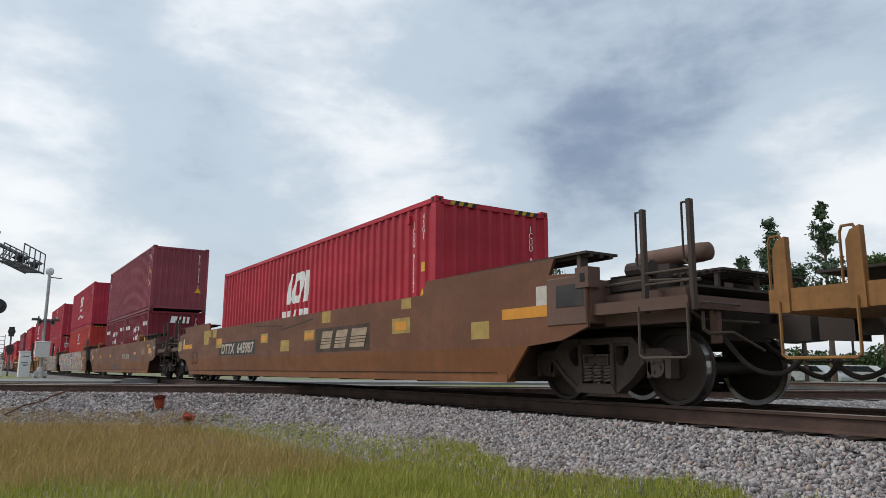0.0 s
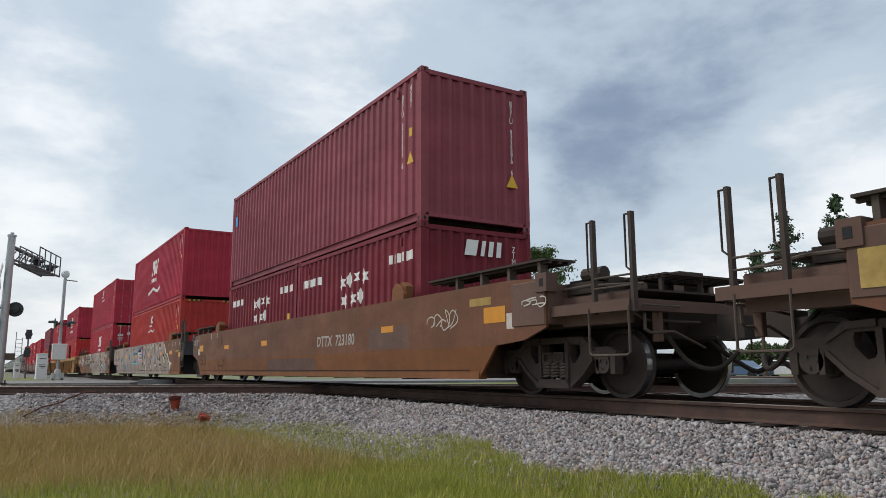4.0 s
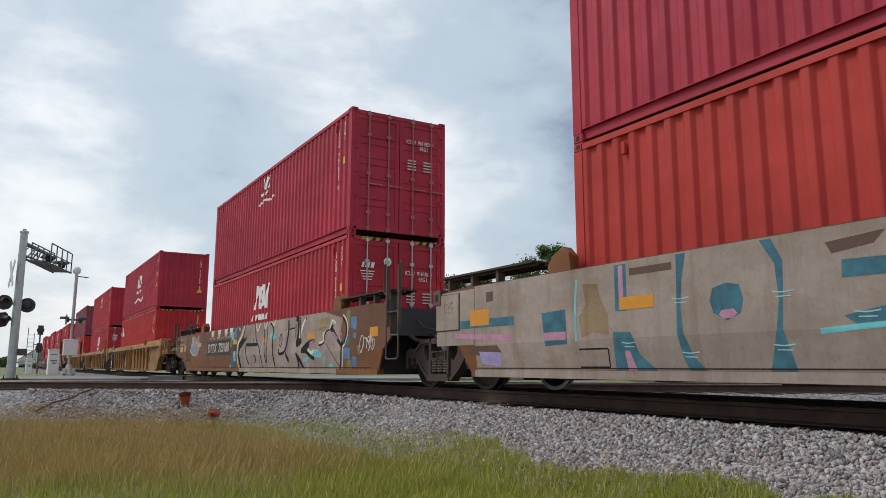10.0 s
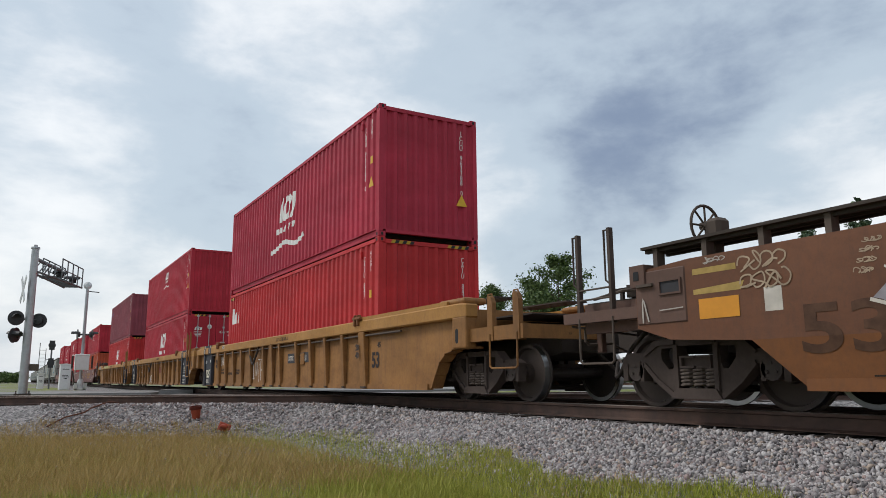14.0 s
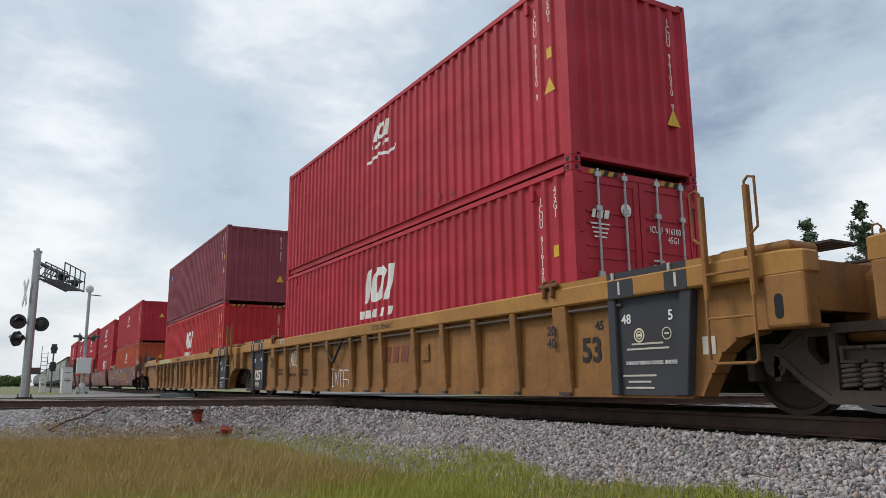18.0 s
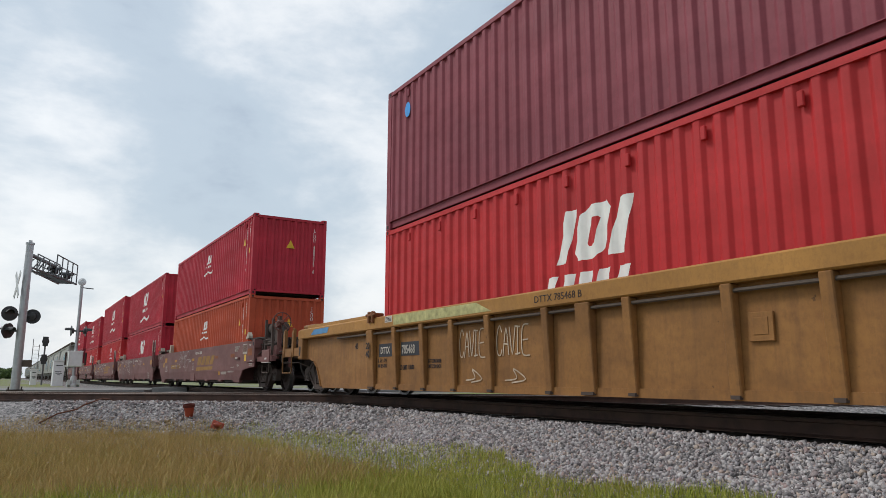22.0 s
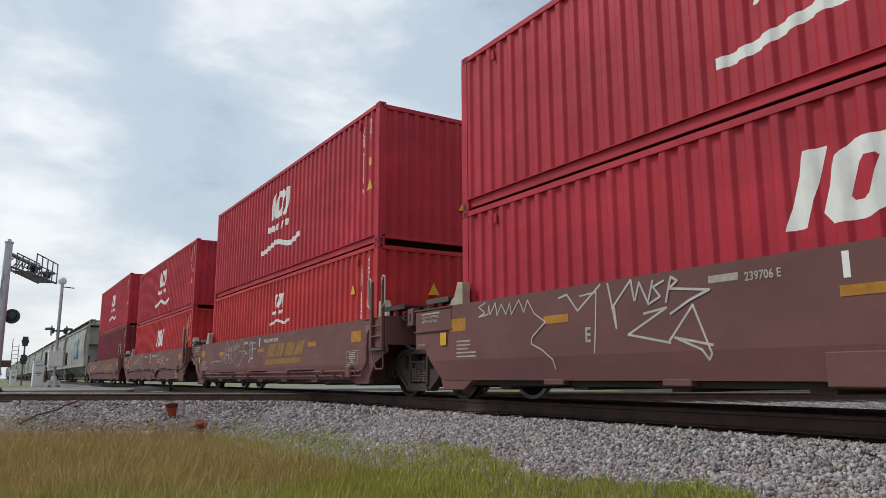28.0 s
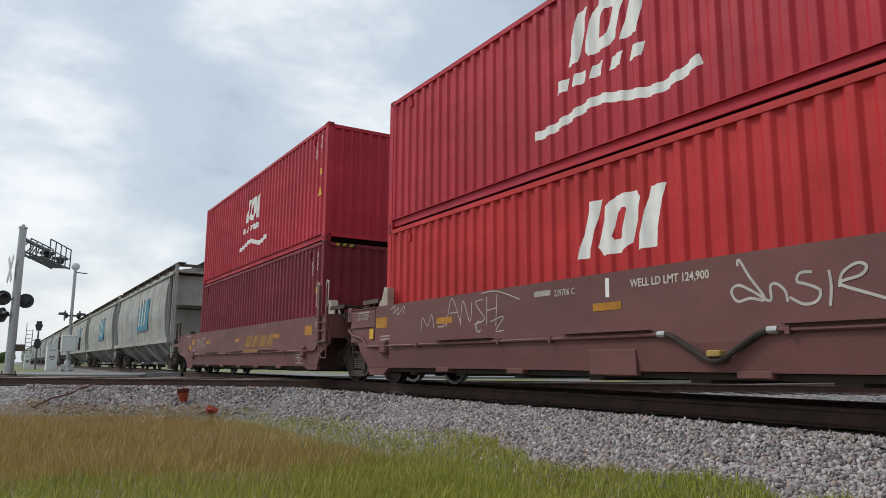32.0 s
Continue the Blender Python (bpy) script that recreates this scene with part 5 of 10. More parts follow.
for i, (place, word) in enumerate(zip((-162.75, -178.44, -193.6, -208.65, -224.0), five)):
    cars_five.append(plate_car("well_car", f"mineral brown {word} unit of a five-part well car", place, 7.45 if i else 8.08, (7.25, 6.66, 6.75, 6.75, 8.0)[i], M_OXIDE, M_OXIDE, top=1.42, crease=0.60, low=0.31, seam=False,
                               trucks=(7.55, -7.75) if i == 0 else (-7.37,), end_front="coupled" if i == 0 else "joint", end_rear="coupled" if i == 4 else "joint", nf=0.75 if i else 1.62, nr=1.6 if i == 4 else 0.75))

c1 = container("container", L40, HC, M_RED, "crimson forty foot container with a white company mark", -16.0, FLOOR)
c2a = container("container", L20, ST, M_MAROON, "maroon twenty foot container with white stars", -39.64 + 3.067, FLOOR, hazard=False)
c2b = container("container", L20, ST, M_MAROON, "maroon twenty foot container with white stars at the rear", -39.64 - 3.067, FLOOR, hazard=False)
c2t = container("container", L40, HC, M_DKMAROON, "dark maroon high container stacked on two small ones", -39.64, FLOOR + ST, hazard=False)
c3 = container("container", L40, HC, M_ORANGE, "orange-red forty foot container with a white mark", -58.98, FLOOR)
c3t = container("container", L40, HC, M_RED2, "faded crimson container with a large white mark, stacked", -58.98, FLOOR + HC, hazard=False)
c4 = container("container", L40, HC, M_RED, "crimson container with its doors to the front", -78.5, FLOOR, doors=True)
c4t = container("container", L40, HC, M_RED2, "dusty crimson container with its doors to the front, stacked", -78.5, FLOOR + HC, doors=True, hazard=False, bars=plain("dusty_pink_bar_paint", (0.36, 0.13, 0.13), 0.6))
c5 = container("container", L40, HC, M_SCARLET, "scarlet forty foot container with a white mark at the rear", -102.25, FLOOR)
c5t = container("container", L40, HC, M_RED2, "faded crimson container with a wavy white mark, stacked", -102.25, FLOOR + HC, hazard=False)
c6 = container("container", L40, HC, M_RED, "crimson container with its doors to the front and white mark", -121.74, FLOOR, doors=True)
c6t = container("container", L40, HC, M_RED, "crimson high container with dented lower edge, stacked", -121.74, FLOOR + HC, hazard=False)
c7 = container("container", L40, HC, M_SCARLET, "bright red forty foot container with a white mark", -141.04, FLOOR, vents=(-5.1, -3.97, -2.85, -1.73, -0.60, 0.53, 1.66, 2.79, 3.92, 5.05))
c7t = container("container", L40, HC, M_DKMAROON, "dark maroon high container, stacked", -141.04, FLOOR + HC, hazard=False)
c8 = container("container", L40, ST, M_RUSTORANGE, "orange container with a small white mark", -162.75, FLOOR, hazard=False)
c8t = container("container", L40, ST, M_RED, "crimson container with a white mark, stacked on the orange one", -162.75, FLOOR + ST, hazard=False)
c9 = container("container", L40, ST, M_RED, "crimson container with large white mark", -178.15, FLOOR, hazard=False)
c9t = container("container", L40, ST, M_RED, "crimson container with a white wavy mark, stacked", -178.15, FLOOR + ST, hazard=False)
c10 = container("container", L40, ST, M_SCARLET, "scarlet container with a small white mark", -193.33, FLOOR, hazard=False)
c10t = container("container", L40, HC, M_RED, "crimson high container with a white mark, stacked", -193.33, FLOOR + ST, hazard=False)
c11 = container("container", L40, ST, M_SCARLET, "scarlet container with bold white mark", -208.5, FLOOR, hazard=False)
c11t = container("container", L40, ST, M_RED, "crimson container with a white wavy mark, stacked", -208.5, FLOOR + ST, hazard=False)
c12 = container("container", L40, HC, M_MAROON, "maroon container on the last well car unit", -224.0, FLOOR)
c12t = container("container", L40, HC, M_RED, "crimson container with a white mark on the maroon one", -224.0, FLOOR + HC, hazard=False)

# ---- covered hoppers behind the containers ----
def arc_side(n=7):
    """Half section of the bulging hopper body in y, z, from the sill to the roof edge."""
    return [(1.48 + 0.12 * math.sin(math.pi * i / (n - 1)), 1.36 + (4.15 - 1.36) * i / (n - 1)) for i in range(n)]


def hopper(at):
    root = tagged(new("covered_hopper"), "pale grey covered hopper car with a blurred teal mark", "hopper car", "hopper cars of the train")
    CARS.append((root, at))
    hl = 8.6
    half = arc_side()
    roof = [(1.38, 4.30), (0.9, 4.50), (0.35, 4.58)]
    sec = [(-y, z) for y, z in half] + [(-y, z) for y, z in roof] + [(y, z) for y, z in reversed(roof)] + [(y, z) for y, z in reversed(half)]
    hb = hl - 1.05
    bm = fresh()
    yz_prism(bm, sec, -hb, hb)
    body = part("body", bm, M_HOPPER, root, "bulging pale grey body", smooth=False)
    for k in range(-3, 4):
        for sy in (-1, 1):
            bm = fresh()
            for (ya, za), (yb, zb) in zip(half, half[1:]):
                q = [(sy * ya, za), (sy * (ya + 0.008), za), (sy * (yb + 0.008), zb), (sy * yb, zb)]
                yz_prism(bm, q[::-sy], k * 2.06 - 0.035, k * 2.06 + 0.035)
            part("seam_strip", bm, M_HOPPER, body)
    for s in (-1, 1):
        bm = fresh()
        xz_prism(bm, [(-hl, 1.22), (hl, 1.22), (hl, 1.40), (-hl, 1.40)], *sorted((s * 1.62, s * 1.44)))
        part("side_sill", bm, M_HOPPER, root)
        bm = fresh()
        xz_prism(bm, [(-hl - 0.1, 4.10), (hl + 0.1, 4.10), (hl + 0.1, 4.22), (-hl - 0.1, 4.22)], *sorted((s * 1.56, s * 1.40)))
        part("roof_rail", bm, M_HOPPER, root)
        bm = fresh()
        box(bm, *sorted((s * (hb + 0.002), s * (hl - 0.35))), -1.36, 1.36, 2.85, 4.12)
        part("end_sheet", bm, M_HOPPER, root, "pale upper end sheet")
        bm = fresh()
        box(bm, *sorted((s * (hb - 0.05), s * hl)), -1.46, 1.46, 4.22, 4.30)
        part("end_roof", bm, M_HOPPER, root)
        for sy in (-1, 1):
            for xo in (0.06, hl - hb - 0.08):
                bm = fresh()
                box(bm, *sorted((s * (hl - xo - 0.05), s * (hl - xo + 0.05))), *sorted((sy * 1.40, sy * 1.50)), 1.40, 4.22)
                part("end_post", bm, M_HOPPER, root)
    for k in range(4):
        xc = -5.55 + 3.7 * k
        bm = fresh()
        top = [(xc - 1.75, -1.40), (xc + 1.75, -1.40), (xc + 1.75, 1.40), (xc - 1.75, 1.40)]
        bot = [(xc - 0.42, -0.55), (xc + 0.42, -0.55), (xc + 0.42, 0.55), (xc - 0.42, 0.55)]
        a = [bm.verts.new((x, y, 1.26)) for x, y in top]
        b = [bm.verts.new((x, y, 0.42)) for x, y in bot]
        for i in range(4):
            bm.faces.new((a[i], a[(i + 1) % 4], b[(i + 1) % 4], b[i]))
        bm.faces.new(a)
        bm.faces.new(b[::-1])
        box(bm, xc - 0.5, xc + 0.5, -0.9, 0.9, 0.30, 0.43)
        part("outlet_bay", bm, M_HOPPER, root, "sloping outlet bay")
        for sy in (-1, 1):
            for dx in (-0.9, 0.9):
                bm = fresh()
                prism(bm, [(1.24, sy * 1.52), (1.24, sy * 0.9), (0.62, sy * 0.9)], lambda u, v, n: (xc + dx + (-0.03, 0.03)[n], v, u))
                part("gusset", bm, M_HOPPER, root)
    bm = fresh()
    box(bm, -hl, hl, -0.30, 0.30, 4.72, 4.75)
    for s in (-1, 1):
        box(bm, -hl, hl, *sorted((s * 1.02, s * 1.36)), 4.62, 4.66)
        box(bm, -hl, hl, *sorted((s * 1.32, s * 1.36)), 4.40, 4.44)
    for i in range(9):
        x = -hl + 0.3 + i * (2 * hl - 0.6) / 8
        box(bm, x - 0.03, x + 0.03, -1.36, 1.36, 4.50, 4.62)
        for s in (-1, 1):
            box(bm, x - 0.03, x + 0.03, *sorted((s * 1.30, s * 1.36)), 4.28, 4.50)
    part("roof_walk", bm, M_GRIME_LIGHT, root, "grating walkway along the roof")
    for s in (-1, 1):
        bm = fresh()
        box(bm, *sorted((s * hl, s * (hl + 0.42))), -0.36, 0.36, 0.66, 1.10)
        box(bm, *sorted((s * (hl - 0.2), s * (hl + 0.40))), -1.5, 1.5, 1.10, 1.22)
        part("end_sill", bm, M_GRIME_LIGHT, root)
        for sy in (-1, 1):
            ladder(root, s * hl + (0.10 if s > 0 else -0.48), sy * 1.44, 0.6, 4.5, 0.38, M_HOPPER, 9)
        # the dark colour of this sheet carries the shade inside the open end
        bm = fresh()
        prism(bm, [(s * (hl - 2.1), 1.24), (s * (hl - 1.06), 2.80), (s * (hl - 1.04), 2.72), (s * (hl - 2.0), 1.20)][::s], lambda u, v, k: (u, (1.35, -1.35)[k], v))
        part("slope_sheet", bm, M_UNDER, root, "slope sheet at the end with its shade put into a dark colour")
        coupler(root, s * (hl + 0.05), s, M_GRIME)
        truck(root, s * 6.9)
    for y in (-1.606,):
        bm = fresh()
        xz_prism(bm, [(0.2, 1.95), (3.3, 1.95), (3.5, 3.5), (0.3, 3.2)], y - 0.004, y)
        part("teal_mark", bm, M_TEAL, root, "blurred teal mark")
        bm = fresh()
        for i in range(3):
            xz_prism(bm, [(0.5 + i * 0.8, 2.2), (0.75 + i * 0.8, 2.2), (1.05 + i * 0.8, 3.55), (0.8 + i * 0.8, 3.55)], y - 0.008, y)
        part("pale_stroke", bm, M_DULLWHITE, root)
    return root


for k in range(17):
    hopper(-242.9 - 18.2 * k)


# ---- ballast stones and grass ----
def stone_material():
    mat, nt, b = material("granite_stones")
    g = nt.nodes.new("ShaderNodeNewGeometry")
    # stone tones; the near-black first stop also imitates shaded gaps between stones
    col = ramp_node(nt, g.outputs["Random Per Island"], [(0.0, (0.024, 0.020, 0.022)), (0.18, (0.14, 0.121, 0.122)), (0.32, (0.25, 0.185, 0.180)), (0.45, (0.28, 0.262, 0.270)), (0.62, (0.385, 0.345, 0.335)), (0.84, (0.545, 0.51, 0.50)), (0.92, (0.38, 0.275, 0.20)), (0.97, (0.33, 0.21, 0.19))])
    n = noise_node(nt, scaled(nt, 45, 45, 45), 1.0, 5.0, 0.7)
    col = mix_node(nt, 0.35, col, ramp_node(nt, n, [(0.3, (0.05, 0.045, 0.046)), (0.7, (0.50, 0.47, 0.46))]))
    link(nt, col, b.inputs["Base Color"])
    b.inputs["Roughness"].default_value = 0.85
    return mat


def ico():
    p = (1 + 5 ** 0.5) / 2
    v = np.array([(-1, p, 0), (1, p, 0), (-1, -p, 0), (1, -p, 0), (0, -1, p), (0, 1, p), (0, -1, -p), (0, 1, -p), (p, 0, -1), (p, 0, 1), (-p, 0, -1), (-p, 0, 1)], float)
    f = np.array([(0, 11, 5), (0, 5, 1), (0, 1, 7), (0, 7, 10), (0, 10, 11), (1, 5, 9), (5, 11, 4), (11, 10, 2), (10, 7, 6), (7, 1, 8), (3, 9, 4), (3, 4, 2), (3, 2, 6), (3, 6, 8), (3, 8, 9), (4, 9, 5), (2, 4, 11), (6, 2, 10), (8, 6, 7), (9, 8, 1)])
    return v / np.linalg.norm(v[0]), f


def near_rail(x, y):
    rel = Vector((x, y, 0)) - CROSS_AT
    d2 = abs(rel.x * CROSS_DIR.y - rel.y * CROSS_DIR.x)
    return abs(abs(y - TRACK) - 0.7535) < 0.10 or abs(d2 - 0.7535) < 0.10


def edge_noise(x, y):
    return noise.noise((x * 0.5, y * 0.5, 3)) * 0.16 + noise.noise((x * 2.3, y * 2.3, 8)) * 0.08


def ballast_stones():
    rng = np.random.default_rng(4)
    v0, f0 = ico()
    spots = []
    for zone, n, size in (((-11, 1.5, 3.5, 6.6), 80000, 0.0178), ((-25, -11, 0.5, 6.6), 34000, 0.024), ((-10, 1.5, 6.7, 8.2), 5000, 0.028), ((-13, 6, 8.2, 12.0), 5000, 0.032)):
        xs = rng.uniform(zone[0], zone[1], n)
        ys = rng.uniform(zone[2], zone[3], n)
        for x, y in zip(xs, ys):
            z = bed(x, y)
            if z + edge_noise(x, y) < -0.71 or near_rail(x, y):
                continue
            on_tie = abs(y - TRACK) < 1.35
            if abs(y - TRACK) < 1.30 and abs((x + 30 + 0.26) % 0.52 - 0.26) < 0.125 and rng.random() < 0.85:
                continue
            spots.append((x, y, z - (0.03 if on_tie or y > 8.2 else 0.0), size))
    s = np.array(spots)
    n = len(s)
    size = s[:, 3] * np.minimum(rng.lognormal(0, 0.32, n), 1.55)
    shape = rng.uniform(0.55, 1.45, (n, 1, 3)) * np.array([1, 1, 0.75])
    jit = rng.choice([0.55, 0.8, 1.05, 1.35], (n, 12, 1)) * rng.uniform(0.9, 1.1, (n, 12, 1))
    v = v0[None] * jit * shape
    q = rng.normal(size=(n, 4))
    q /= np.linalg.norm(q, axis=1)[:, None]
    w, x, y, z = q.T
    R = np.stack([1 - 2 * (y * y + z * z), 2 * (x * y - z * w), 2 * (x * z + y * w), 2 * (x * y + z * w), 1 - 2 * (x * x + z * z), 2 * (y * z - x * w), 2 * (x * z - y * w), 2 * (y * z + x * w), 1 - 2 * (x * x + y * y)], 1).reshape(n, 3, 3)
    v = np.einsum("nij,nkj->nki", R, v) * size[:, None, None]
    v += s[:, None, :3] + np.stack([np.zeros(n), np.zeros(n), rng.uniform(-0.3, 0.6, n) * size], 1)[:, None, :]
    f = (f0[None] + 12 * np.arange(n)[:, None, None]).reshape(-1, 3)
    tagged(new("ballast_stones", array_mesh("ballast_stones", v.reshape(-1, 3), f, stone_material())), "loose grey crushed granite ballast beside the rails", "ballast", kind="stuff")


ballast_stones()


def blade_material(name, stops):
    mat, nt, b = material(name)
    g = nt.nodes.new("ShaderNodeNewGeometry")
    col = ramp_node(nt, g.outputs["Random Per Island"], stops)
    big = noise_node(nt, scaled(nt, 0.9, 0.9, 0.9), 1.0, 4.0)
    col = mix_node(nt, ramp_node(nt, big, [(0.35, (0, 0, 0)), (0.7, (0.5, 0.5, 0.5))]), col, tuple(stops[-1][1]))
    link(nt, col, b.inputs["Base Color"])
    b.inputs["Roughness"].default_value = 0.7
    b.inputs["Transmission Weight"].default_value = 0.0
    return mat


def blades(name, label, mat, n, rmin, rmax, az0, az1, hmin, hmax, width, seed, keep, bend=0.55):
    rng = np.random.default_rng(seed)
    r = rmin + (rmax - rmin) * rng.random(n) ** 1.15
    az = np.radians(rng.uniform(az0, az1, n))
    xs, ys = -np.sin(az) * r, np.cos(az) * r
    ok = np.zeros(n, bool)
    zs = np.zeros(n)
    for i in range(n):
        z = bed(xs[i], ys[i])
        zs[i] = z
        ok[i] = keep(xs[i], ys[i], z, rng.random())
    xs, ys, zs, r = xs[ok], ys[ok], zs[ok], r[ok]
    n = len(xs)
    hh = rng.uniform(hmin, hmax, n) * rng.lognormal(0, 0.2, n)
    a = rng.uniform(0, 2 * np.pi, n)
    lean = rng.uniform(0.05, bend, n) * hh
    la = rng.uniform(0, 2 * np.pi, n)
    w = width * rng.uniform(0.7, 1.4, n)
    cx, sx = np.cos(a) * w / 2, np.sin(a) * w / 2
    base = np.stack([xs, ys, zs - 0.02], 1)
    v = np.zeros((n, 5, 3))
    for j, (t, ww) in enumerate(((0, 1), (0, -1), (0.55, 0.85), (0.55, -0.85), (1.0, 0))):
        v[:, j, 0] = base[:, 0] + cx * ww + np.cos(la) * lean * t * t
        v[:, j, 1] = base[:, 1] + sx * ww + np.sin(la) * lean * t * t
        v[:, j, 2] = base[:, 2] + hh * t
    f0 = np.array([(0, 1, 3), (0, 3, 2), (2, 3, 4)])
    f = (f0[None] + 5 * np.arange(n)[:, None, None]).reshape(-1, 3)
    return tagged(new(name, array_mesh(name, v.reshape(-1, 3), f, mat)), label, "grass", kind="stuff")


M_GREEN = blade_material("green_grass", [(0.0, (0.14, 0.185, 0.016)), (0.5, (0.285, 0.33, 0.030)), (0.85, (0.43, 0.42, 0.065)), (1.0, (0.44, 0.38, 0.09))])
M_TAN = blade_material("dry_grass", [(0.0, (0.19, 0.165, 0.035)), (0.3, (0.29, 0.185, 0.052)), (0.6, (0.42, 0.275, 0.082)), (1.0, (0.50, 0.35, 0.125))])


def is_green(x, y, z, u):
    return z + edge_noise(x, y) < -0.60


def dryness(x, y):
    r = math.hypot(x, y)
    return min(1, max(0, (r - 7.5) / 1.6)) * min(1, max(0, (4.2 - y) / 1.2)) + 0.22 * noise.noise((x * 0.7, y * 0.7, 1))


blades("grass", "short green grass along the foot of the ballast", M_GREEN, 180000, 5.0, 17, 22, 93, 0.05, 0.14, 0.0055, 11, lambda x, y, z, u: is_green(x, y, z, u) and u > dryness(x, y) * 0.90)
blades("grass", "bright green grass against the stones", M_GREEN, 120000, 4.6, 9.0, 20, 70, 0.05, 0.14, 0.0055, 14, lambda x, y, z, u: z + edge_noise(x, y) < -0.60 and u > dryness(x, y))
blades("dry_grass", "tall tan seeding grass beside the tracks", M_TAN, 250000, 6.5, 19, 38, 93, 0.07, 0.21, 0.0036, 12, lambda x, y, z, u: z + edge_noise(x, y) < -0.56 and u < dryness(x, y) + 0.04, 1.1)


blades("grass", "short grass around the viewpoint", M_GREEN, 90000, 0.5, 14, -180, 180, 0.04, 0.11, 0.006, 15, lambda x, y, z, u: is_green(x, y, z, u))


# ---- small things at the track corner ----
M_CONE = plain("orange_plastic", (0.33, 0.055, 0.024), 0.5, 0.0, 0.15)
M_PIPE = plain("terracotta_pipe", (0.30, 0.060, 0.03), 0.7, 0.0, 0.2)


def drop(x, y):
    return bed(x, y)


pipe_bm = fresh()
lathe(pipe_bm, [(0.060, 0.0), (0.075, 0.01), (0.108, 0.20), (0.128, 0.21), (0.128, 0.27), (0.112, 0.27), (0.100, 0.20), (0.060, 0.02)], 20, "z")
for f in pipe_bm.faces:
    if f.calc_center_median().z > 0.205:
        f.material_index = 1
can = part("flower_pot", pipe_bm, (M_PIPE, plain("dark_terracotta_rim", (0.10, 0.022, 0.014), 0.75)), None)
can.matrix_world = pose(-16.3, 3.36, drop(-16.3, 3.36) - 0.01, 6, 5, 0)
tagged(can, "small terracotta pot with a dark rim on the ballast", "pot")
cone = tagged(new("traffic_cone"), "crushed orange traffic cone lying on the ballast", "traffic cone")
bm = fresh()
rod(bm, (0, 0, 0.02), (0, 0, 0.42), 0.12, 14, 0, 0.03)
part("cone_body", bm, M_CONE, cone)
bm = fresh()
box(bm, -0.17, 0.17, -0.17, 0.17, 0, 0.03)
bevelled(part("cone_base", bm, M_CONE, cone), 0.02)
cone.matrix_world = pose(-15.30, 3.72, drop(-15.30, 3.72) + 0.07, 82, 20, 60) @ Matrix.Diagonal((0.72, 0.5, 0.8, 1))
bm = fresh()
wire = [(-18.9, 2.1), (-18.5, 1.85), (-18.2, 1.61), (-18.05, 1.45), (-17.96, 1.32), (-17.84, 0.94), (-17.6, 0.6)]
pipe(bm, [(x, y, drop(x, y) + 0.05 + 0.03 * (i % 2)) for i, (x, y) in enumerate(wire)], 0.016, 6)
tagged(part("cable", bm, plain("rusty_cable", (0.12, 0.05, 0.03), 0.8), None), "rusty brown cable lying across the ballast", "cable")


# ---- road crossing with its signals ----
ROAD_DIR = Vector((0.32, 0.95, 0)).normalized()


def road_strip():
    bm = fresh()
    n = Vector((ROAD_DIR.y, -ROAD_DIR.x, 0))
    c = Vector((-38.5, 2.0, 0))
    def slab(a, b, z):
        q = [c + ROAD_DIR * a - n * 4.2, c + ROAD_DIR * a + n * 4.2, c + ROAD_DIR * b + n * 4.2, c + ROAD_DIR * b - n * 4.2]
        lo = [bm.verts.new((p.x, p.y, z - 0.3)) for p in q]
        hi = [bm.verts.new((p.x, p.y, z)) for p in q]
        bm.faces.new(hi)
        bm.faces.new(lo[::-1])
        for i in range(4):
            bm.faces.new((lo[i], lo[(i + 1) % 4], hi[(i + 1) % 4], hi[i]))
    slab(-60, 4.5, -0.14)
    slab(4.8, 6.2, -0.03)
    slab(6.5, 80, -0.14)
    tagged(part("road", bm, M_ASPHALT), "worn grey asphalt road crossing the railway", "road", kind="structure")


road_strip()



def flasher(parent, p, facing):
    """Round crossing light: target disc, hood and lens; facing in degrees."""
    bm = fresh()
    lathe(bm, [(0.05, -0.16), (0.15, -0.14), (0.17, -0.02), (0.30, -0.02), (0.30, 0.0), (0.16, 0.01), (0.02, 0.01)], 22, "x")
    ob = part("flashing_light", bm, M_SIGBLACK, parent, "black round crossing light with a disc backing")
    ob.matrix_basis = pose(*p, 0, 0, facing)
    bm = fresh()
    rows = [[bm.verts.new((x, math.cos(a) * r, math.sin(a) * r)) for x, r in ((0.0, 0.17), (0.30, 0.15), (0.30, 0.159), (0.0, 0.18))] for a in np.linspace(math.pi / 16, math.pi * 15 / 16, 8)]
    for p, q in zip(rows, rows[1:]):
        for k in range(4):
            bm.faces.new((p[k], p[(k + 1) % 4], q[(k + 1) % 4], q[k]))
    bm.faces.new(rows[0][::-1])
    bm.faces.new(rows[-1])
    part("hood", bm, M_SIGBLACK, ob)
    return ob


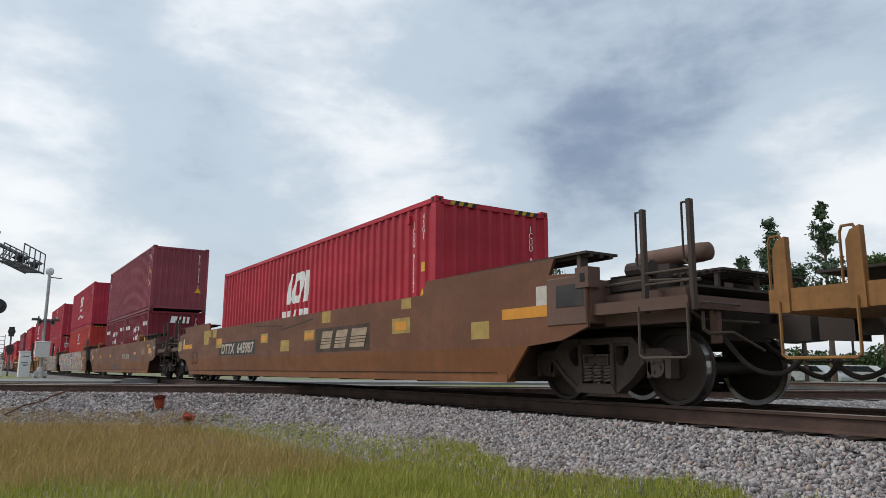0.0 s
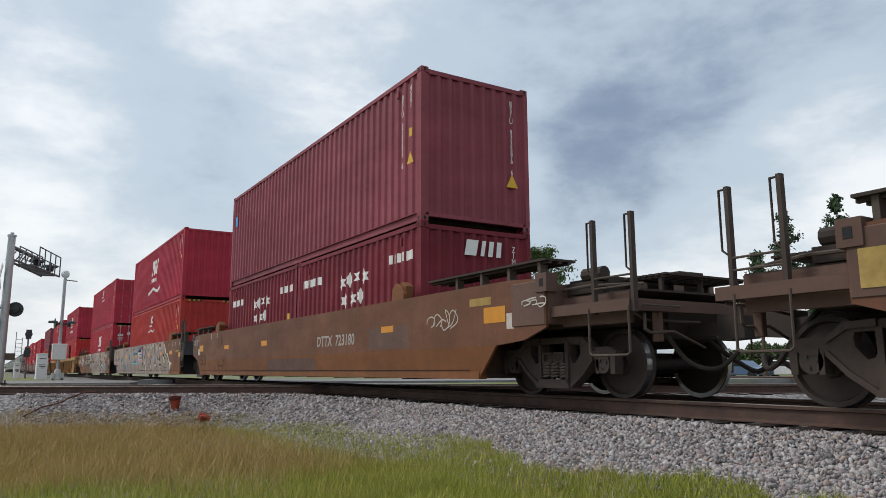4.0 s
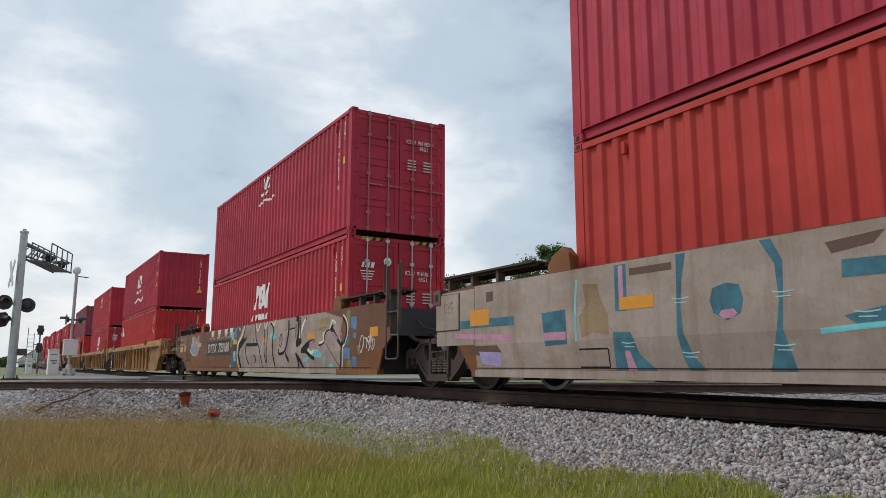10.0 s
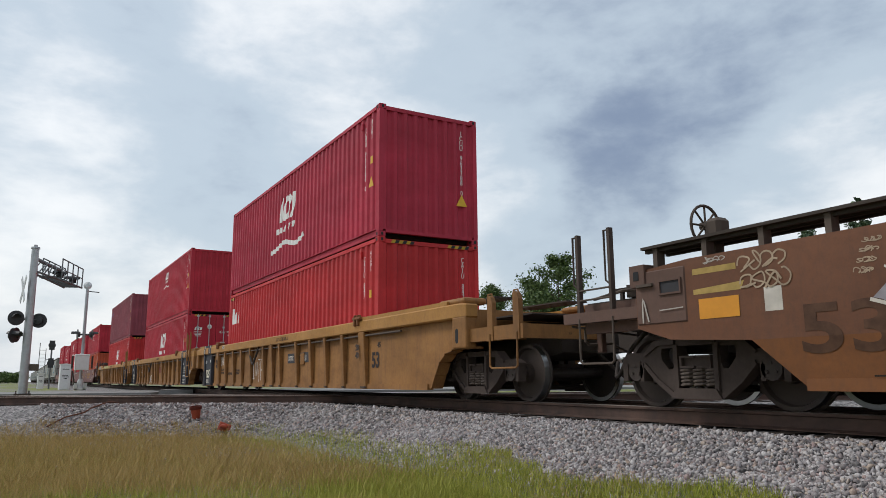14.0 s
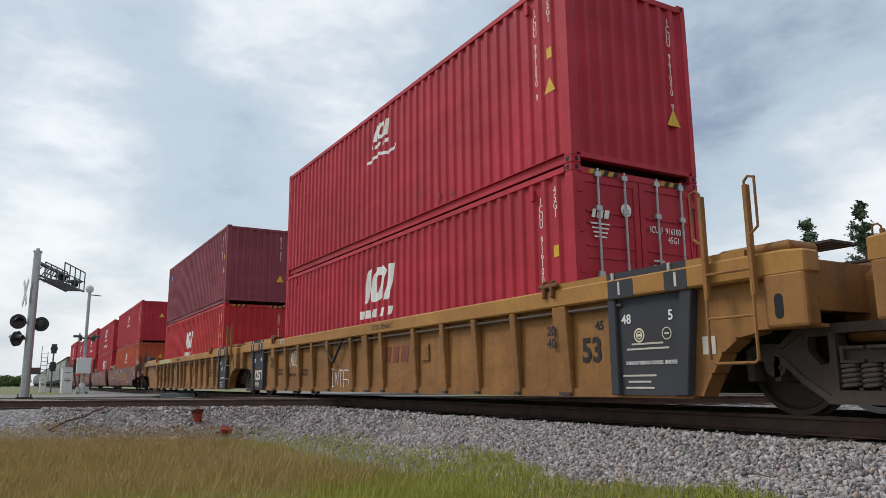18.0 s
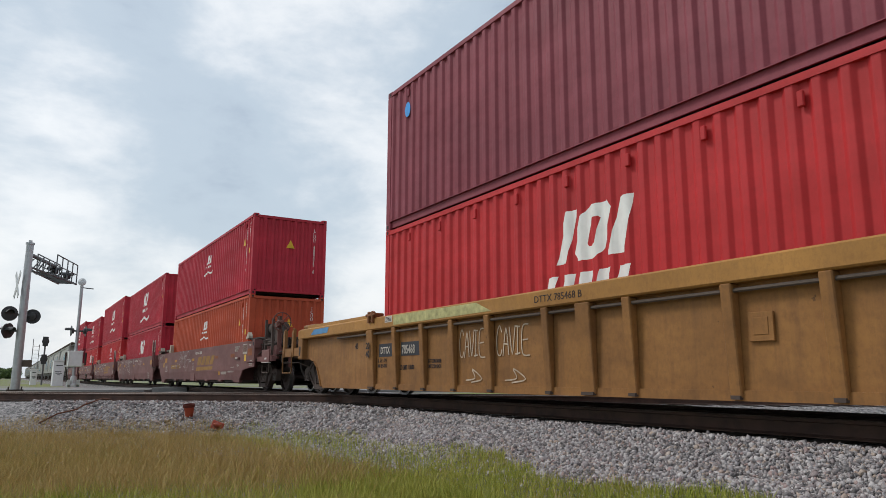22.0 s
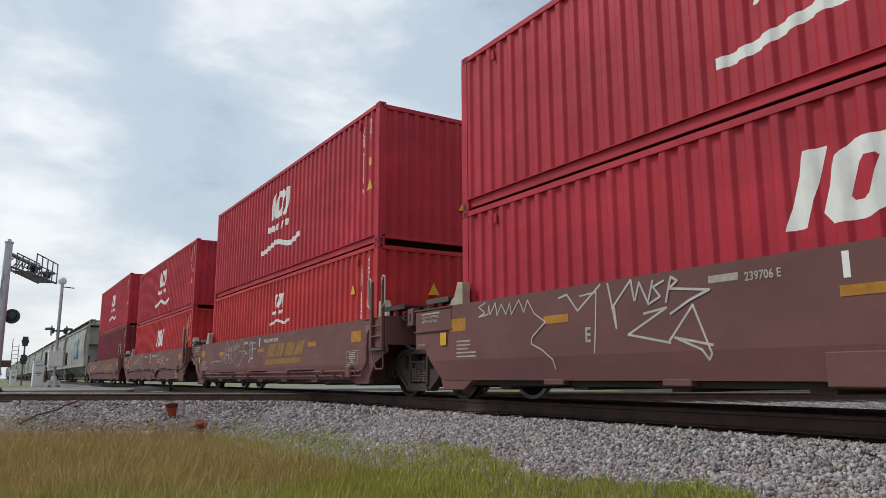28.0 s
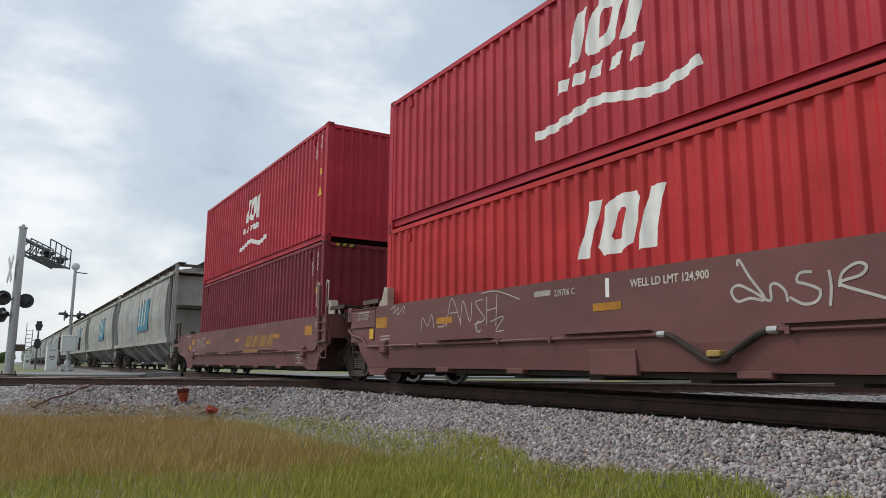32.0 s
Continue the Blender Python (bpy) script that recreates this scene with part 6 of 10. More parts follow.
def cantilever():
    root = tagged(new("cantilever_signal"), "galvanised cantilever crossing signal with black flashing lights", "railroad crossing signal")
    root.matrix_world = pose(-34.0, 0.20, -0.16, 0, 0, 0)
    bm = fresh()
    rod(bm, (0, 0, 0), (0, 0, 5.95), 0.175, 20, 0, 0.14)
    rod(bm, (0, 0, 5.95), (0, 0, 6.02), 0.17, 16)
    rod(bm, (0, 0, 6.02), (0, 0, 6.12), 0.07, 10)
    part("mast", bm, M_GALV, root, "tapered galvanised mast", smooth=False)
    bm = fresh()
    box(bm, -0.30, 0.30, -0.30, 0.30, -0.05, 0.05)
    for sx in (-1, 1):
        for sy in (-1, 1):
            rod(bm, (sx * 0.23, sy * 0.23, 0), (sx * 0.23, sy * 0.23, 0.16), 0.025, 6)
    part("base_plate", bm, M_GRIME, root)
    d = Vector((-0.95, 0.32, 0)).normalized()
    n = Vector((-d.y, d.x, 0))
    L = 5.5
    bm = fresh()
    rod(bm, d * 0.1 + Vector((0, 0, 5.55)), d * (L * 0.62) + Vector((0, 0, 5.55)), 0.085, 10)
    for s in (-1, 1):
        o = n * (0.40 * s)
        rod(bm, o * 0.3 + Vector((0, 0, 5.0)), o + d * L + Vector((0, 0, 5.0)), 0.045, 8)
        rod(bm, o + d * (L * 0.42) + Vector((0, 0, 5.92)), o + d * L + Vector((0, 0, 5.92)), 0.03, 6)
        rod(bm, o + d * (L * 0.42) + Vector((0, 0, 5.45)), o + d * L + Vector((0, 0, 5.45)), 0.025, 6)
        for k in range(5):
            p = o + d * (L * (0.42 + 0.145 * k))
            rod(bm, p + Vector((0, 0, 5.0)), p + Vector((0, 0, 5.92)), 0.028, 6)
        for a, b in ((0.06, 0.20), (0.20, 0.32), (0.32, 0.42)):
            rod(bm, o * 0.6 + d * (L * a) + Vector((0, 0, 5.0)), o * 0.4 + d * (L * b) + Vector((0, 0, 5.5)), 0.03, 6)
    for k in range(12):
        p = d * (L * (0.30 + 0.063 * k)) + Vector((0, 0, 5.03))
        rod(bm, p - n * 0.4, p + n * 0.4, 0.03, 6)
    part("arm", bm, M_ARM, root, "latticed walkway arm")
    for k, off in ((0.62, -0.3), (0.97, 0.3)):
        p = d * (L * k)
        for fc in (100, -80):
            flasher(root, (p.x + off * 0.2, p.y, 5.36), fc)
    bm = fresh()
    rod(bm, (0.15, -0.56, 3.05), (-0.18, 0.36, 3.0), 0.04, 8)
    rod(bm, (-0.1, -0.62, 2.38), (-0.1, 0.0, 2.38), 0.04, 8)
    part("light_bracket", bm, M_SIGBLACK, root)
    flasher(root, (-0.25, 0.36, 3.0), 170)
    flasher(root, (0.22, -0.46, 3.05), 10)
    flasher(root, (0.05, -0.50, 2.36), 60)
    flasher(root, (-0.28, -0.42, 2.40), 240)
    bm = fresh()
    for a in (0.62, -0.62):
        c, s2 = math.cos(a), math.sin(a)
        prism(bm, [(-0.11, -0.62), (0.11, -0.62), (0.11, 0.62), (-0.11, 0.62)], lambda u, v, k: (0.02 * k + 0.2 * (0.02 if a > 0 else -0.02), u * c - v * s2, u * s2 + v * c))
    cb = part("crossbuck", bm, M_ALU, root, "white crossbuck sign seen nearly edge-on")
    cb.matrix_basis = pose(0.0, -0.30, 4.25, 0, 0, 282)
    bm = fresh()
    box(bm, -0.08, 0.08, 0.16, 0.50, 0.95, 1.22)
    part("junction_box", bm, M_GRIME_LIGHT, root)


def gate_mast():
    root = tagged(new("crossing_gate"), "galvanised crossing mast with a bell and a grey gate motor box", "railroad crossing signal")
    root.matrix_world = pose(-45.9, 3.05, -0.15)
    bm = fresh()
    rod(bm, (0, 0, 0.2), (0, 0, 5.7), 0.085, 14)
    part("mast", bm, M_GALV, root)
    bm = fresh()
    lathe(bm, [(0.05, -0.18), (0.17, -0.15), (0.22, 0.0), (0.22, 0.05), (0.10, 0.10)], 20, "x")
    bell = part("bell", bm, M_ALU, root, "round grey crossing bell")
    bell.matrix_basis = pose(0, 0, 5.92, 0, -10, -20)
    bm = fresh()
    rod(bm, (0, 0, 5.6), (0.1, 0.62, 5.55), 0.03, 6)
    part("bell_arm", bm, M_SIGBLACK, root)
    bm = fresh()
    rod(bm, (0, -0.34, 3.12), (0, 0.5, 3.12), 0.05, 8)
    part("light_bracket", bm, M_SIGBLACK, root)
    flasher(root, (0.0, 0.42, 3.12), 96)
    flasher(root, (0.0, -0.34, 3.12), 276)
    bm = fresh()
    box(bm, -0.30, 0.30, -0.36, 0.36, 1.12, 1.95)
    box(bm, -0.33, 0.33, -0.39, 0.39, 1.92, 2.0)
    bevelled(part("gate_motor_box", bm, M_CABINET, root, "grey gate mechanism box"), 0.03)
    bm = fresh()
    rod(bm, (0.2, -0.45, 1.1), (0.15, -0.3, 0.3), 0.04, 8)
    part("conduit", bm, M_GRIME, root)
    for s in (-1, 1):
        bm = fresh()
        rod(bm, (0.38, s * 0.5, 1.2), (0.38, s * 0.5, 1.9), 0.05, 8)
        part("counterweight_arm", bm, M_GRIME, root)
    bm = fresh()
    box(bm, -0.28, 0.28, -0.28, 0.28, 0.0, 0.10)
    lathe(bm, [(0.26, 0.10), (0.20, 0.22), (0.16, 0.50), (0.12, 0.62)], 14, "z")
    for sx in (-1, 1):
        for sy in (-1, 1):
            box(bm, sx * 0.20 - 0.08, sx * 0.20 + 0.08, sy * 0.24 - 0.08, sy * 0.24 + 0.08, 0.02, 0.40)
    part("base", bm, M_ALU, root, "flared cast base")


def cabinet(x, y, w, h, label):
    root = tagged(new("signal_cabinet"), label, "electrical cabinet")
    root.matrix_world = pose(x, y, -0.17, 0, 0, 4)
    bm = fresh()
    box(bm, -w / 2, w / 2, -w / 2, w / 2, 0.0, h - 0.06)
    bevelled(part("body", bm, M_CABINET, root), 0.015)
    bm = fresh()
    yz_prism(bm, [(-w / 2 - 0.04, h - 0.06), (w / 2 + 0.04, h - 0.06), (w / 2 + 0.04, h - 0.01), (0, h + 0.04), (-w / 2 - 0.04, h - 0.01)], -w / 2 - 0.04, w / 2 + 0.04)
    part("roof", bm, M_CABINET, root)
    bm = fresh()
    box(bm, w / 2, w / 2 + 0.012, -w / 2 + 0.04, w / 2 - 0.04, 0.08, h - 0.14)
    part("door", bm, M_CABINET, root)
    for i, (a, b) in enumerate(((-0.3, 0.32), (-0.32, 0.25), (-0.28, 0.30), (-0.15, 0.18))):
        bm = fresh()
        z = h * (0.80 if i == 0 else 0.62 - i * 0.06)
        box(bm, w / 2 + 0.012, w / 2 + 0.016, a * w, b * w, z - 0.02, z + 0.02)
        part("dark_lettering_bar", bm, M_BLACK, root)


def wayside_signal():
    root = tagged(new("wayside_signal"), "slim wayside signal mast with black heads and ladder", "railway signal")
    root.matrix_world = pose(-75, 2.45, -0.3)
    bm = fresh()
    rod(bm, (0, 0, 0), (0, 0, 4.3), 0.07, 10)
    part("mast", bm, M_ARM, root)
    for z in (3.9, 2.3):
        bm = fresh()
        lathe(bm, [(0.1, 0.0), (0.30, 0.02), (0.30, 0.05), (0.1, 0.12)], 18, "x")
        box(bm, -0.12, 0.10, -0.22, 0.22, -0.42, 0.42)
        o = part("signal_head", bm, M_SIGBLACK, root, "black oval signal head")
        o.matrix_basis = pose(0.12, 0.0, z)
    bm = fresh()
    for y in (-0.95, -0.45):
        rod(bm, (0, y, 0), (0, y, 4.1 if y < -0.6 else 3.6), 0.03, 6)
    for i in range(10):
        rod(bm, (0, -0.95, 0.3 + i * 0.35), (0, -0.45, 0.3 + i * 0.35), 0.02, 5)
    rod(bm, (0, -0.45, 2.6), (0, 0, 2.6), 0.03, 6)
    part("ladder", bm, M_ARM, root)


cantilever()
gate_mast()
cabinet(-53, 2.6, 0.62, 1.62, "white trackside electrical cabinet with dark lettering bars")
cabinet(-60, 1.42, 0.40, 1.12, "small white trackside electrical box")
wayside_signal()


# ---- trees ----
def leaf_material(name, lo, hi):
    mat, nt, b = material(name)
    g = nt.nodes.new("ShaderNodeNewGeometry")
    link(nt, ramp_node(nt, g.outputs["Random Per Island"], [(0.0, lo), (1.0, hi)]), b.inputs["Base Color"])
    b.inputs["Roughness"].default_value = 0.75
    return mat


M_LEAF = leaf_material("green_leaves", (0.034, 0.066, 0.016), (0.11, 0.16, 0.038))
M_PINE = leaf_material("dark_needles", (0.030, 0.060, 0.032), (0.100, 0.145, 0.070))
M_BARK = plain("grey_bark", (0.10, 0.075, 0.055), 0.9, 0.0, 0.3)


def leaf_cloud(pts, size, rng):
    n = len(pts)
    a = rng.normal(size=(n, 3))
    a /= np.linalg.norm(a, axis=1)[:, None]
    b = np.cross(a, rng.normal(size=(n, 3)))
    b /= np.linalg.norm(b, axis=1)[:, None]
    s = size * rng.uniform(0.6, 1.5, n)[:, None]
    v = np.stack([pts - a * s, pts + b * s * 0.55, pts + a * s, pts - b * s * 0.55], 1)
    f = (np.array([(0, 1, 2, 3)])[None] + 4 * np.arange(n)[:, None, None]).reshape(-1, 4)
    return v.reshape(-1, 3), f


def tree(x, y, h, spread, seed, label, conifer=False, leaves=9000):
    rng = np.random.default_rng(seed)
    root = tagged(new("tree"), label, "tree", "trees behind the railway")
    root.matrix_world = pose(x, y, -0.5)
    bm = fresh()
    rod(bm, (0, 0, 0), (0.1, 0, h * 0.95), 0.018 * h, 9, 0, 0.02)
    cl = []
    nb = 30 if conifer else 22
    for i in range(nb):
        t = rng.uniform(0.36, 0.97) if conifer else rng.uniform(0.38, 0.95)
        ang = rng.uniform(0, 6.283)
        reach = spread * ((1.02 - t) ** 0.8 * rng.uniform(0.45, 1.1) if conifer else math.sin(math.pi * min(1, (t - 0.18) / 0.86)) * rng.uniform(0.5, 1.05))
        z0, z1 = h * t, h * t + reach * (0.7 if conifer else 0.55)
        p = (math.cos(ang) * reach, math.sin(ang) * reach, z1)
        rod(bm, (0, 0, z0 * 0.97), p, 0.006 * h * (1.1 - t) + 0.02, 5, 0, 0.01)
        for k in range(4):
            q = 0.35 + 0.22 * k
            cl.append((p[0] * q, p[1] * q, z0 + (z1 - z0) * q, 0.28 + 0.10 * reach))
    if conifer:
        cl.append((0.1, 0, h * 0.99, 0.16))
        cl.append((0.1, 0, h * 0.94, 0.24))
    part("trunk", bm, M_BARK, root, "tapered trunk with limbs")
    c = np.array(cl)
    pick = rng.integers(0, len(c), leaves)
    pts = c[pick, :3] + rng.normal(size=(leaves, 3)) * c[pick, 3:4] * np.array([1, 1, 0.75]) * (0.52 if conifer else 0.85)
    v, f = leaf_cloud(pts, 0.11 if conifer else 0.13, rng)
    o = new("crown", array_mesh("crown", v, f, M_PINE if conifer else M_LEAF))
    o.parent = root
    tagged(o, "uneven crown of small leaf clumps")
    return root


def polar(az, d):
    return -math.sin(radians(az)) * d, math.cos(radians(az)) * d


tree(*polar(29.2, 55), 12.6, 2.2, 21, "tall dark conifer with a ragged tip", True, 3800)
tree(*polar(32.6, 56), 11.9, 2.6, 22, "dark conifer with an open ragged crown", True, 3800)
tree(*polar(34.6, 57), 9.3, 2.1, 23, "smaller dark conifer with gaps in its crown", True, 2800)
tree(*polar(30.9, 58), 8.8, 2.0, 24, "low dark conifer between taller ones", True, 2800)
tree(*polar(50.7, 72), 12.8, 3.7, 25, "rounded green broadleaf tree")
tree(*polar(52.4, 76), 10.8, 2.6, 26, "smaller green broadleaf tree")
tree(*polar(56.0, 92), 12.6, 2.8, 27, "far green broadleaf tree with an open crown")
tree(*polar(58.2, 95), 12.8, 2.4, 28, "far slim green broadleaf tree")
tree(*polar(60.3, 100), 12.0, 2.6, 29, "far green tree over the cars")
tree(*polar(26.0, 60), 9.0, 2.6, 30, "green broadleaf tree near the conifers")


def far_woods(name, rows, label, seed):
    rng = np.random.default_rng(seed)
    pts = []
    for x, y, h, w in rows:
        m = 900
        u = rng.normal(size=(m, 3))
        u /= np.linalg.norm(u, axis=1)[:, None]
        pts.append(np.array([x, y, h * 0.5]) + u * np.array([w, w, h * 0.52]) * rng.uniform(0.6, 1.05, (m, 1)))
    v, f = leaf_cloud(np.concatenate(pts), 0.42, rng)
    tagged(new(name, array_mesh(name, v, f, M_LEAF)), label, "woods", kind="stuff")


rw = np.random.default_rng(9)
far_woods("far_woods", [(-330 - rw.uniform(0, 60), -70 + i * 2.6, rw.uniform(2.5, 5), rw.uniform(3, 5)) for i in range(28)], "distant line of dark green trees", 31)
far_woods("far_woods", [(-320 + i * 11, 210 + rw.uniform(-15, 15), rw.uniform(4, 7), rw.uniform(4, 7)) for i in range(44)], "distant woods beyond the fields", 32)


M_HEDGE = leaf_material("hedge_leaves", (0.030, 0.055, 0.016), (0.085, 0.125, 0.035))


def hedge(rows, seed):
    """Dense low shrubs down to the ground."""
    rng = np.random.default_rng(seed)
    pts = []
    for x, y, h, w in rows:
        m = 1500
        u = rng.normal(size=(m, 3))
        u /= np.linalg.norm(u, axis=1)[:, None]
        p = np.array([x, y, -0.5]) + u * np.array([w, 1.6, (h + 0.5) * 0.5]) * rng.uniform(0.3, 1.05, (m, 1)) ** 0.5
        p[:, 2] += (h + 0.5) * 0.45
        pts.append(p)
    v, f = leaf_cloud(np.concatenate(pts), 0.16, rng)
    tagged(new("hedge", array_mesh("hedge", v, f, M_HEDGE)), "dense dark green shrubs added behind the parked cars to darken the gap", "hedge", kind="stuff")


# added row that blocks the bright background seen under and between the cars
hedge([(-70 + i * 1.9, 66 + rw.uniform(-2, 2), rw.uniform(2.0, 3.4), rw.uniform(1.5, 2.2)) for i in range(68)], 33)


# ---- beyond the railway: far track, parked cars, low building ----
far = tagged(new("track_far"), "far railway track behind a grass strip", "railway track", kind="structure")
far.matrix_world = pose(0, 36, -0.05)
for sgn in (-1, 1):
    rail(far, -120, 60, sgn * 0.7535)

bm = fresh()
q = [(-32, 19.5), (40, 19.5), (40, 33), (-32, 33)]
vs = [bm.verts.new((x, y, -0.40)) for x, y in q]
vs2 = [bm.verts.new((x, y, -0.70)) for x, y in q]
bm.faces.new(vs)
bm.faces.new(vs2[::-1])
for i in range(4):
    bm.faces.new((vs2[i], vs2[(i + 1) % 4], vs[(i + 1) % 4], vs[i]))


def verge_material():
    mat, nt, b = material("verge_grass")
    n = noise_node(nt, scaled(nt, 0.5, 1.2, 1), 1.0, 8.0, 0.7)
    link(nt, ramp_node(nt, n, [(0.3, (0.19, 0.26, 0.035)), (0.55, (0.30, 0.36, 0.06)), (0.8, (0.42, 0.40, 0.15))]), b.inputs["Base Color"])
    b.inputs["Roughness"].default_value = 0.95
    return mat


tagged(part("grass_verge", bm, verge_material()), "strip of pale green grass between the tracks", "grass", kind="structure")
M_CARGLASS = plain("dark_car_glass", (0.02, 0.025, 0.03), 0.15)
M_TYRE = plain("black_rubber", (0.02, 0.02, 0.02), 0.85)


def parked_car(x, y, turn, paint, label):
    root = tagged(new("parked_car"), label, "car", "parked cars")
    root.matrix_world = pose(x, y, -0.42, 0, 0, turn)
    bm = fresh()
    xz_prism(bm, [(-2.2, 0.30), (2.2, 0.30), (2.25, 0.62), (2.1, 0.80), (1.2, 0.92), (0.6, 1.40), (-1.2, 1.45), (-1.9, 0.98), (-2.25, 0.90)], -0.85, 0.85)
    bevelled(part("body", bm, paint, root), 0.06, 2)
    bm = fresh()
    xz_prism(bm, [(1.05, 0.95), (0.55, 1.34), (-1.15, 1.38), (-1.65, 1.0)], -0.862, 0.862)
    part("window", bm, M_CARGLASS, root)
    for sx in (-1.35, 1.35):
        for sy in (-0.78, 0.78):
            bm = fresh()
            lathe(bm, [(0.14, -0.1), (0.32, -0.1), (0.33, 0.0), (0.32, 0.1), (0.14, 0.1)], 18)
            wob = part("wheel", bm, M_TYRE, root)
            wob.matrix_basis = pose(sx, sy, 0.33)


parked_car(*polar(36.2, 62), 5, plain("blue_car_paint", (0.10, 0.16, 0.28), 0.3, 0.3), "blue parked car beyond the far track")
parked_car(*polar(33.2, 63), 8, plain("white_car_paint", (0.7, 0.7, 0.7), 0.3, 0.1), "white parked car beyond the far track")
parked_car(*polar(38.6, 66), 0, plain("silver_car_paint", (0.5, 0.52, 0.54), 0.3, 0.5), "silver parked car beside a brown shed")


def shed(x, y):
    root = tagged(new("shed"), "low brown shed with a pale roof beyond the tracks", "building")
    root.matrix_world = pose(x, y, -0.5)
    bm = fresh()
    box(bm, -3, 3, -2, 2, 0, 2.2)
    part("wall", bm, plain("brown_boards", (0.26, 0.13, 0.07), 0.8, 0.0, 0.25), root)
    bm = fresh()
    yz_prism(bm, [(-2.3, 2.2), (2.3, 2.2), (0, 2.9)], -3.3, 3.3)
    part("roof", bm, M_ALU, root)
    bm = fresh()
    box(bm, 0.4, 1.3, -2.02, -2.0, 0.0, 2.0)
    part("door", bm, M_GRIME_LIGHT, root)


shed(*polar(39.6, 72))
parked_car(*polar(30.4, 59), 4, plain("pale_grey_car_paint", (0.60, 0.61, 0.62), 0.3, 0.1), "pale grey parked car in front of the shrubs")
parked_car(*polar(27.4, 60), 10, plain("cream_car_paint", (0.68, 0.66, 0.60), 0.3, 0.1), "cream parked car in front of the shrubs")

# ---- marks on the containers ----
HX = L40 / 2
CY = -1.2085
for c, u, v, size, wavy in (
        (c1, -0.76, 1.56, 0.89, False), (c4, -0.92, 1.66, 0.87, False), (c6, -0.81, 1.63, 0.87, False), (c7, -0.87, 1.51, 0.87, False),
        (c3t, -0.91, 1.62, 0.89, True), (c3, -0.56, 2.20, 0.43, True), (c4t, -0.54, 2.33, 0.43, True), (c5t, -0.77, 1.56, 0.85, True),
        (c6t, -0.38, 2.20, 0.44, True), (c8t, -0.33, 1.76, 0.43, True), (c8, -0.31, 1.81, 0.38, True), (c9t, -0.55, 1.42, 0.87, True)):
    crest(c, u, v, size, CY, wave=wavy)
crest(c9, -0.63, 1.32, 0.90, CY, wave=False, small=False)
crest(c10t, -0.53, 1.63, 0.88, CY)
crest(c10, 0.04, 1.78, 0.44, CY)
crest(c11t, -0.80, 1.42, 0.87, CY)
crest(c11, -0.66, 1.35, 0.89, CY, wave=False, small=False)
crest(c12t, -0.70, 1.50, 0.87, CY)
for o in ([(-5.80, 1.94), (-5.74, 1.86), (-5.50, 1.86), (-5.42, 2.06), (-5.46, 2.30), (-5.54, 2.38), (-5.72, 2.38), (-5.78, 2.30)], [(-5.44, 1.86), (-5.12, 1.86), (-5.12, 2.37), (-5.22, 2.37)], [(-5.02, 1.86), (-4.88, 1.86), (-4.86, 2.36), (-4.98, 2.36)]):
    side_mark("company_mark_block", o, M_WHITE, c5, label="white painted block of the company mark")


def star(cx, cz, r):
    return [(cx + (r if i % 2 == 0 else r * 0.52) * math.sin(math.pi * i / 6), cz + (r if i % 2 == 0 else r * 0.52) * math.cos(math.pi * i / 6)) for i in range(12)]


for c in (c2a, c2b):
    for i, (u, v) in enumerate(((-0.40, 1.83), (-0.02, 1.86), (0.36, 1.89), (0.70, 1.86), (-0.25, 1.44), (0.14, 1.45), (0.52, 1.48))):
        side_mark("white_star", star(u, v, 0.17), M_WHITE, c, L20, "white six-pointed star")
    for i in range(7):
        side_mark("lettering_bar", rect(-2.75 + i * 0.17, -2.63 + i * 0.17, 1.92, 2.10), M_WHITE, c, L20)
    for i in range(6):
        side_mark("lettering_bar", rect(1.80 + i * 0.16, 1.90 + i * 0.16, 1.95, 2.12), M_WHITE, c, L20)
    patch("height_sticker", rect(2.40, 2.56, 1.15, 1.40), M_YELLOW, c, CY)
# front company mark of the small maroon container
fm = fresh()
fx = L20 / 2 + 0.002
for a, b, lean in ((-0.52, -0.14, 0.06), (0.0, 0.12, 0.05), (0.25, 0.40, 0.04), (0.52, 0.67, 0.03)):
    a, b = 0.68 * a + 0.04, 0.68 * b + 0.04
    yz_prism(fm, [(a, 2.05), (b, 2.05), (b + lean, 2.34), (a + lean, 2.34)], fx, fx + 0.004)
part("company_mark", fm, M_WHITE, c2a, "bold white company mark of blocks")
code_marks(c2a, ST, L20 / 2, "ZIMU", "22", side=False, tri=False)
M_BLUESTICK = plain("blue_sticker", (0.03, 0.30, 0.75), 0.5)
patch("blue_sticker", rect(-5.75, -5.55, 1.9, 2.2), M_BLUESTICK, c2t, CY)
patch("blue_sticker", [(-5.24 + 0.11 * math.cos(a), 2.28 + 0.15 * math.sin(a)) for a in np.linspace(0, 6.283, 17)[:-1]], M_BLUESTICK, c7t, CY, "blue oval sticker")
code_marks(c1, HC, HX, "ICUU 915242 5", "45G1")
code_marks(c2t, HC, HX, "BSIU 973596 6", "45G1")
code_marks(c3, HC, HX, "ICUU 963", "45G1", tri=False)
code_marks(c3t, HC, HX, "ICUU 9", "45G1", tri=False)
code_marks(c4, HC, HX, "ICUU 916181 3", "45G1", front=False)
code_marks(c4t, HC, HX, "ICUU 961050 8", "45G1", front=False, tri=False)
for i in range(6):
    x = -6.05 + i * 0.085
    patch("hazard_stripe", [(x, 2.68), (x + 0.085, 2.68), (x + 0.125, 2.76), (x + 0.04, 2.76)], (M_YELLOW, M_BLACK)[i % 2], c5, CY - 0.001)
code_marks(c5, HC, HX, "CAIU 847", "45G1", tri=False)
code_marks(c5t, HC, HX, "ICUU 963788 0", "45G1")
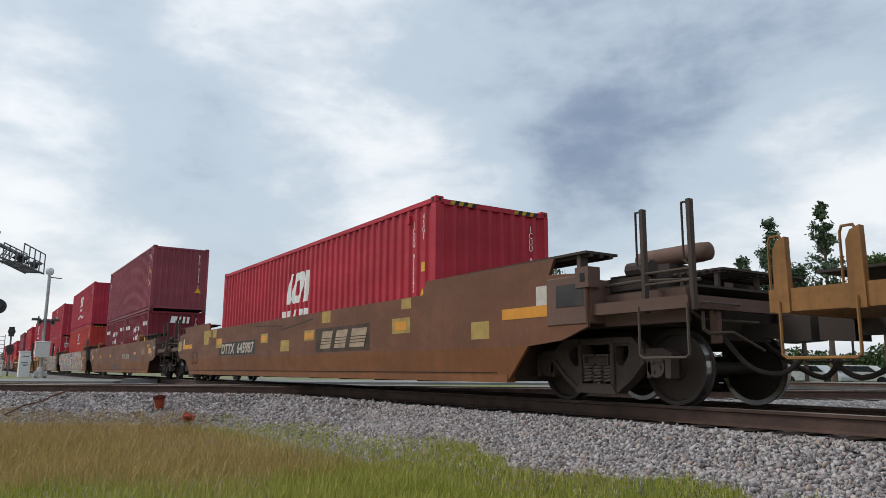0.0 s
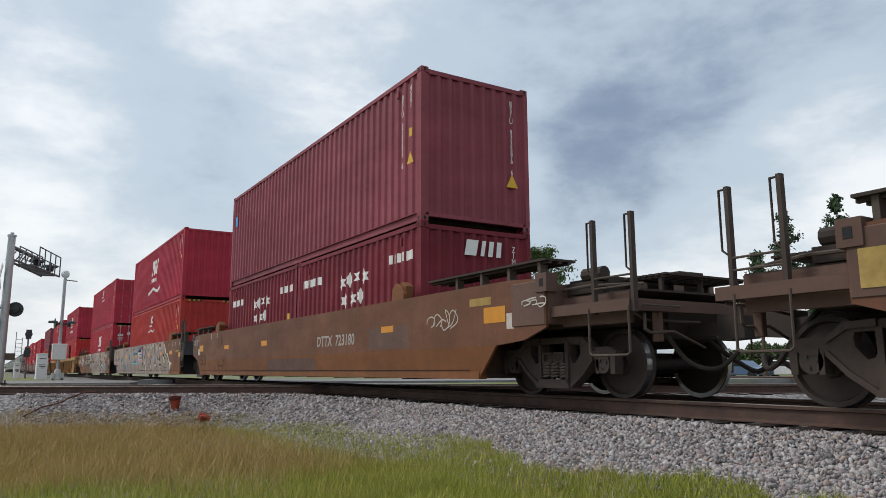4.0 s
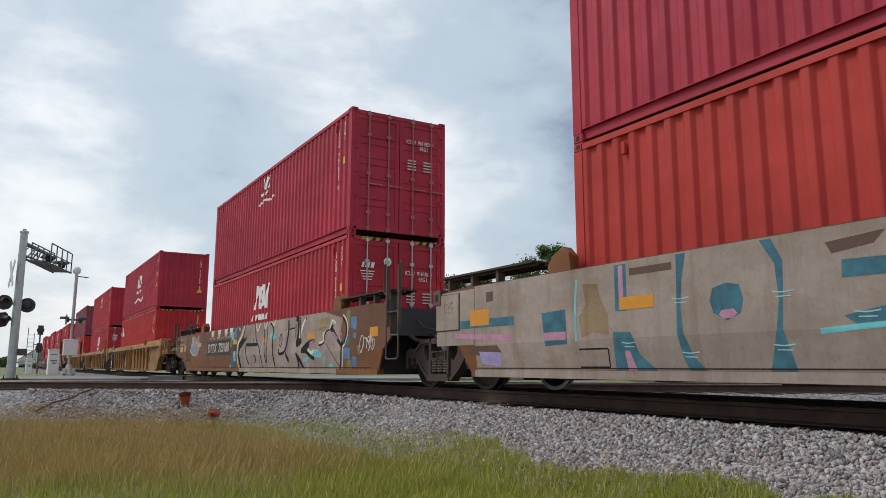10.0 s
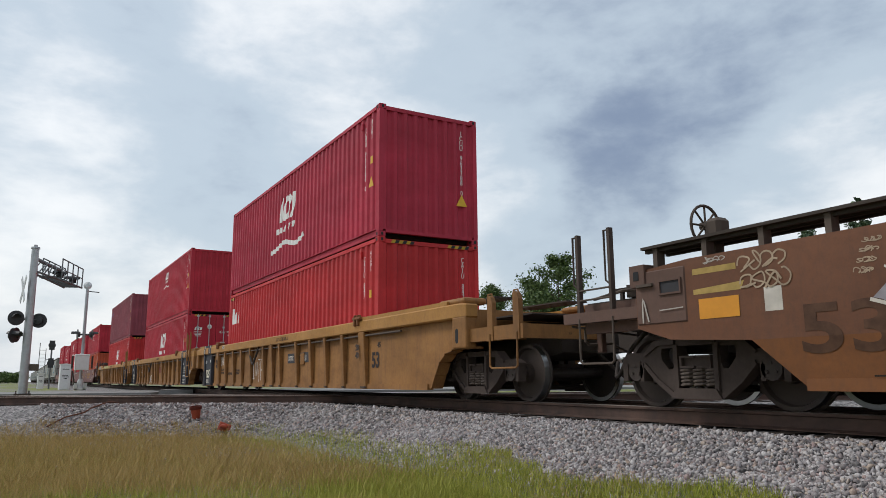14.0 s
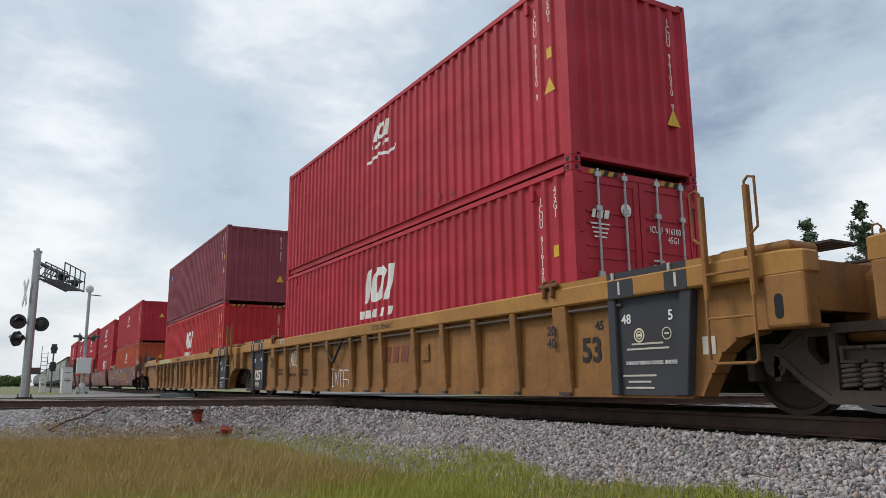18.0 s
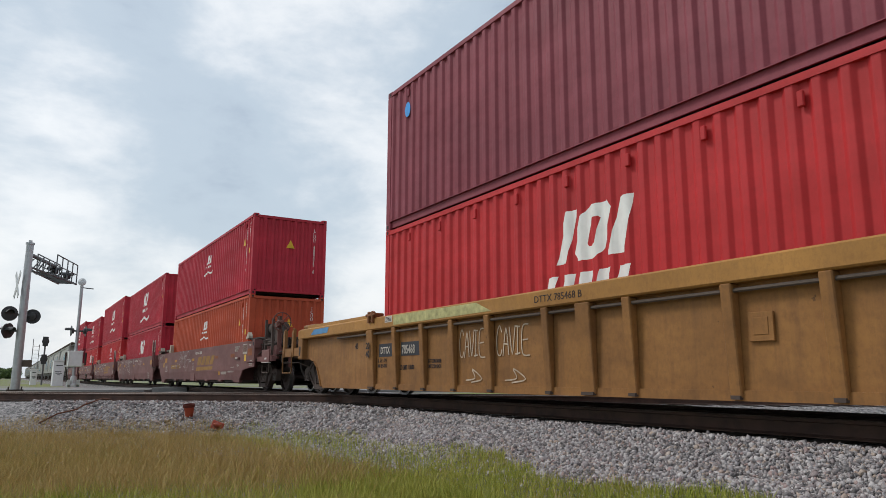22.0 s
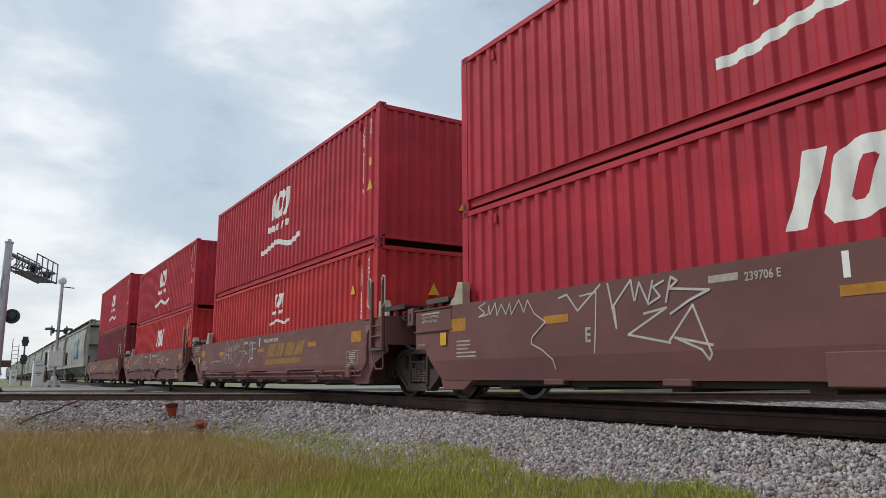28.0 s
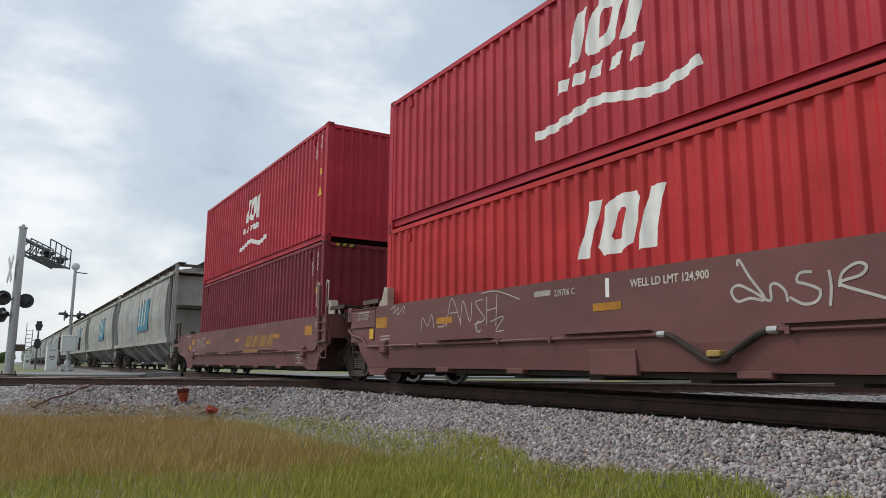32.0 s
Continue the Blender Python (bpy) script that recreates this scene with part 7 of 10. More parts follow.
code_marks(c6, HC, HX, "ICUU 916100 6", "45G1", front=False, tri=False)
code_marks(c6t, HC, HX, "ICUU 961090 9", "45G1")
code_marks(c7, HC, HX, "ICUU 960758 7", "45G1")
code_marks(c7t, HC, HX, "BSIU 973", "45G1")
code_marks(c8, ST, HX, "ICUU 83715", "42G1", tri=False)
warn_triangle(c8, front_m(HX + 0.004, 0.05, 1.62), 0.26)
warn_triangle(c8, side_m(HX - 1.12, CY, 1.67), 0.22)
code_marks(c8t, ST, HX, "ICUU 408475 6", "42G1", tri=False)
warn_triangle(c8t, front_m(HX + 0.004, 0.0, 1.55), 0.28)
warn_triangle(c8t, side_m(HX - 1.0, CY, 1.67), 0.26)
code_marks(c9, ST, HX, "ICUU 4", "42G1", tri=False)
code_marks(c9t, ST, HX, "ICUU 41", "42G1", tri=False)
code_marks(c10, ST, HX, "ICUU 40840", "42G1", tri=False)
warn_triangle(c10, side_m(HX - 1.13, CY, 1.67), 0.22)
warn_triangle(c10, front_m(HX + 0.004, 0.05, 1.62), 0.26)
code_marks(c10t, HC, HX, "ICUU 915039 9", "45G1")
code_marks(c11, ST, HX, "ICUU 41524", "42G1", tri=False)
code_marks(c11t, ST, HX, "ICUU 41", "42G1", tri=False)
warn_triangle(c11t, side_m(HX - 0.54, CY, 0.94), 0.22)
code_marks(c12, HC, HX, "ICUU", "45G1", tri=False)
code_marks(c12t, HC, HX, "ICUU", "45G1", front=False)
bm = fresh()
box(bm, HX + 0.001, HX + 0.005, 0.62, 0.84, 0.40, 0.66)
part("yellow_sticker", bm, M_YELLOW, c12t)
for c, txt, z in ((c4, "ICUU  916181 3\n            45G1", 2.05), (c4t, "ICUU  961050 8\n            45G1", 2.25), (c6, "ICUU  916100 6\n            45G1", 2.05)):
    letters("door_lettering", txt, 0.14, M_WHITE, c, front_m(HX + 0.008, 0.16, z), 0.75, lead=0.9)
    for i in range(4):
        bm = fresh()
        box(bm, HX + 0.003, HX + 0.006, 0.20, 0.42, z - 0.42 - i * 0.07, z - 0.39 - i * 0.07)
        part("lettering_bar", bm, M_DULLWHITE, c)
        bm = fresh()
        box(bm, HX + 0.003, HX + 0.006, 0.62, 0.86, z - 0.42 - i * 0.07, z - 0.39 - i * 0.07)
        part("lettering_bar", bm, M_DULLWHITE, c)
    if c is c4t:
        continue
    for a, b in ((-0.92, -0.86), (-0.83, -0.73), (-0.70, -0.62)):
        bm = fresh()
        yz_prism(bm, [(a, 2.16), (b, 2.16), (b + 0.03, 2.28), (a + 0.03, 2.28)], HX + 0.003, HX + 0.006)
        part("company_mark_block", bm, M_WHITE, c)
    for i in range(4):
        bm = fresh()
        box(bm, HX + 0.003, HX + 0.006, -0.94 + 0.02 * i, -0.60 - 0.02 * i, 2.07 - i * 0.06, 2.09 - i * 0.06)
        part("lettering_bar", bm, M_WHITE, c)
    bm = fresh()
    lathe(bm, [(0.055, 0.0), (0.095, 0.0), (0.095, 0.004), (0.055, 0.004)], 20, "x", (HX + 0.003, -0.28, 2.32))
    part("round_sticker", bm, M_WHITE, c, "round white sticker")


# dented lower edges and patches on a few containers
def dents(c, H, n, seed):
    rnd = random.Random(seed)
    for i in range(n):
        x = rnd.uniform(-5.6, 5.6)
        z = rnd.uniform(0.25, 0.6)
        w = rnd.uniform(0.012, 0.035)
        patch("scuff", [(x - w, z), (x + w * 0.6, z - 0.03), (x + w, z + 0.08), (x - w * 0.4, z + 0.12)], M_GRIME_LIGHT, c, -1.2085, "", 0.002)


dents(c6t, HC, 6, 1)
dents(c4t, HC, 5, 2)


# ---- paint on the well cars ----
def painted(name, shapes, mat, car, label="", crease=0.68, off=0.004, low=0.27, top=1.535):
    """Flat paint that follows the creased side: outlines in x, z."""
    for o in shapes:
        bm = fresh()
        bm.faces.new([bm.verts.new((x, 0, min(top, max(low, z)))) for x, z in o])
        bmesh.ops.bisect_plane(bm, geom=bm.verts[:] + bm.edges[:] + bm.faces[:], plane_co=(0, 0, crease), plane_no=(0, 0, 1))
        for v in bm.verts:
            v.co.y = skin(v.co.z, crease) - off * 0.35 - (0.012 if off > 0.014 else 0)
        part(name, bm, mat, car, label)


def sprayed(name, lines, mat, car, label="", off=0.007, crease=0.68, low=0.27, top=1.53):
    """Sprayed lines of (width, points) that follow the creased side."""
    bm = fresh()
    for w, pts in lines:
        pts = [(x, min(top, max(low, z))) for x, z in (smooth_line(pts, 4) if len(pts) > 2 else pts)]
        stroke(bm, pts, w, -0.0003 * len(bm.verts) / 20, 0.0)
    bmesh.ops.bisect_plane(bm, geom=bm.verts[:] + bm.edges[:] + bm.faces[:], plane_co=(0, 0, crease), plane_no=(0, 0, 1))
    for v in bm.verts:
        v.co.y += skin(v.co.z, crease) - off * 0.35 - (0.012 if off > 0.014 else 0)
    return part(name, bm, mat, car, label)


def tag_lines(x0, x1, z0, z1, seed, w=0.02, n=7):
    """A quick looping signature, not to be read: one running line of loops and a few cross strokes."""
    rnd = random.Random(seed)
    run = []
    step, zc, h = (x1 - x0) / n, (z0 + z1) / 2, (z1 - z0) / 2
    for i in range(n):
        a, r, lean = x0 + (i + 0.5) * step, h * rnd.uniform(0.35, 0.95), rnd.uniform(-0.1, 0.35)
        turn = rnd.choice((-1, 1))
        for q in range(6):
            ang = 3.6 - turn * q * rnd.uniform(0.85, 1.15)
            dz = r * math.sin(ang)
            run.append((a + step * 0.55 * math.cos(ang) + dz * lean, zc + dz))
    out = [(w * 0.75, run)]
    for k in range(2):
        a = rnd.uniform(x0, x1 - step)
        out.append((w * rnd.uniform(0.7, 1.0), [(a, z0 + (z1 - z0) * rnd.uniform(0.0, 0.9)), (a + step * 0.8, zc + h * rnd.uniform(-0.6, 0.8)), (a + step * 1.3, z0 + (z1 - z0) * rnd.uniform(0.1, 1.0))]))
    return out


M_DULLAMBER = plain("dirty_amber_decal", (0.40, 0.185, 0.03), 0.6, 0.0, 0.25)


def reflectors(car, rects, crease=0.68):
    for r in rects:
        painted("amber_reflector", [rect(*r)], M_AMBER if crease > 0.65 else M_DULLAMBER, car, "amber reflector strip", crease, 0.0138)


def side_text(car, text, x, z, size, mat, stretch=1.0, lean=0.0, name="lettering", off=0.006, width=None, bold=0.02, crease=0.68):
    off = 0.0035 if off == 0.006 else off
    ob = letters(name, text, size, mat, car, side_m(x, -HW - off, z), stretch, width=width, bold=bold)
    ob.data.transform(Matrix(((1, lean, 0, 0), (0, 1, 0, 0), (0, 0, 1, 0), (0, 0, 0, 1))))
    if z < crease:
        bm = fresh()
        bm.from_mesh(ob.data)
        bmesh.ops.bisect_plane(bm, geom=bm.verts[:] + bm.edges[:] + bm.faces[:], plane_co=(0, crease - z, 0), plane_no=(0, 1, 0))
        for v in bm.verts:
            v.co.z -= max(0.0, crease - z - v.co.y) * LEAN
        bm.to_mesh(ob.data)
        bm.free()
    return ob


# first brown car
M_FADED = plain("faded_lettering", (0.36, 0.27, 0.19), 0.75, 0.0, 0.3)
M_CREAMTEXT = plain("dirty_cream_lettering", (0.47, 0.40, 0.32), 0.75, 0.0, 0.3)
M_FADEDINK = plain("faded_dark_stencil", (0.088, 0.045, 0.028), 0.75, 0.0, 0.35)
M_DIRTWHITE = plain("dirty_stencil_white", (0.40, 0.36, 0.32), 0.75, 0.0, 0.25)
painted("number_board", [rect(-4.98, -1.78, 0.76, 1.11)], M_DARKPLATE, car1, "faded black number board")
side_text(car1, "DTTX  645987", -4.74, 0.81, 0.36, M_CREAMTEXT, 1.06, 0.12, width=2.80, bold=0.03)
painted("mark_board", [rect(2.05, 4.50, 0.72, 1.20)], plain("worn_dark_board", (0.072, 0.048, 0.036), 0.75, 0.0, 0.4, 3.0), car1, "faded black board with block mark")
for a, w in ((2.30, 0.50), (2.98, 0.50), (3.66, 0.62)):
    for z0, z1 in ((0.79, 0.87), (0.885, 0.925), (0.94, 0.98), (0.995, 1.13)):
        patch("block_mark", [(a + (z0 - 0.79) * 0.35, z0), (a + w + (z0 - 0.79) * 0.35, z0), (a + w + (z1 - 0.79) * 0.35, z1), (a + (z1 - 0.79) * 0.35, z1)], M_FADED, car1, -HW - 0.005, "worn cream striped block mark")
for r in ((-1.38, -0.88, 1.01, 1.23), (0.02, 0.56, 0.78, 1.03), (1.43, 1.98, 0.98, 1.19), (2.34, 2.76, 1.30, 1.53), (5.31, 5.91, 0.97, 1.22), (7.63, 8.06, 0.80, 1.04), (5.62, 5.94, 1.36, 1.53), (-6.68, -6.14, 1.11, 1.53), (-6.12, -5.90, 1.33, 1.52), (-5.74, -5.32, 1.29, 1.53), (-5.3, -4.74, 0.98, 1.25), (-9.88, -9.46, 0.98, 1.30)):
    painted("yellow_patch", [rect(*r)], M_PALEYELLOW, car1, "yellow touch-up patch", off=0.018 if r[0] < -9.4 else 0.005)
reflectors(car1, ((8.35, 9.31, 1.03, 1.17), (-9.27, -8.10, 1.03, 1.17), (5.42, 5.8, 1.02, 1.16), (-5.15, -4.74, 1.08, 1.24), (1.46, 1.9, 1.02, 1.14), (-1.36, -0.95, 1.05, 1.18)))
painted("consolidated_stencil", [rect(9.05, 9.29, 1.17, 1.41)], M_DULLWHITE, car1)
painted("consolidated_stencil", [rect(-9.28, -9.12, 1.18, 1.36)], M_DULLWHITE, car1)
painted("stencil_frame", [rect(9.44, 9.90, 1.12, 1.38)], M_DARKPLATE, car1, "grey stencil panel in a frame", off=0.02)
side_text(car1, "53", -8.07, 0.54, 0.56, M_FADEDINK, 1.0, width=0.74)
sprayed("weld_seam", [(0.025, [(-1.79, 1.44), (0.0, 1.36), (0.12, 1.28), (1.86, 1.42)])], M_GRIME, car1, "dark welded repair seam")
# leading unit of the three-part car
side_text(car2, "DTTX  723180", 2.36, 0.84, 0.30, M_DIRTWHITE, 1.02, 0.10)
reflectors(car2, ((8.60, 9.11, 0.99, 1.21), (-8.05, -7.55, 0.97, 1.17), (-4.97, -4.50, 0.98, 1.09), (-1.45, -0.99, 0.97, 1.10), (5.4, 5.86, 1.0, 1.11)))
painted("consolidated_stencil", [rect(9.13, 9.29, 0.89, 1.10)], M_DULLWHITE, car2)
painted("consolidated_stencil", [rect(-8.22, -8.02, 0.86, 1.06)], M_DULLWHITE, car2)
painted("yellow_patch", [rect(8.24, 8.77, 1.25, 1.36)], M_PALEYELLOW, car2, "yellow touch-up patch")
side_text(car2, "53", -7.92, 0.53, 0.46, plain("worn_brown_stencil", (0.108, 0.050, 0.027), 0.75, 0.0, 0.4), 1.2, width=0.74)
side_text(car2, "-125 T", -8.92, 1.20, 0.24, M_DIRTWHITE, 1.0, off=0.018)
for r in ((-8.26, -8.20, 1.30, 1.46), (-6.6, -6.55, 1.34, 1.5), (-5.9, -5.85, 1.34, 1.5)):
    painted("white_tick", [rect(*r)], M_DULLWHITE, car2)
sprayed("spray_tag", tag_lines(7.02, 7.90, 0.93, 1.26, 3, 0.022, 4), M_DULLWHITE, car2, "scrawled pale spray tag")
sprayed("spray_tag", tag_lines(9.50, 9.98, 1.12, 1.28, 4, 0.02, 3), M_DULLWHITE, car2, "small pale spray tag", off=0.02)
for o in (rect(-1.0, 2.2, 0.3, 0.62), rect(4.9, 6.4, 0.72, 1.1)):
    painted("primer_patch", [o], M_PURPLEBROWN, car2, "darker primer patch")
M_FLAKED = weathered("flaked_tan_paint", (0.30, 0.21, 0.12), (0.16, 0.075, 0.035), 0.9, 0.8, 0.7, spots=(0.14, 0.06, 0.03))
M_TEALP = plain("teal_spray", (0.055, 0.150, 0.200), 0.7, 0.0, 0.3)
M_AQUA = plain("aqua_spray", (0.16, 0.48, 0.52), 0.7, 0.0, 0.2)
M_SLATE = weathered("slate_primer", (0.075, 0.070, 0.072), (0.055, 0.045, 0.042), 0.5, 0.75, 0.3, gloss=0.25, grit=0.4)
M_PALEAQUA = plain("pale_aqua_spray", (0.34, 0.55, 0.56), 0.75, 0.0, 0.2)
M_BLUEP = plain("dusty_blue_spray", (0.12, 0.20, 0.34), 0.7, 0.0, 0.25)
M_LILAC = plain("lilac_spray", (0.36, 0.30, 0.52), 0.7, 0.0, 0.2)
M_PINK = plain("pink_spray", (0.48, 0.24, 0.33), 0.7, 0.0, 0.2)
M_MAUVE = plain("mauve_spray", (0.33, 0.18, 0.24), 0.7, 0.0, 0.2)
M_CREAM = plain("cream_spray", (0.66, 0.61, 0.47), 0.7, 0.0, 0.15)
M_OLIVE = plain("olive_spray", (0.20, 0.19, 0.09), 0.7, 0.0, 0.25)
M_INK = plain("black_spray", (0.014, 0.013, 0.014), 0.85, 0.0, 0.3)
TALL_INK = (
    [(0.22, 1.36), (0.35, 1.45), (0.24, 1.16), (0.36, 0.98), (0.33, 0.84), (0.2, 0.8), (0.13, 1)],
    [(0.2, 0.8), (0.51, 0.69), (0.5, 0.48), (0.55, 0.27), (0.48, 0.27), (0.44, 0.48), (0.41, 0.65), (0.23, 0.74)],
    [(0.99, 1.39), (1.11, 1.26), (1.27, 1.12), (1.42, 0.67), (1.34, 0.74), (1.2, 0.97), (1.02, 1.22)],
    [(0.67, 1.1), (0.94, 0.97), (0.87, 0.93), (1.13, 0.69), (1.27, 0.27), (1.21, 0.27), (1.11, 0.4), (0.99, 0.63), (0.81, 0.92)],
    [(1.65, 0.97), (1.77, 0.94), (1.85, 0.62), (1.8, 0.69), (1.74, 0.8)],
)
TALL_INK_MORE = (
    [(2.12, 0.88), (2.33, 0.84), (2.5, 0.73), (2.57, 0.57), (2.54, 0.4), (2.43, 0.29), (2.34, 0.32), (2.27, 0.39), (2.43, 0.4), (2.48, 0.54), (2.42, 0.7), (2.29, 0.79)],
    [(2.36, 1.28), (2.44, 1.24), (2.5, 1.01), (2.59, 0.92), (2.51, 0.9), (2.42, 0.97), (2.46, 1.03)],
    [(3.11, 1.5), (3.19, 1.44), (3.28, 1.18), (3.37, 1.14), (3.45, 0.82), (3.38, 0.87), (3.29, 1.08), (3.2, 1.19), (3.11, 1.36)],
    [(3.18, 0.9), (3.28, 0.79), (3.39, 0.61), (3.36, 0.55), (3.24, 0.72)],
)
TALL_INK_LAST = (
    [(3.55, 0.92), (3.65, 0.8), (3.77, 0.54), (3.64, 0.53), (3.6, 0.66)],
    [(3.45, 0.52), (3.59, 0.42), (3.76, 0.27), (3.59, 0.27), (3.51, 0.35)],
    [(5, 1.07), (5.3, 0.99), (5.55, 0.84), (5.59, 0.65), (5.51, 0.6), (5.5, 0.77), (5.35, 0.89), (5.08, 0.96)],
    [(4.28, 0.64), (4.77, 0.63), (4.54, 0.51)],
    [(4.21, 0.79), (4.32, 0.98), (4.54, 0.77)],
    [(3.77, 0.97), (3.92, 0.96), (4.02, 0.8), (3.88, 0.81)],
)
TALL_LINES = (
    [(2.74, 1.34), (2.88, 1.03)],
    [(2.72, 1.34), (3.13, 1.32)],
    [(2.63, 1.22), (2.74, 0.82)],
    [(2.59, 0.91), (2.85, 0.67)],
    [(2.34, 0.94), (2.44, 1.02), (2.58, 0.96)],
    [(0.47, 1.33), (0.52, 1.12)],
    [(1.8, 0.54), (2.1, 0.46)],
    [(1.86, 0.62), (2.21, 0.61)],
    [(2.09, 0.66), (2.11, 0.44), (2.28, 0.27)],
    [(0.77, 0.64), (1.05, 0.54), (1.56, 0.5)],
    [(1.17, 0.98), (1.03, 0.79)],
    [(1.75, 1.46), (1.78, 1.1)],
    [(1.57, 1.25), (2.13, 1.29)],
    [(3.19, 0.55), (3.37, 0.51)],
    [(3.86, 0.54), (3.61, 0.52)],
    [(-0.74, 0.55), (-0.69, 0.4), (0.87, 0.36), (0.92, 0.54)],
)
TALL_LINES_MORE = (
    [(5.78, 0.84), (5.6, 0.8), (5.64, 0.62), (5.48, 0.59)],
    [(4.67, 0.96), (5.02, 0.79), (5.11, 0.67), (5.49, 0.64)],
    [(3.99, 1.29), (4.26, 1.25)],
    [(4.59, 1.48), (4.52, 1.23), (4.7, 1.07)],
    [(4.33, 1.05), (4.57, 0.76), (4.15, 0.82)],
    [(4.57, 0.49), (4.7, 0.27)],
    [(4.66, 0.49), (4.84, 0.27)],
    [(5.2, 0.64), (5.3, 0.43), (5.56, 0.27)],
    [(5.31, 0.49), (5.73, 0.48)],
    [(5.73, 0.48), (5.87, 0.43), (5.86, 0.31)],
    [(5.38, 0.32), (5.86, 0.31)],
    [(3.78, 1.22), (3.92, 0.87)],
    [(2.61, 1.35), (3, 0.91)],
)
TALL_CREAM = (
    [(0.69, 1.52), (0.74, 1.41), (0.89, 1.38), (0.99, 1.45), (1.04, 1.53)],
    [(1.49, 1.5), (1.6, 1.32), (1.75, 1.49)],
    [(2.14, 1.5), (2.26, 1.31), (2.36, 1.29), (2.51, 1.5)],
    [(2.78, 1.5), (2.89, 1.4), (2.98, 1.39), (2.99, 1.34), (3.11, 1.34)],
    [(0.25, 1.31), (0.13, 1.15), (0.21, 0.86), (0.13, 0.76), (0.44, 0.65), (0.48, 0.27)],
    [(3.52, 1.47), (3.63, 1.27), (3.78, 1.26), (3.83, 1.46)],
    [(4.1, 1.46), (4.2, 1.3), (4.43, 1.25), (4.59, 1.28), (4.62, 1.47)],
)
TALL_CREAM_FILL = (
    [(0.76, 0.98), (0.97, 0.75), (1.17, 0.59), (1.18, 0.48), (1.04, 0.44), (0.98, 0.6), (0.86, 0.8)],
    [(2.35, 0.6), (2.46, 0.57), (2.42, 0.44), (2.33, 0.4)],
    [(3.21, 0.69), (3.39, 0.57), (3.65, 0.62), (3.67, 0.57), (3.45, 0.52), (3.35, 0.51)],
    [(3.39, 0.51), (3.45, 0.46), (3.56, 0.27), (3.49, 0.27)],
    [(3.23, 1.14), (3.29, 1.11), (3.35, 0.91)],
    [(1.04, 0.46), (1.18, 0.48), (1.17, 0.27), (1.08, 0.27)],
    [(5.08, 0.94), (5.32, 0.87), (5.5, 0.73), (5.46, 0.6), (5.27, 0.6), (5.34, 0.74)],
    [(4.39, 0.54), (4.59, 0.55), (4.49, 0.45)],
)
BLACK_ROUND_A = (
    (0.08, [(-0.46, 1.55), (-0.64, 1.2), (-1.07, 0.89), (-0.98, 0.56), (-0.95, 0.26)]),
    (0.11, [(-0.32, 1.18), (-0.72, 1.0), (-1.07, 0.86)]),
    (0.09, [(-0.43, 0.95), (-0.22, 0.55), (-0.09, 0.43)]),
    (0.07, [(0.51, 1.53), (0.62, 1.11), (0.9, 0.88), (1.11, 0.53), (1.15, 0.28)]),
    (0.06, [(1.28, 1.49), (1.35, 1.2), (1.38, 0.79), (1.47, 0.52), (1.56, 0.52), (1.6, 1.05), (1.64, 1.41)]),
    (0.09, [(1.86, 1.49), (2.12, 1.32), (2.06, 1.02), (2.13, 0.63), (2.24, 0.29)]),
    (0.1, [(3.28, 1.49), (3.29, 1.21), (3.16, 0.88), (2.97, 0.71), (2.61, 0.68), (2.56, 0.8)]),
)
BLACK_ROUND_B = (
    (0.04, [(2.59, 0.95), (2.66, 1.13), (2.78, 1.15), (2.82, 1.02), (2.72, 0.85), (2.61, 0.92)]),
    (0.04, [(3.33, 1.25), (3.56, 1.27), (3.75, 1.27)]),
    (0.07, [(3.8, 1.37), (3.81, 1.21), (3.81, 1.05)]),
    (0.17, [(3.82, 1.5), (3.98, 1.44), (3.98, 1.09), (3.89, 0.88), (4.2, 0.96)]),
    (0.12, [(3.84, 0.69), (3.96, 0.48), (3.96, 0.26)]),
    (0.11, [(3.91, 0.63), (4.19, 0.41), (4.42, 0.24)]),
    (0.13, [(4.19, 0.72), (4.48, 0.71), (4.8, 0.59), (5.0, 0.54)]),
)
BLACK_ROUND_C = (
    (0.12, [(4.2, 0.73), (4.59, 0.88), (5.03, 0.94)]),
    (0.06, [(4.5, 1.46), (4.25, 1.31), (4.1, 1.03)]),
    (0.05, [(0.38, 1.13), (0.49, 0.94), (0.85, 0.96)]),
    (0.06, [(0.42, 0.68), (0.6, 0.59), (0.48, 0.46)]),
)
CREAM_ROUND = (
    (0.07, [(-0.56, 1.52), (-0.82, 1.25), (-1.23, 0.98), (-1.23, 0.56), (-1.18, 0.26)]),
    (0.06, [(0.57, 1.53), (0.71, 1.33), (0.98, 1.51)]),
    (0.06, [(1.31, 1.51), (1.4, 1.36), (1.56, 1.51)]),
    (0.07, [(1.9, 1.51), (2.11, 1.41), (2.24, 1.54)]),
    (0.08, [(4.03, 1.48), (4.07, 1.04), (4.27, 1.31), (4.43, 1.45)]),
    (0.08, [(4.62, 0.75), (4.81, 0.67), (5.01, 0.71)]),
)
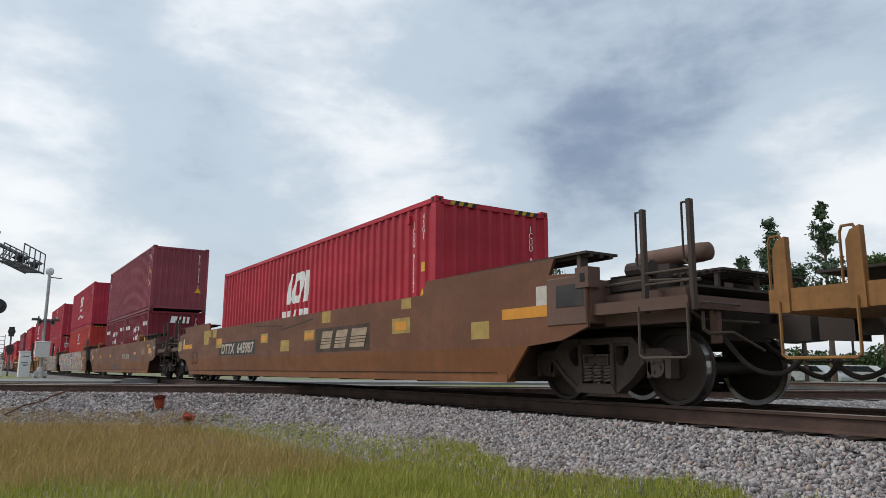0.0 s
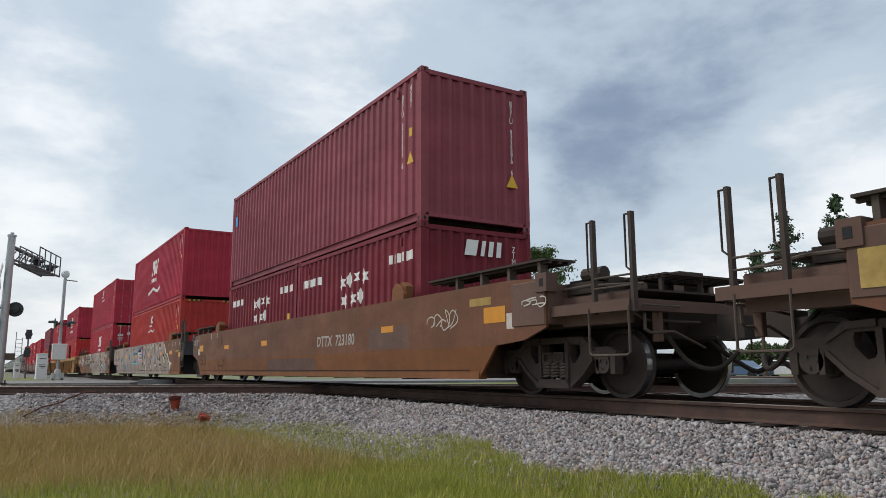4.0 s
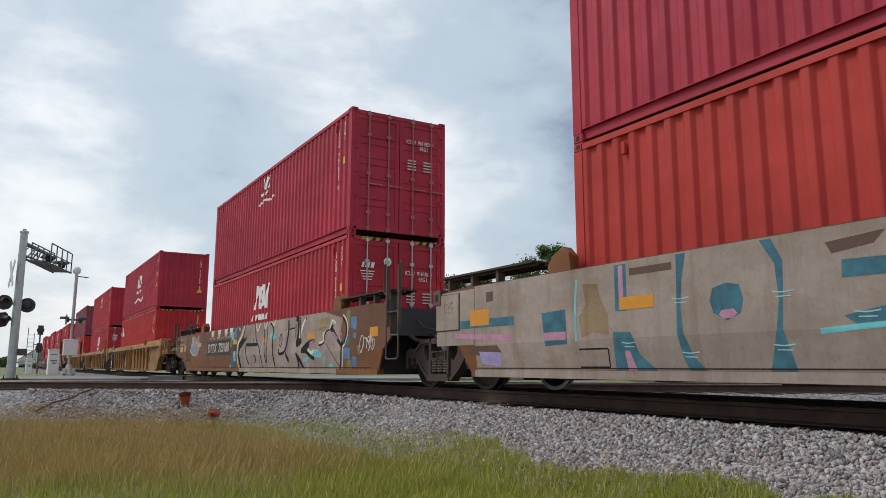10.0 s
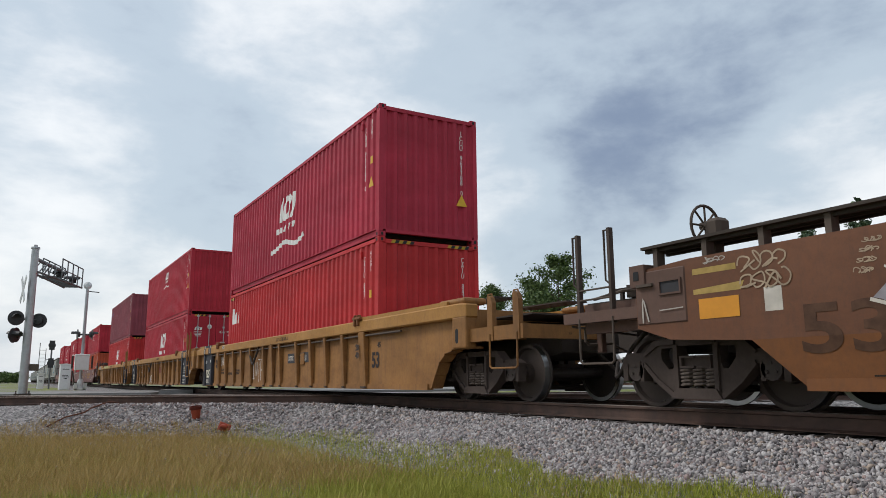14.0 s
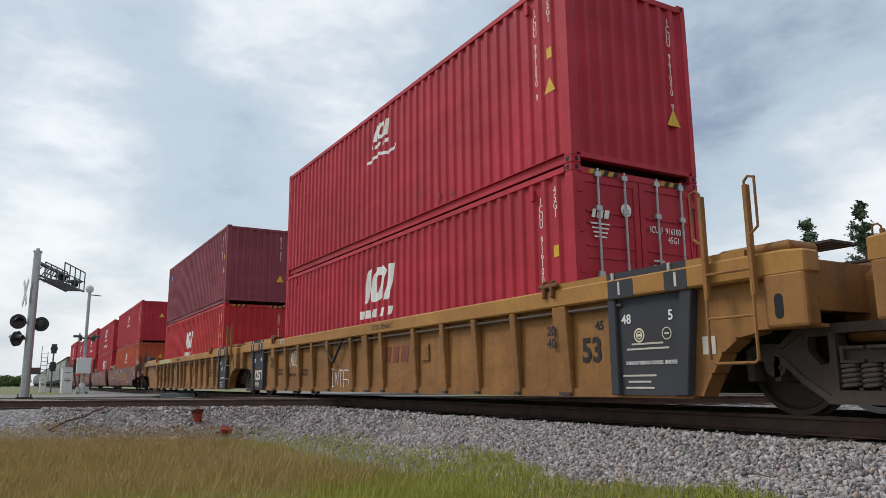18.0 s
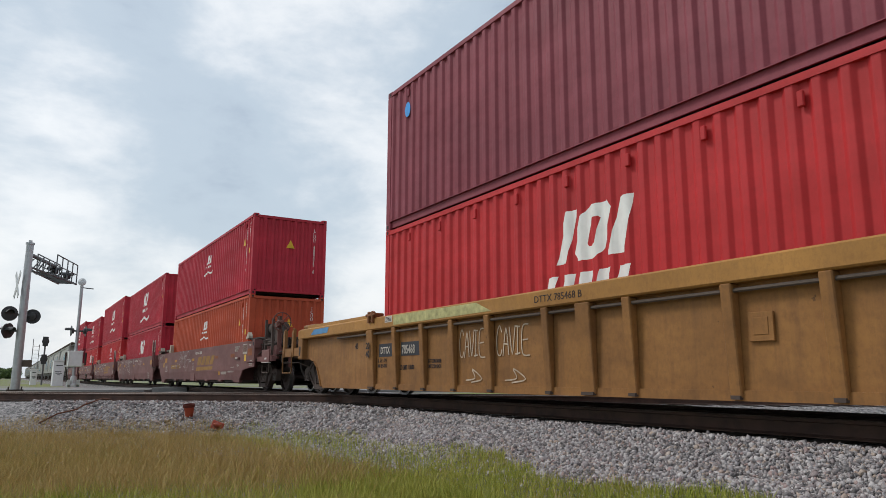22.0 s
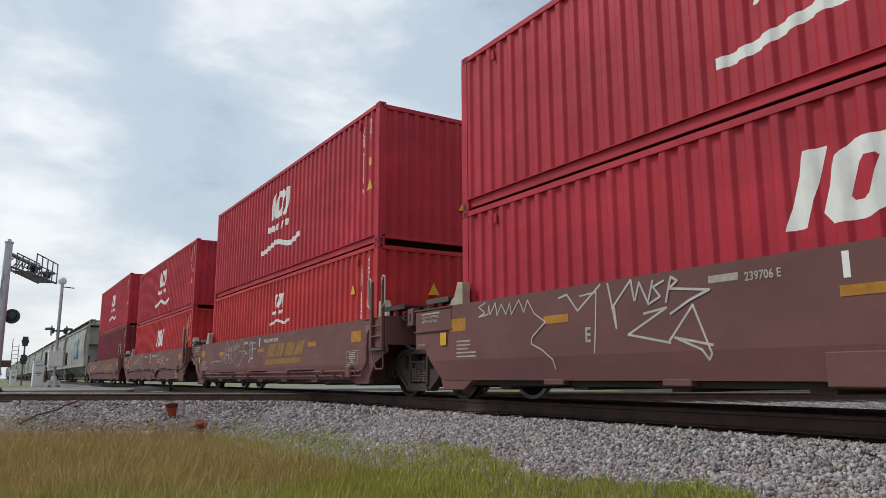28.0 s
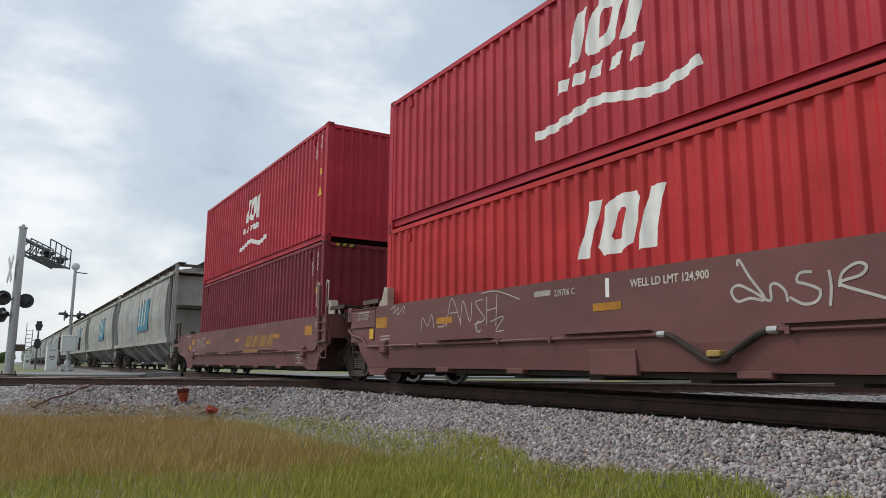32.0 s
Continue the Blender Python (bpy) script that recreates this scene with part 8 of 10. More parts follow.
PINK_FILL = (
    [(4.25, 1.32), (4.47, 1.39), (4.4, 1.23), (4.12, 1.04)], [(3.26, 1.01), (3.31, 0.96), (3.32, 0.55), (3.26, 0.47), (3.07, 0.69), (3.17, 0.79)],
    [(3.99, 0.54), (4.08, 0.56), (4.21, 0.43), (4.36, 0.28), (4.03, 0.28)], [(4.71, 0.83), (4.82, 0.94), (5.04, 0.95), (4.94, 0.83), (4.76, 0.78)],
    [(2.73, 0.28), (2.74, 0.39), (2.84, 0.4), (2.95, 0.28)], [(2.66, 1.15), (2.73, 1.19), (2.82, 1.11), (2.81, 1.02), (2.71, 0.96), (2.63, 1.04)],
    [(1.36, 0.65), (1.51, 0.6), (1.54, 0.5), (1.44, 0.49)], [(0.64, 1.24), (0.77, 1.26), (0.82, 1.04), (0.68, 0.99)],
    [(0.35, 0.7), (0.53, 0.73), (0.68, 0.59), (0.57, 0.47), (0.45, 0.48)], [(1.35, 1.36), (1.51, 1.37), (1.46, 1.1), (1.36, 1.11)],
)
AQUA_FILL = (
    [(1.75, 1.15), (1.97, 1.21), (2.09, 1.32), (2.23, 1.17), (2.39, 1.12), (2.26, 1.06), (2.03, 1.03)], [(3.14, 1.22), (3.24, 1.24), (3.21, 1.17)],
    [(4.72, 0.64), (4.81, 0.67), (5.01, 0.65), (5.0, 0.58), (4.84, 0.6), (4.69, 0.56)], [(4.39, 0.51), (4.56, 0.56), (4.57, 0.51), (4.4, 0.45)],
    [(-1.23, 1.52), (-0.93, 1.46), (-1.05, 1.38)],
)
# grey unit with tall lettering
painted("grey_overpaint", [[(-7.85, 0.27), (6.30, 0.27), (6.40, 0.55), (6.25, 0.85), (5.95, 1.05), (5.55, 1.18), (5.30, 1.35), (5.0, 1.53), (-7.85, 1.53)], rect(-8.94, -7.86, 0.68, 1.50)], M_GREYPAINT, car3, "grey overpaint with graffiti")
for o in (
        [(-2.37, 1.24), (-1.0, 1.20), (-1.0, 1.08), (-2.38, 1.09)], [(-2.39, 0.78), (-2.28, 0.70), (-1.6, 0.69), (-1.2, 0.74), (-1.6, 0.84), (-2.06, 0.84)],
        [(-3.12, 1.51), (-3.0, 1.51), (-2.90, 1.30), (-2.92, 0.95), (-2.94, 0.70), (-2.88, 0.45), (-2.84, 0.28), (-3.13, 0.28), (-3.07, 0.45), (-3.0, 0.70), (-2.96, 0.95), (-2.98, 1.28)],
        [(-4.09, 1.51), (-3.97, 1.51), (-4.03, 1.25), (-4.06, 0.95), (-4.04, 0.70), (-3.93, 0.45), (-3.75, 0.28), (-3.99, 0.28), (-4.07, 0.45), (-4.12, 0.70), (-4.11, 0.95), (-4.10, 1.25)],
        [(-3.7, 1.0), (-3.66, 1.12), (-3.5, 1.16), (-3.36, 1.13), (-3.32, 0.99), (-3.36, 0.86), (-3.51, 0.80), (-3.66, 0.88)],
        [(-5.03, 0.75), (-4.76, 0.74), (-4.66, 0.5), (-4.38, 0.28), (-5.04, 0.28)], [(-6.30, 1.04), (-5.84, 1.06), (-5.82, 0.64), (-6.24, 0.62)], rect(-8.4, -6.9, 0.92, 1.04), rect(-4.98, -4.80, 0.98, 1.50)):
    painted("graffiti_teal", [o], M_TEALP, car3, "dark teal graffiti stroke", off=0.008)
for o in ([(-3.6, 0.86), (-3.57, 0.90), (-3.43, 0.91), (-3.39, 0.86), (-3.45, 0.82), (-3.55, 0.82)], [(-4.88, 0.54), (-4.80, 0.54), (-4.70, 0.28), (-4.84, 0.28)], rect(-6.25, -5.84, 0.69, 0.79), rect(-4.92, -4.85, 0.99, 1.49),
          [(-8.4, 0.86), (-6.92, 0.79), (-6.92, 0.70), (-8.4, 0.79)], [(-0.86, 0.78), (0.1, 0.76), (0.1, 0.82), (-0.86, 0.85)]):
    painted("graffiti_pink", [o], M_PINK, car3, "pink graffiti fill", off=0.010)
painted("graffiti_lilac", [[(-7.76, 0.58), (-7.22, 0.56), (-7.25, 0.37), (-7.7, 0.40)]], M_LILAC, car3, "lilac spray patch", off=0.008)
for o in (rect(-4.75, -4.15, 1.36, 1.44), [(-8.0, 0.66), (-7.3, 0.66), (-7.2, 0.56), (-7.6, 0.50), (-8.0, 0.55)], rect(-7.55, -7.38, 1.28, 1.42), [(-2.5, 1.40), (-2.0, 1.44), (-2.1, 1.34), (-2.45, 1.30)]):
    painted("dull_patch", [o], M_PURPLEBROWN, car3, "dull brown overpaint patch", off=0.007)
painted("flaked_patch", [[(-5.53, 1.34), (-5.27, 1.32), (-5.22, 1.15), (-5.1, 0.95), (-5.1, 0.72), (-5.35, 0.76), (-5.55, 0.70), (-5.6, 0.95), (-5.46, 1.1)]], M_FLAKED, car3, "flaked tan and rust patch", off=0.007)
sprayed("door_seam", [(0.018, [(-5.62, 0.57), (-5.13, 0.57)]), (0.018, [(-5.13, 0.57), (-5.13, 0.36)]), (0.018, [(-5.13, 0.36), (-5.62, 0.36)])], M_INK, car3, "dark seam of a small cover", off=0.011)
for x, z in ((-2.92, 1.02), (-2.95, 0.55), (-4.06, 1.05), (-3.98, 0.50), (-2.2, 0.80), (-4.8, 0.62)):
    sprayed("graffiti_aqua", [(0.012, [(x - 0.10, z + 0.012), (x + 0.0, z), (x + 0.11, z + 0.010)]), (0.010, [(x - 0.07, z - 0.035), (x + 0.08, z - 0.04)])], M_PALEAQUA, car3, "thin aqua spray tick", off=0.013)
sprayed("graffiti_aqua", [(0.05, [(-2.6, 0.66), (-1.9, 0.70), (-0.6, 0.69)])], M_AQUA, car3, "thin aqua spray line", off=0.009)
sprayed("graffiti_aqua", [(0.035, [(-5.65, 0.66), (-5.66, 1.0), (-5.62, 1.4)])], M_AQUA, car3, "thin aqua spray line", off=0.009)
for o in ([(0.75, 1.51), (0.83, 1.42), (0.96, 1.44), (1.01, 1.53)], [(2.18, 1.5), (2.28, 1.34), (2.36, 1.33), (2.48, 1.51)], [(1.53, 1.5), (1.6, 1.37), (1.69, 1.49)], [(3.62, 1.51), (3.69, 1.34), (3.8, 1.31), (3.9, 1.51)], [(2.86, 1.49), (2.96, 1.41), (3.09, 1.49)],
          [(-0.63, 1.4), (0.22, 1.51), (0.25, 1.4), (0.13, 1.26), (-0.59, 1.27)], [(4.15, 1.45), (4.23, 1.33), (4.52, 1.31), (4.61, 1.46)], [(5.32, 1.41), (5.97, 1.43), (5.99, 1.29), (5.96, 1.17), (5.64, 1.17), (5.52, 1.28)], [(5.64, 1.16), (5.98, 1.17), (6.4, 1.18), (6.31, 1.09), (5.69, 1.05)]):
    painted("bare_rust_patch", [o], M_BROWN, car3, "bare rust brown patch", off=0.0065)
painted("graffiti_cream_edge", [[(5.18, 1.42), (5.32, 1.4), (5.52, 1.24), (5.63, 1.16), (5.66, 1.04), (5.9, 0.97), (6.02, 1.06), (6.04, 0.93), (6.21, 0.85), (6.33, 0.71), (6.54, 0.7), (6.9, 0.62), (6.9, 0.6), (6.68, 0.6), (6.55, 0.5), (6.42, 0.37), (6.41, 0.27), (6.31, 0.27), (6.38, 0.37), (6.32, 0.64), (6.12, 0.85), (5.85, 0.96), (5.56, 1.03), (5.36, 1.28)]], M_CREAM, car3, "cream edge of the graffiti with a pointed tail", off=0.007)
for o in TALL_CREAM:
    sprayed("graffiti_cream_outline", [(0.042, o)], M_CREAM, car3, "cream graffiti outline", off=0.009)
for o in TALL_CREAM_FILL:
    painted("graffiti_cream_fill", [o], M_CREAM, car3, "cream graffiti fill", off=0.013)
for o in ([(0.5, 1.23), (0.74, 1.27), (0.67, 1.01), (0.47, 0.99)], [(3.05, 1.03), (3.21, 1.01), (3.08, 0.77), (2.95, 0.79)], [(1.89, 0.46), (1.98, 0.47), (1.92, 0.29), (1.84, 0.3)], [(-0.45, 1.07), (-0.3, 1.09), (-0.29, 0.8), (-0.64, 0.79), (-0.62, 0.9), (-0.45, 0.92)], [(-0.19, 1.33), (0.07, 1.35), (0.05, 1.15), (-0.13, 1.14)], [(4.16, 1.25), (4.33, 1.26), (4.29, 1.11), (4.17, 1.12)], [(5.76, 0.49), (5.87, 0.47), (5.82, 0.27), (5.72, 0.27)]):
    painted("graffiti_lilac", [o], M_LILAC, car3, "lilac spray patch", off=0.012)
painted("graffiti_blue", [[(-1.27, 1.49), (-0.7, 1.51), (-0.64, 1.34), (-0.94, 1.18), (-1.26, 1.24)]], M_BLUEP, car3, "dusty blue spray patch", off=0.008)
for o in ([(-1.01, 1.21), (-0.41, 1.2), (-0.53, 0.83), (-0.83, 0.81), (-0.77, 1.05), (-0.99, 1.06)], [(-0.37, 1.2), (0.07, 1.2), (0.12, 0.87), (-0.42, 0.82), (-0.35, 1.02)]):
    painted("white_block_mark", [o], M_DULLWHITE, car3, "pale block mark", off=0.0085)
for o in ([(-0.74, 1.33), (-0.12, 1.31), (-0.12, 1.22), (-1.01, 1.23)], [(-0.62, 1.12), (0.08, 1.1), (0.08, 1.07), (-0.62, 1.09)], [(-0.62, 1.06), (0.08, 1.04), (0.08, 1.02), (-0.62, 1.03)], [(-0.62, 0.99), (0.07, 0.99), (0.08, 0.96), (-0.62, 0.96)], [(-0.62, 0.93), (0.07, 0.93), (0.08, 0.9), (-0.62, 0.9)]):
    painted("block_stroke", [o], M_INK, car3, off=0.0105)
for o in TALL_INK + TALL_INK_MORE + TALL_INK_LAST:
    painted("graffiti_lettering", [o], M_INK, car3, "tall angular black graffiti lettering", off=0.010)
for o in TALL_LINES + TALL_LINES_MORE:
    sprayed("graffiti_outline", [(0.020, o)], M_INK, car3, "thin black graffiti outline", off=0.0135)
sprayed("graffiti_outline", [(0.045, [(5.33, 1.12), (5.56, 1.01), (5.85, 0.94), (6.12, 0.8), (6.3, 0.62), (6.36, 0.47), (6.36, 0.3), (6.31, 0.27)])], M_INK, car3, "curved black graffiti outline", off=0.0135)
reflectors(car3, ((1.63, 2.11, 0.98, 1.11), (-1.73, -1.27, 0.98, 1.10), (-4.91, -4.41, 0.99, 1.13), (-7.97, -7.48, 0.95, 1.18), (6.35, 6.85, 0.98, 1.12), (4.45, 4.85, 0.98, 1.11)))
painted("slate_primer", [[(8.19, 0.69), (8.60, 0.69), (8.74, 0.85), (8.74, 1.48), (8.14, 1.50), (8.16, 1.0)]], M_SLATE, car3, "slate grey primer at the car end", off=0.006)
painted("slate_primer", [[(8.14, 0.30), (8.20, 0.30), (8.44, 0.67), (8.19, 0.67)]], M_SLATE, car3, off=0.006)
for x in (6.15, 6.90, 7.37, 8.12):
    painted("white_tick", [rect(x - 0.02, x + 0.02, 1.30, 1.43)], M_DULLWHITE, car3, off=0.008)
painted("cream_label", [rect(7.47, 8.02, 1.06, 1.11)], M_PALEYELLOW, car3, off=0.008)
reflectors(car3, ((7.99, 8.45, 0.86, 1.03),))
painted("grey_overpaint", [rect(-8.93, -8.27, 0.92, 1.46)], M_GREYPAINT, car3, "grey overpaint on the end panel", off=0.02)
side_text(car3, "125", -8.75, 1.20, 0.22, M_FADED, 1.0, off=0.0225)
# brown unit with round lettering
painted("grey_overpaint", [[(-1.15, 0.27), (6.3, 0.27), (6.55, 0.60), (6.45, 1.0), (6.6, 1.35), (5.6, 1.53), (-0.7, 1.53), (-1.25, 1.05)]], M_GREYPAINT, car4, "grey overpaint with graffiti")
sprayed("graffiti_cream_outline", CREAM_ROUND, M_CREAM, car4, "cream graffiti outline")
for o in PINK_FILL:
    painted("graffiti_pink", [o], M_MAUVE, car4, "mauve pink graffiti fill", off=0.006)
for o in AQUA_FILL:
    painted("graffiti_aqua", [o], M_AQUA, car4, "aqua sprayed patch", off=0.0065)
for strokes in (BLACK_ROUND_A, BLACK_ROUND_B, BLACK_ROUND_C):
    sprayed("graffiti_lettering", [(w * 0.72, pts) for w, pts in strokes], M_INK, car4, "round black graffiti lettering", off=0.010)
INK_FILL = (
    [(3.81, 1.52), (4.12, 1.5), (4.12, 1.11), (4.16, 1.02), (3.93, 0.84), (3.82, 0.87), (3.86, 0.98), (4.03, 0.99), (4.0, 1.4), (3.82, 1.42)],
    [(4.22, 0.77), (4.7, 0.95), (4.86, 0.95), (4.63, 0.76), (4.81, 0.64), (4.68, 0.68)],
    [(3.85, 0.69), (4.06, 0.59), (4.28, 0.39), (4.44, 0.28), (4.27, 0.28), (4.05, 0.54), (3.99, 0.5), (3.96, 0.45)],
    [(3.08, 0.73), (3.3, 0.55), (3.3, 0.45), (3.2, 0.5), (3.08, 0.62)],
    [(-0.33, 1.02), (0.76, 1.0), (0.74, 0.91), (-0.33, 0.93)],
    [(-1.17, 0.66), (-1.08, 1.03), (-0.65, 1.22), (-0.49, 1.12), (-0.88, 0.99), (-1.05, 0.72), (-0.83, 0.28), (-1.0, 0.28)],
)
for o in INK_FILL:
    painted("graffiti_fill", [o], M_INK, car4, "black graffiti fill", off=0.009)

painted("number_board", [rect(-5.09, -2.06, 0.72, 1.19)], M_DARKPLATE, car4, "black number board")
side_text(car4, "DTTX  723180", -4.92, 0.83, 0.38, M_CREAMTEXT, 0.80, 0.18, width=2.70, bold=0.035)
for o in ([(7, 1.34), (7.31, 1.35), (7.27, 1.08), (7.01, 1.13)], [(6.63, 0.75), (7, 0.73), (6.97, 0.51), (6.62, 0.52)], [(7.08, 0.57), (7.28, 0.55), (7.25, 0.35), (7.04, 0.37)], [(7.12, 1.03), (7.29, 1.02), (7.27, 0.91), (7.13, 0.94)]):
    painted("colour_block", [o], M_BLUEP, car4, "dusty blue colour block", off=0.009)
for o in ([(6.75, 1.48), (6.98, 1.5), (6.95, 1.15), (6.85, 0.95), (6.84, 1.25)], [(6.78, 0.5), (7.03, 0.5), (6.99, 0.3), (6.74, 0.29)], [(7.34, 0.79), (7.49, 0.77), (7.46, 0.6), (7.35, 0.61)]):
    painted("colour_block", [o], M_OLIVE, car4, "olive colour block", off=0.005)
for o in ([(6.84, 0.98), (6.96, 1.01), (6.95, 0.79), (6.74, 0.8)],):
    painted("colour_block", [o], M_TEALP, car4, "teal colour block", off=0.007)
for o in ([(4.73, 0.69), (5.14, 0.75), (5.48, 0.64), (5.39, 0.56), (5.01, 0.57)], [(5.55, 0.57), (5.66, 0.55), (5.63, 0.45), (5.56, 0.47)], [(4.26, 0.54), (4.6, 0.59), (4.59, 0.5), (4.27, 0.46)], [(5.8, 0.43), (6.08, 0.41), (6.03, 0.33), (5.81, 0.35)]):
    painted("graffiti_aqua", [o], M_AQUA, car4, "aqua sprayed patch", off=0.0075)
painted("graffiti_fill", [[(5.9, 1.15), (6.07, 1.25), (6.64, 0.85), (6.59, 0.73), (6.47, 0.79)]], M_INK, car4, "black graffiti arrow", off=0.009)
painted("graffiti_fill", [[(6.07, 1.19), (6.15, 1.2), (6.57, 0.91), (6.53, 0.84)]], M_GREYPAINT, car4, "grey stripe in the graffiti arrow", off=0.0105)
for o in ([(6.04, 1.09), (6.14, 1.08), (6.37, 0.94), (6.33, 0.9), (6.2, 0.94), (6.07, 1.01)], [(6.42, 1.12), (6.49, 1.1), (6.59, 1), (6.57, 0.95), (6.45, 1.03)], [(5.62, 1.06), (5.76, 1.08), (5.73, 0.89), (5.65, 0.9)], [(5.38, 0.81), (5.54, 0.85), (5.48, 0.7), (5.35, 0.68)], [(4.74, 0.92), (5.03, 0.96), (4.89, 0.79), (4.71, 0.78)]):
    painted("graffiti_pink", [o], M_MAUVE, car4, "mauve pink graffiti fill", off=0.0115)
for w, o in ((0.06, [(6.6, 1.36), (6.74, 1.26), (6.81, 1.12), (6.78, 0.97), (6.68, 0.84)]), (0.07, [(6.58, 0.81), (6.5, 0.5), (6.43, 0.29)]), (0.04, [(5.28, 0.82), (5.58, 0.87), (5.66, 1.07), (5.9, 1.14)]), (0.018, [(5.71, 0.86), (6.38, 0.37)])):
    sprayed("graffiti_lettering", [(w, o)], M_INK, car4, "round black graffiti lettering", off=0.012)
for o in ([(6.62, 1.41), (6.78, 1.3), (6.86, 1.13), (6.82, 0.96), (6.69, 0.8), (6.6, 0.76)], [(6.62, 0.75), (6.56, 0.5), (6.48, 0.27)], [(5.33, 0.87), (5.57, 0.92), (5.55, 1.07), (5.82, 1.11), (5.95, 1.2), (6.04, 1.33), (6.23, 1.26)]):
    sprayed("graffiti_cream_outline", [(0.045, o)], M_CREAM, car4, "cream graffiti outline", off=0.0075)
for k in range(2):
    sprayed("spray_tag", tag_lines(5.25 + 0.02 * k, 5.86, 1.09 + 0.17 * k, 1.09 + 0.16 + 0.17 * k, 81 + k, 0.03, 5), M_PALEYELLOW, car4, "pale yellow spray tag", off=0.0135)
for x in (-4.52, -3.66, -2.82, -2.20):
    painted("drip_shape", [[(x + 0.02, 1.52), (x + 0.42, 1.53), (x + 0.36, 1.44), (x + 0.40, 1.33), (x + 0.30, 1.42), (x + 0.24, 1.22), (x + 0.20, 1.42), (x + 0.10, 1.20), (x + 0.12, 1.42), (x + 0.05, 1.30)]], M_CREAM, car4, "cream dripping spray shape", off=0.008)
    for dx in (-0.04, 0.44):
        painted("drip_dot", [[(x + dx + 0.035 * math.cos(a), 1.27 + 0.035 * math.sin(a)) for a in np.linspace(0, 6.283, 9)[:-1]]], M_CREAM, car4, off=0.008)
for k, (o, mat) in enumerate(((rect(-1.94, -1.64, 1.15, 1.39), M_AQUA), (rect(-2.03, -1.84, 0.96, 1.18), M_OLIVE), (rect(-1.96, -1.65, 0.33, 0.63), M_TEALP), (rect(-1.66, -1.42, 0.52, 0.81), M_AQUA), (rect(-2.18, -2.03, 0.30, 0.42), M_AQUA), (rect(-1.60, -1.32, 1.20, 1.50), M_BLUEP), (rect(-1.68, -1.42, 0.82, 1.02), M_DARKPLATE))):
    painted("colour_block", [o], mat, car4, "square sprayed colour block", off=0.0100 + 0.0005 * k)
painted("graffiti_lilac", [[(-7.74, 0.95), (-7.2, 0.78), (-6.6, 0.78), (-6.2, 1.05), (-6.4, 1.4), (-6.8, 1.2), (-7.3, 1.35)]], plain("greyed_lilac_spray", (0.27, 0.25, 0.27), 0.75, 0.0, 0.2), car4, "faded grey-lilac spray bubble", off=0.006)
sprayed("spray_tag", tag_lines(-7.6, -6.3, 1.05, 1.5, 5, 0.025, 4) + [(0.03, [(-7.75, 0.95), (-7.2, 0.78), (-6.6, 0.78), (-6.2, 1.05), (-6.4, 1.4)])], M_DULLWHITE, car4, "scrawled pale spray tag")
sprayed("spray_tag", tag_lines(7.45, 8.1, 0.60, 1.0, 6, 0.03, 4), M_DULLWHITE, car4, "loose white spray tag")
reflectors(car4, ((-6.37, -5.91, 1.05, 1.18), (-1.75, -1.31, 1.02, 1.16), (4.59, 5.07, 0.97, 1.11), (1.24, 1.64, 1.01, 1.12), (7.9, 8.25, 0.92, 1.1), (-9.44, -8.97, 0.91, 1.11)))
painted("yellow_patch", [rect(-9.50, -8.98, 1.36, 1.42)], M_PALEYELLOW, car4, "yellow touch-up strip", off=0.006)
painted("yellow_patch", [[(-9.50, 1.16), (-8.94, 1.16), (-8.90, 1.24), (-9.50, 1.21)]], M_PALEYELLOW, car4, "yellow touch-up strip", off=0.006)
painted("consolidated_stencil", [rect(-8.70, -8.52, 0.93, 1.15)], M_DULLWHITE, car4)
painted("stencil_frame", [rect(-7.5, -7.05, 1.30, 1.42)], M_FADED, car4, "faded cream stencil panel")
sprayed("spray_tag", tag_lines(-8.96, -8.46, 1.32, 1.50, 61, 0.022, 4) + tag_lines(-8.94, -8.42, 1.14, 1.32, 64, 0.022, 4), M_FADED, car4, "scrawled white spray tag")
sprayed("spray_tag", tag_lines(-9.36, -9.10, 1.45, 1.52, 62, 0.012, 4), M_DIRTWHITE, car4, "tiny white scrawl")
for k in range(4):
    sprayed("chalk_mark", tag_lines(-7.86 + 0.03 * k, -7.70 + 0.03 * k, 1.16 + 0.08 * k, 1.22 + 0.08 * k, 70 + k, 0.012, 3), M_FADED, car4, "small chalked figures")
bm = fresh()
for a, b, c, d in ((-9.94, -9.92, 1.20, 1.36), (-9.66, -9.64, 1.20, 1.36), (-9.92, -9.66, 1.20, 1.22), (-9.92, -9.66, 1.34, 1.36)):
    box(bm, a, b, -HW - 0.030, -HW - 0.010, c, d)
box(bm, -9.92, -9.66, -HW - 0.015, -HW - 0.011, 1.22, 1.34, 1)
part("card_frame", bm, (M_PURPLEBROWN, M_BLACKPANEL), car4, "small framed card holder on the end panel")
bm = fresh()
box(bm, -10.24, -10.02, -HW - 0.05, -HW - 0.010, 1.31, 1.34)
part("grab_bracket", bm, M_GRIME_LIGHT, car4)
sprayed("spray_tag", [(0.02, [(-10.18, 0.92), (-10.17, 1.18), (-10.10, 0.93)]), (0.012, [(-9.94, 1.04), (-9.62, 1.05)])], M_DIRTWHITE, car4, "small white chalk mark", off=0.04)
side_text(car4, "53", -8.40, 0.55, 0.58, M_FADEDINK, 1.2, width=0.80)

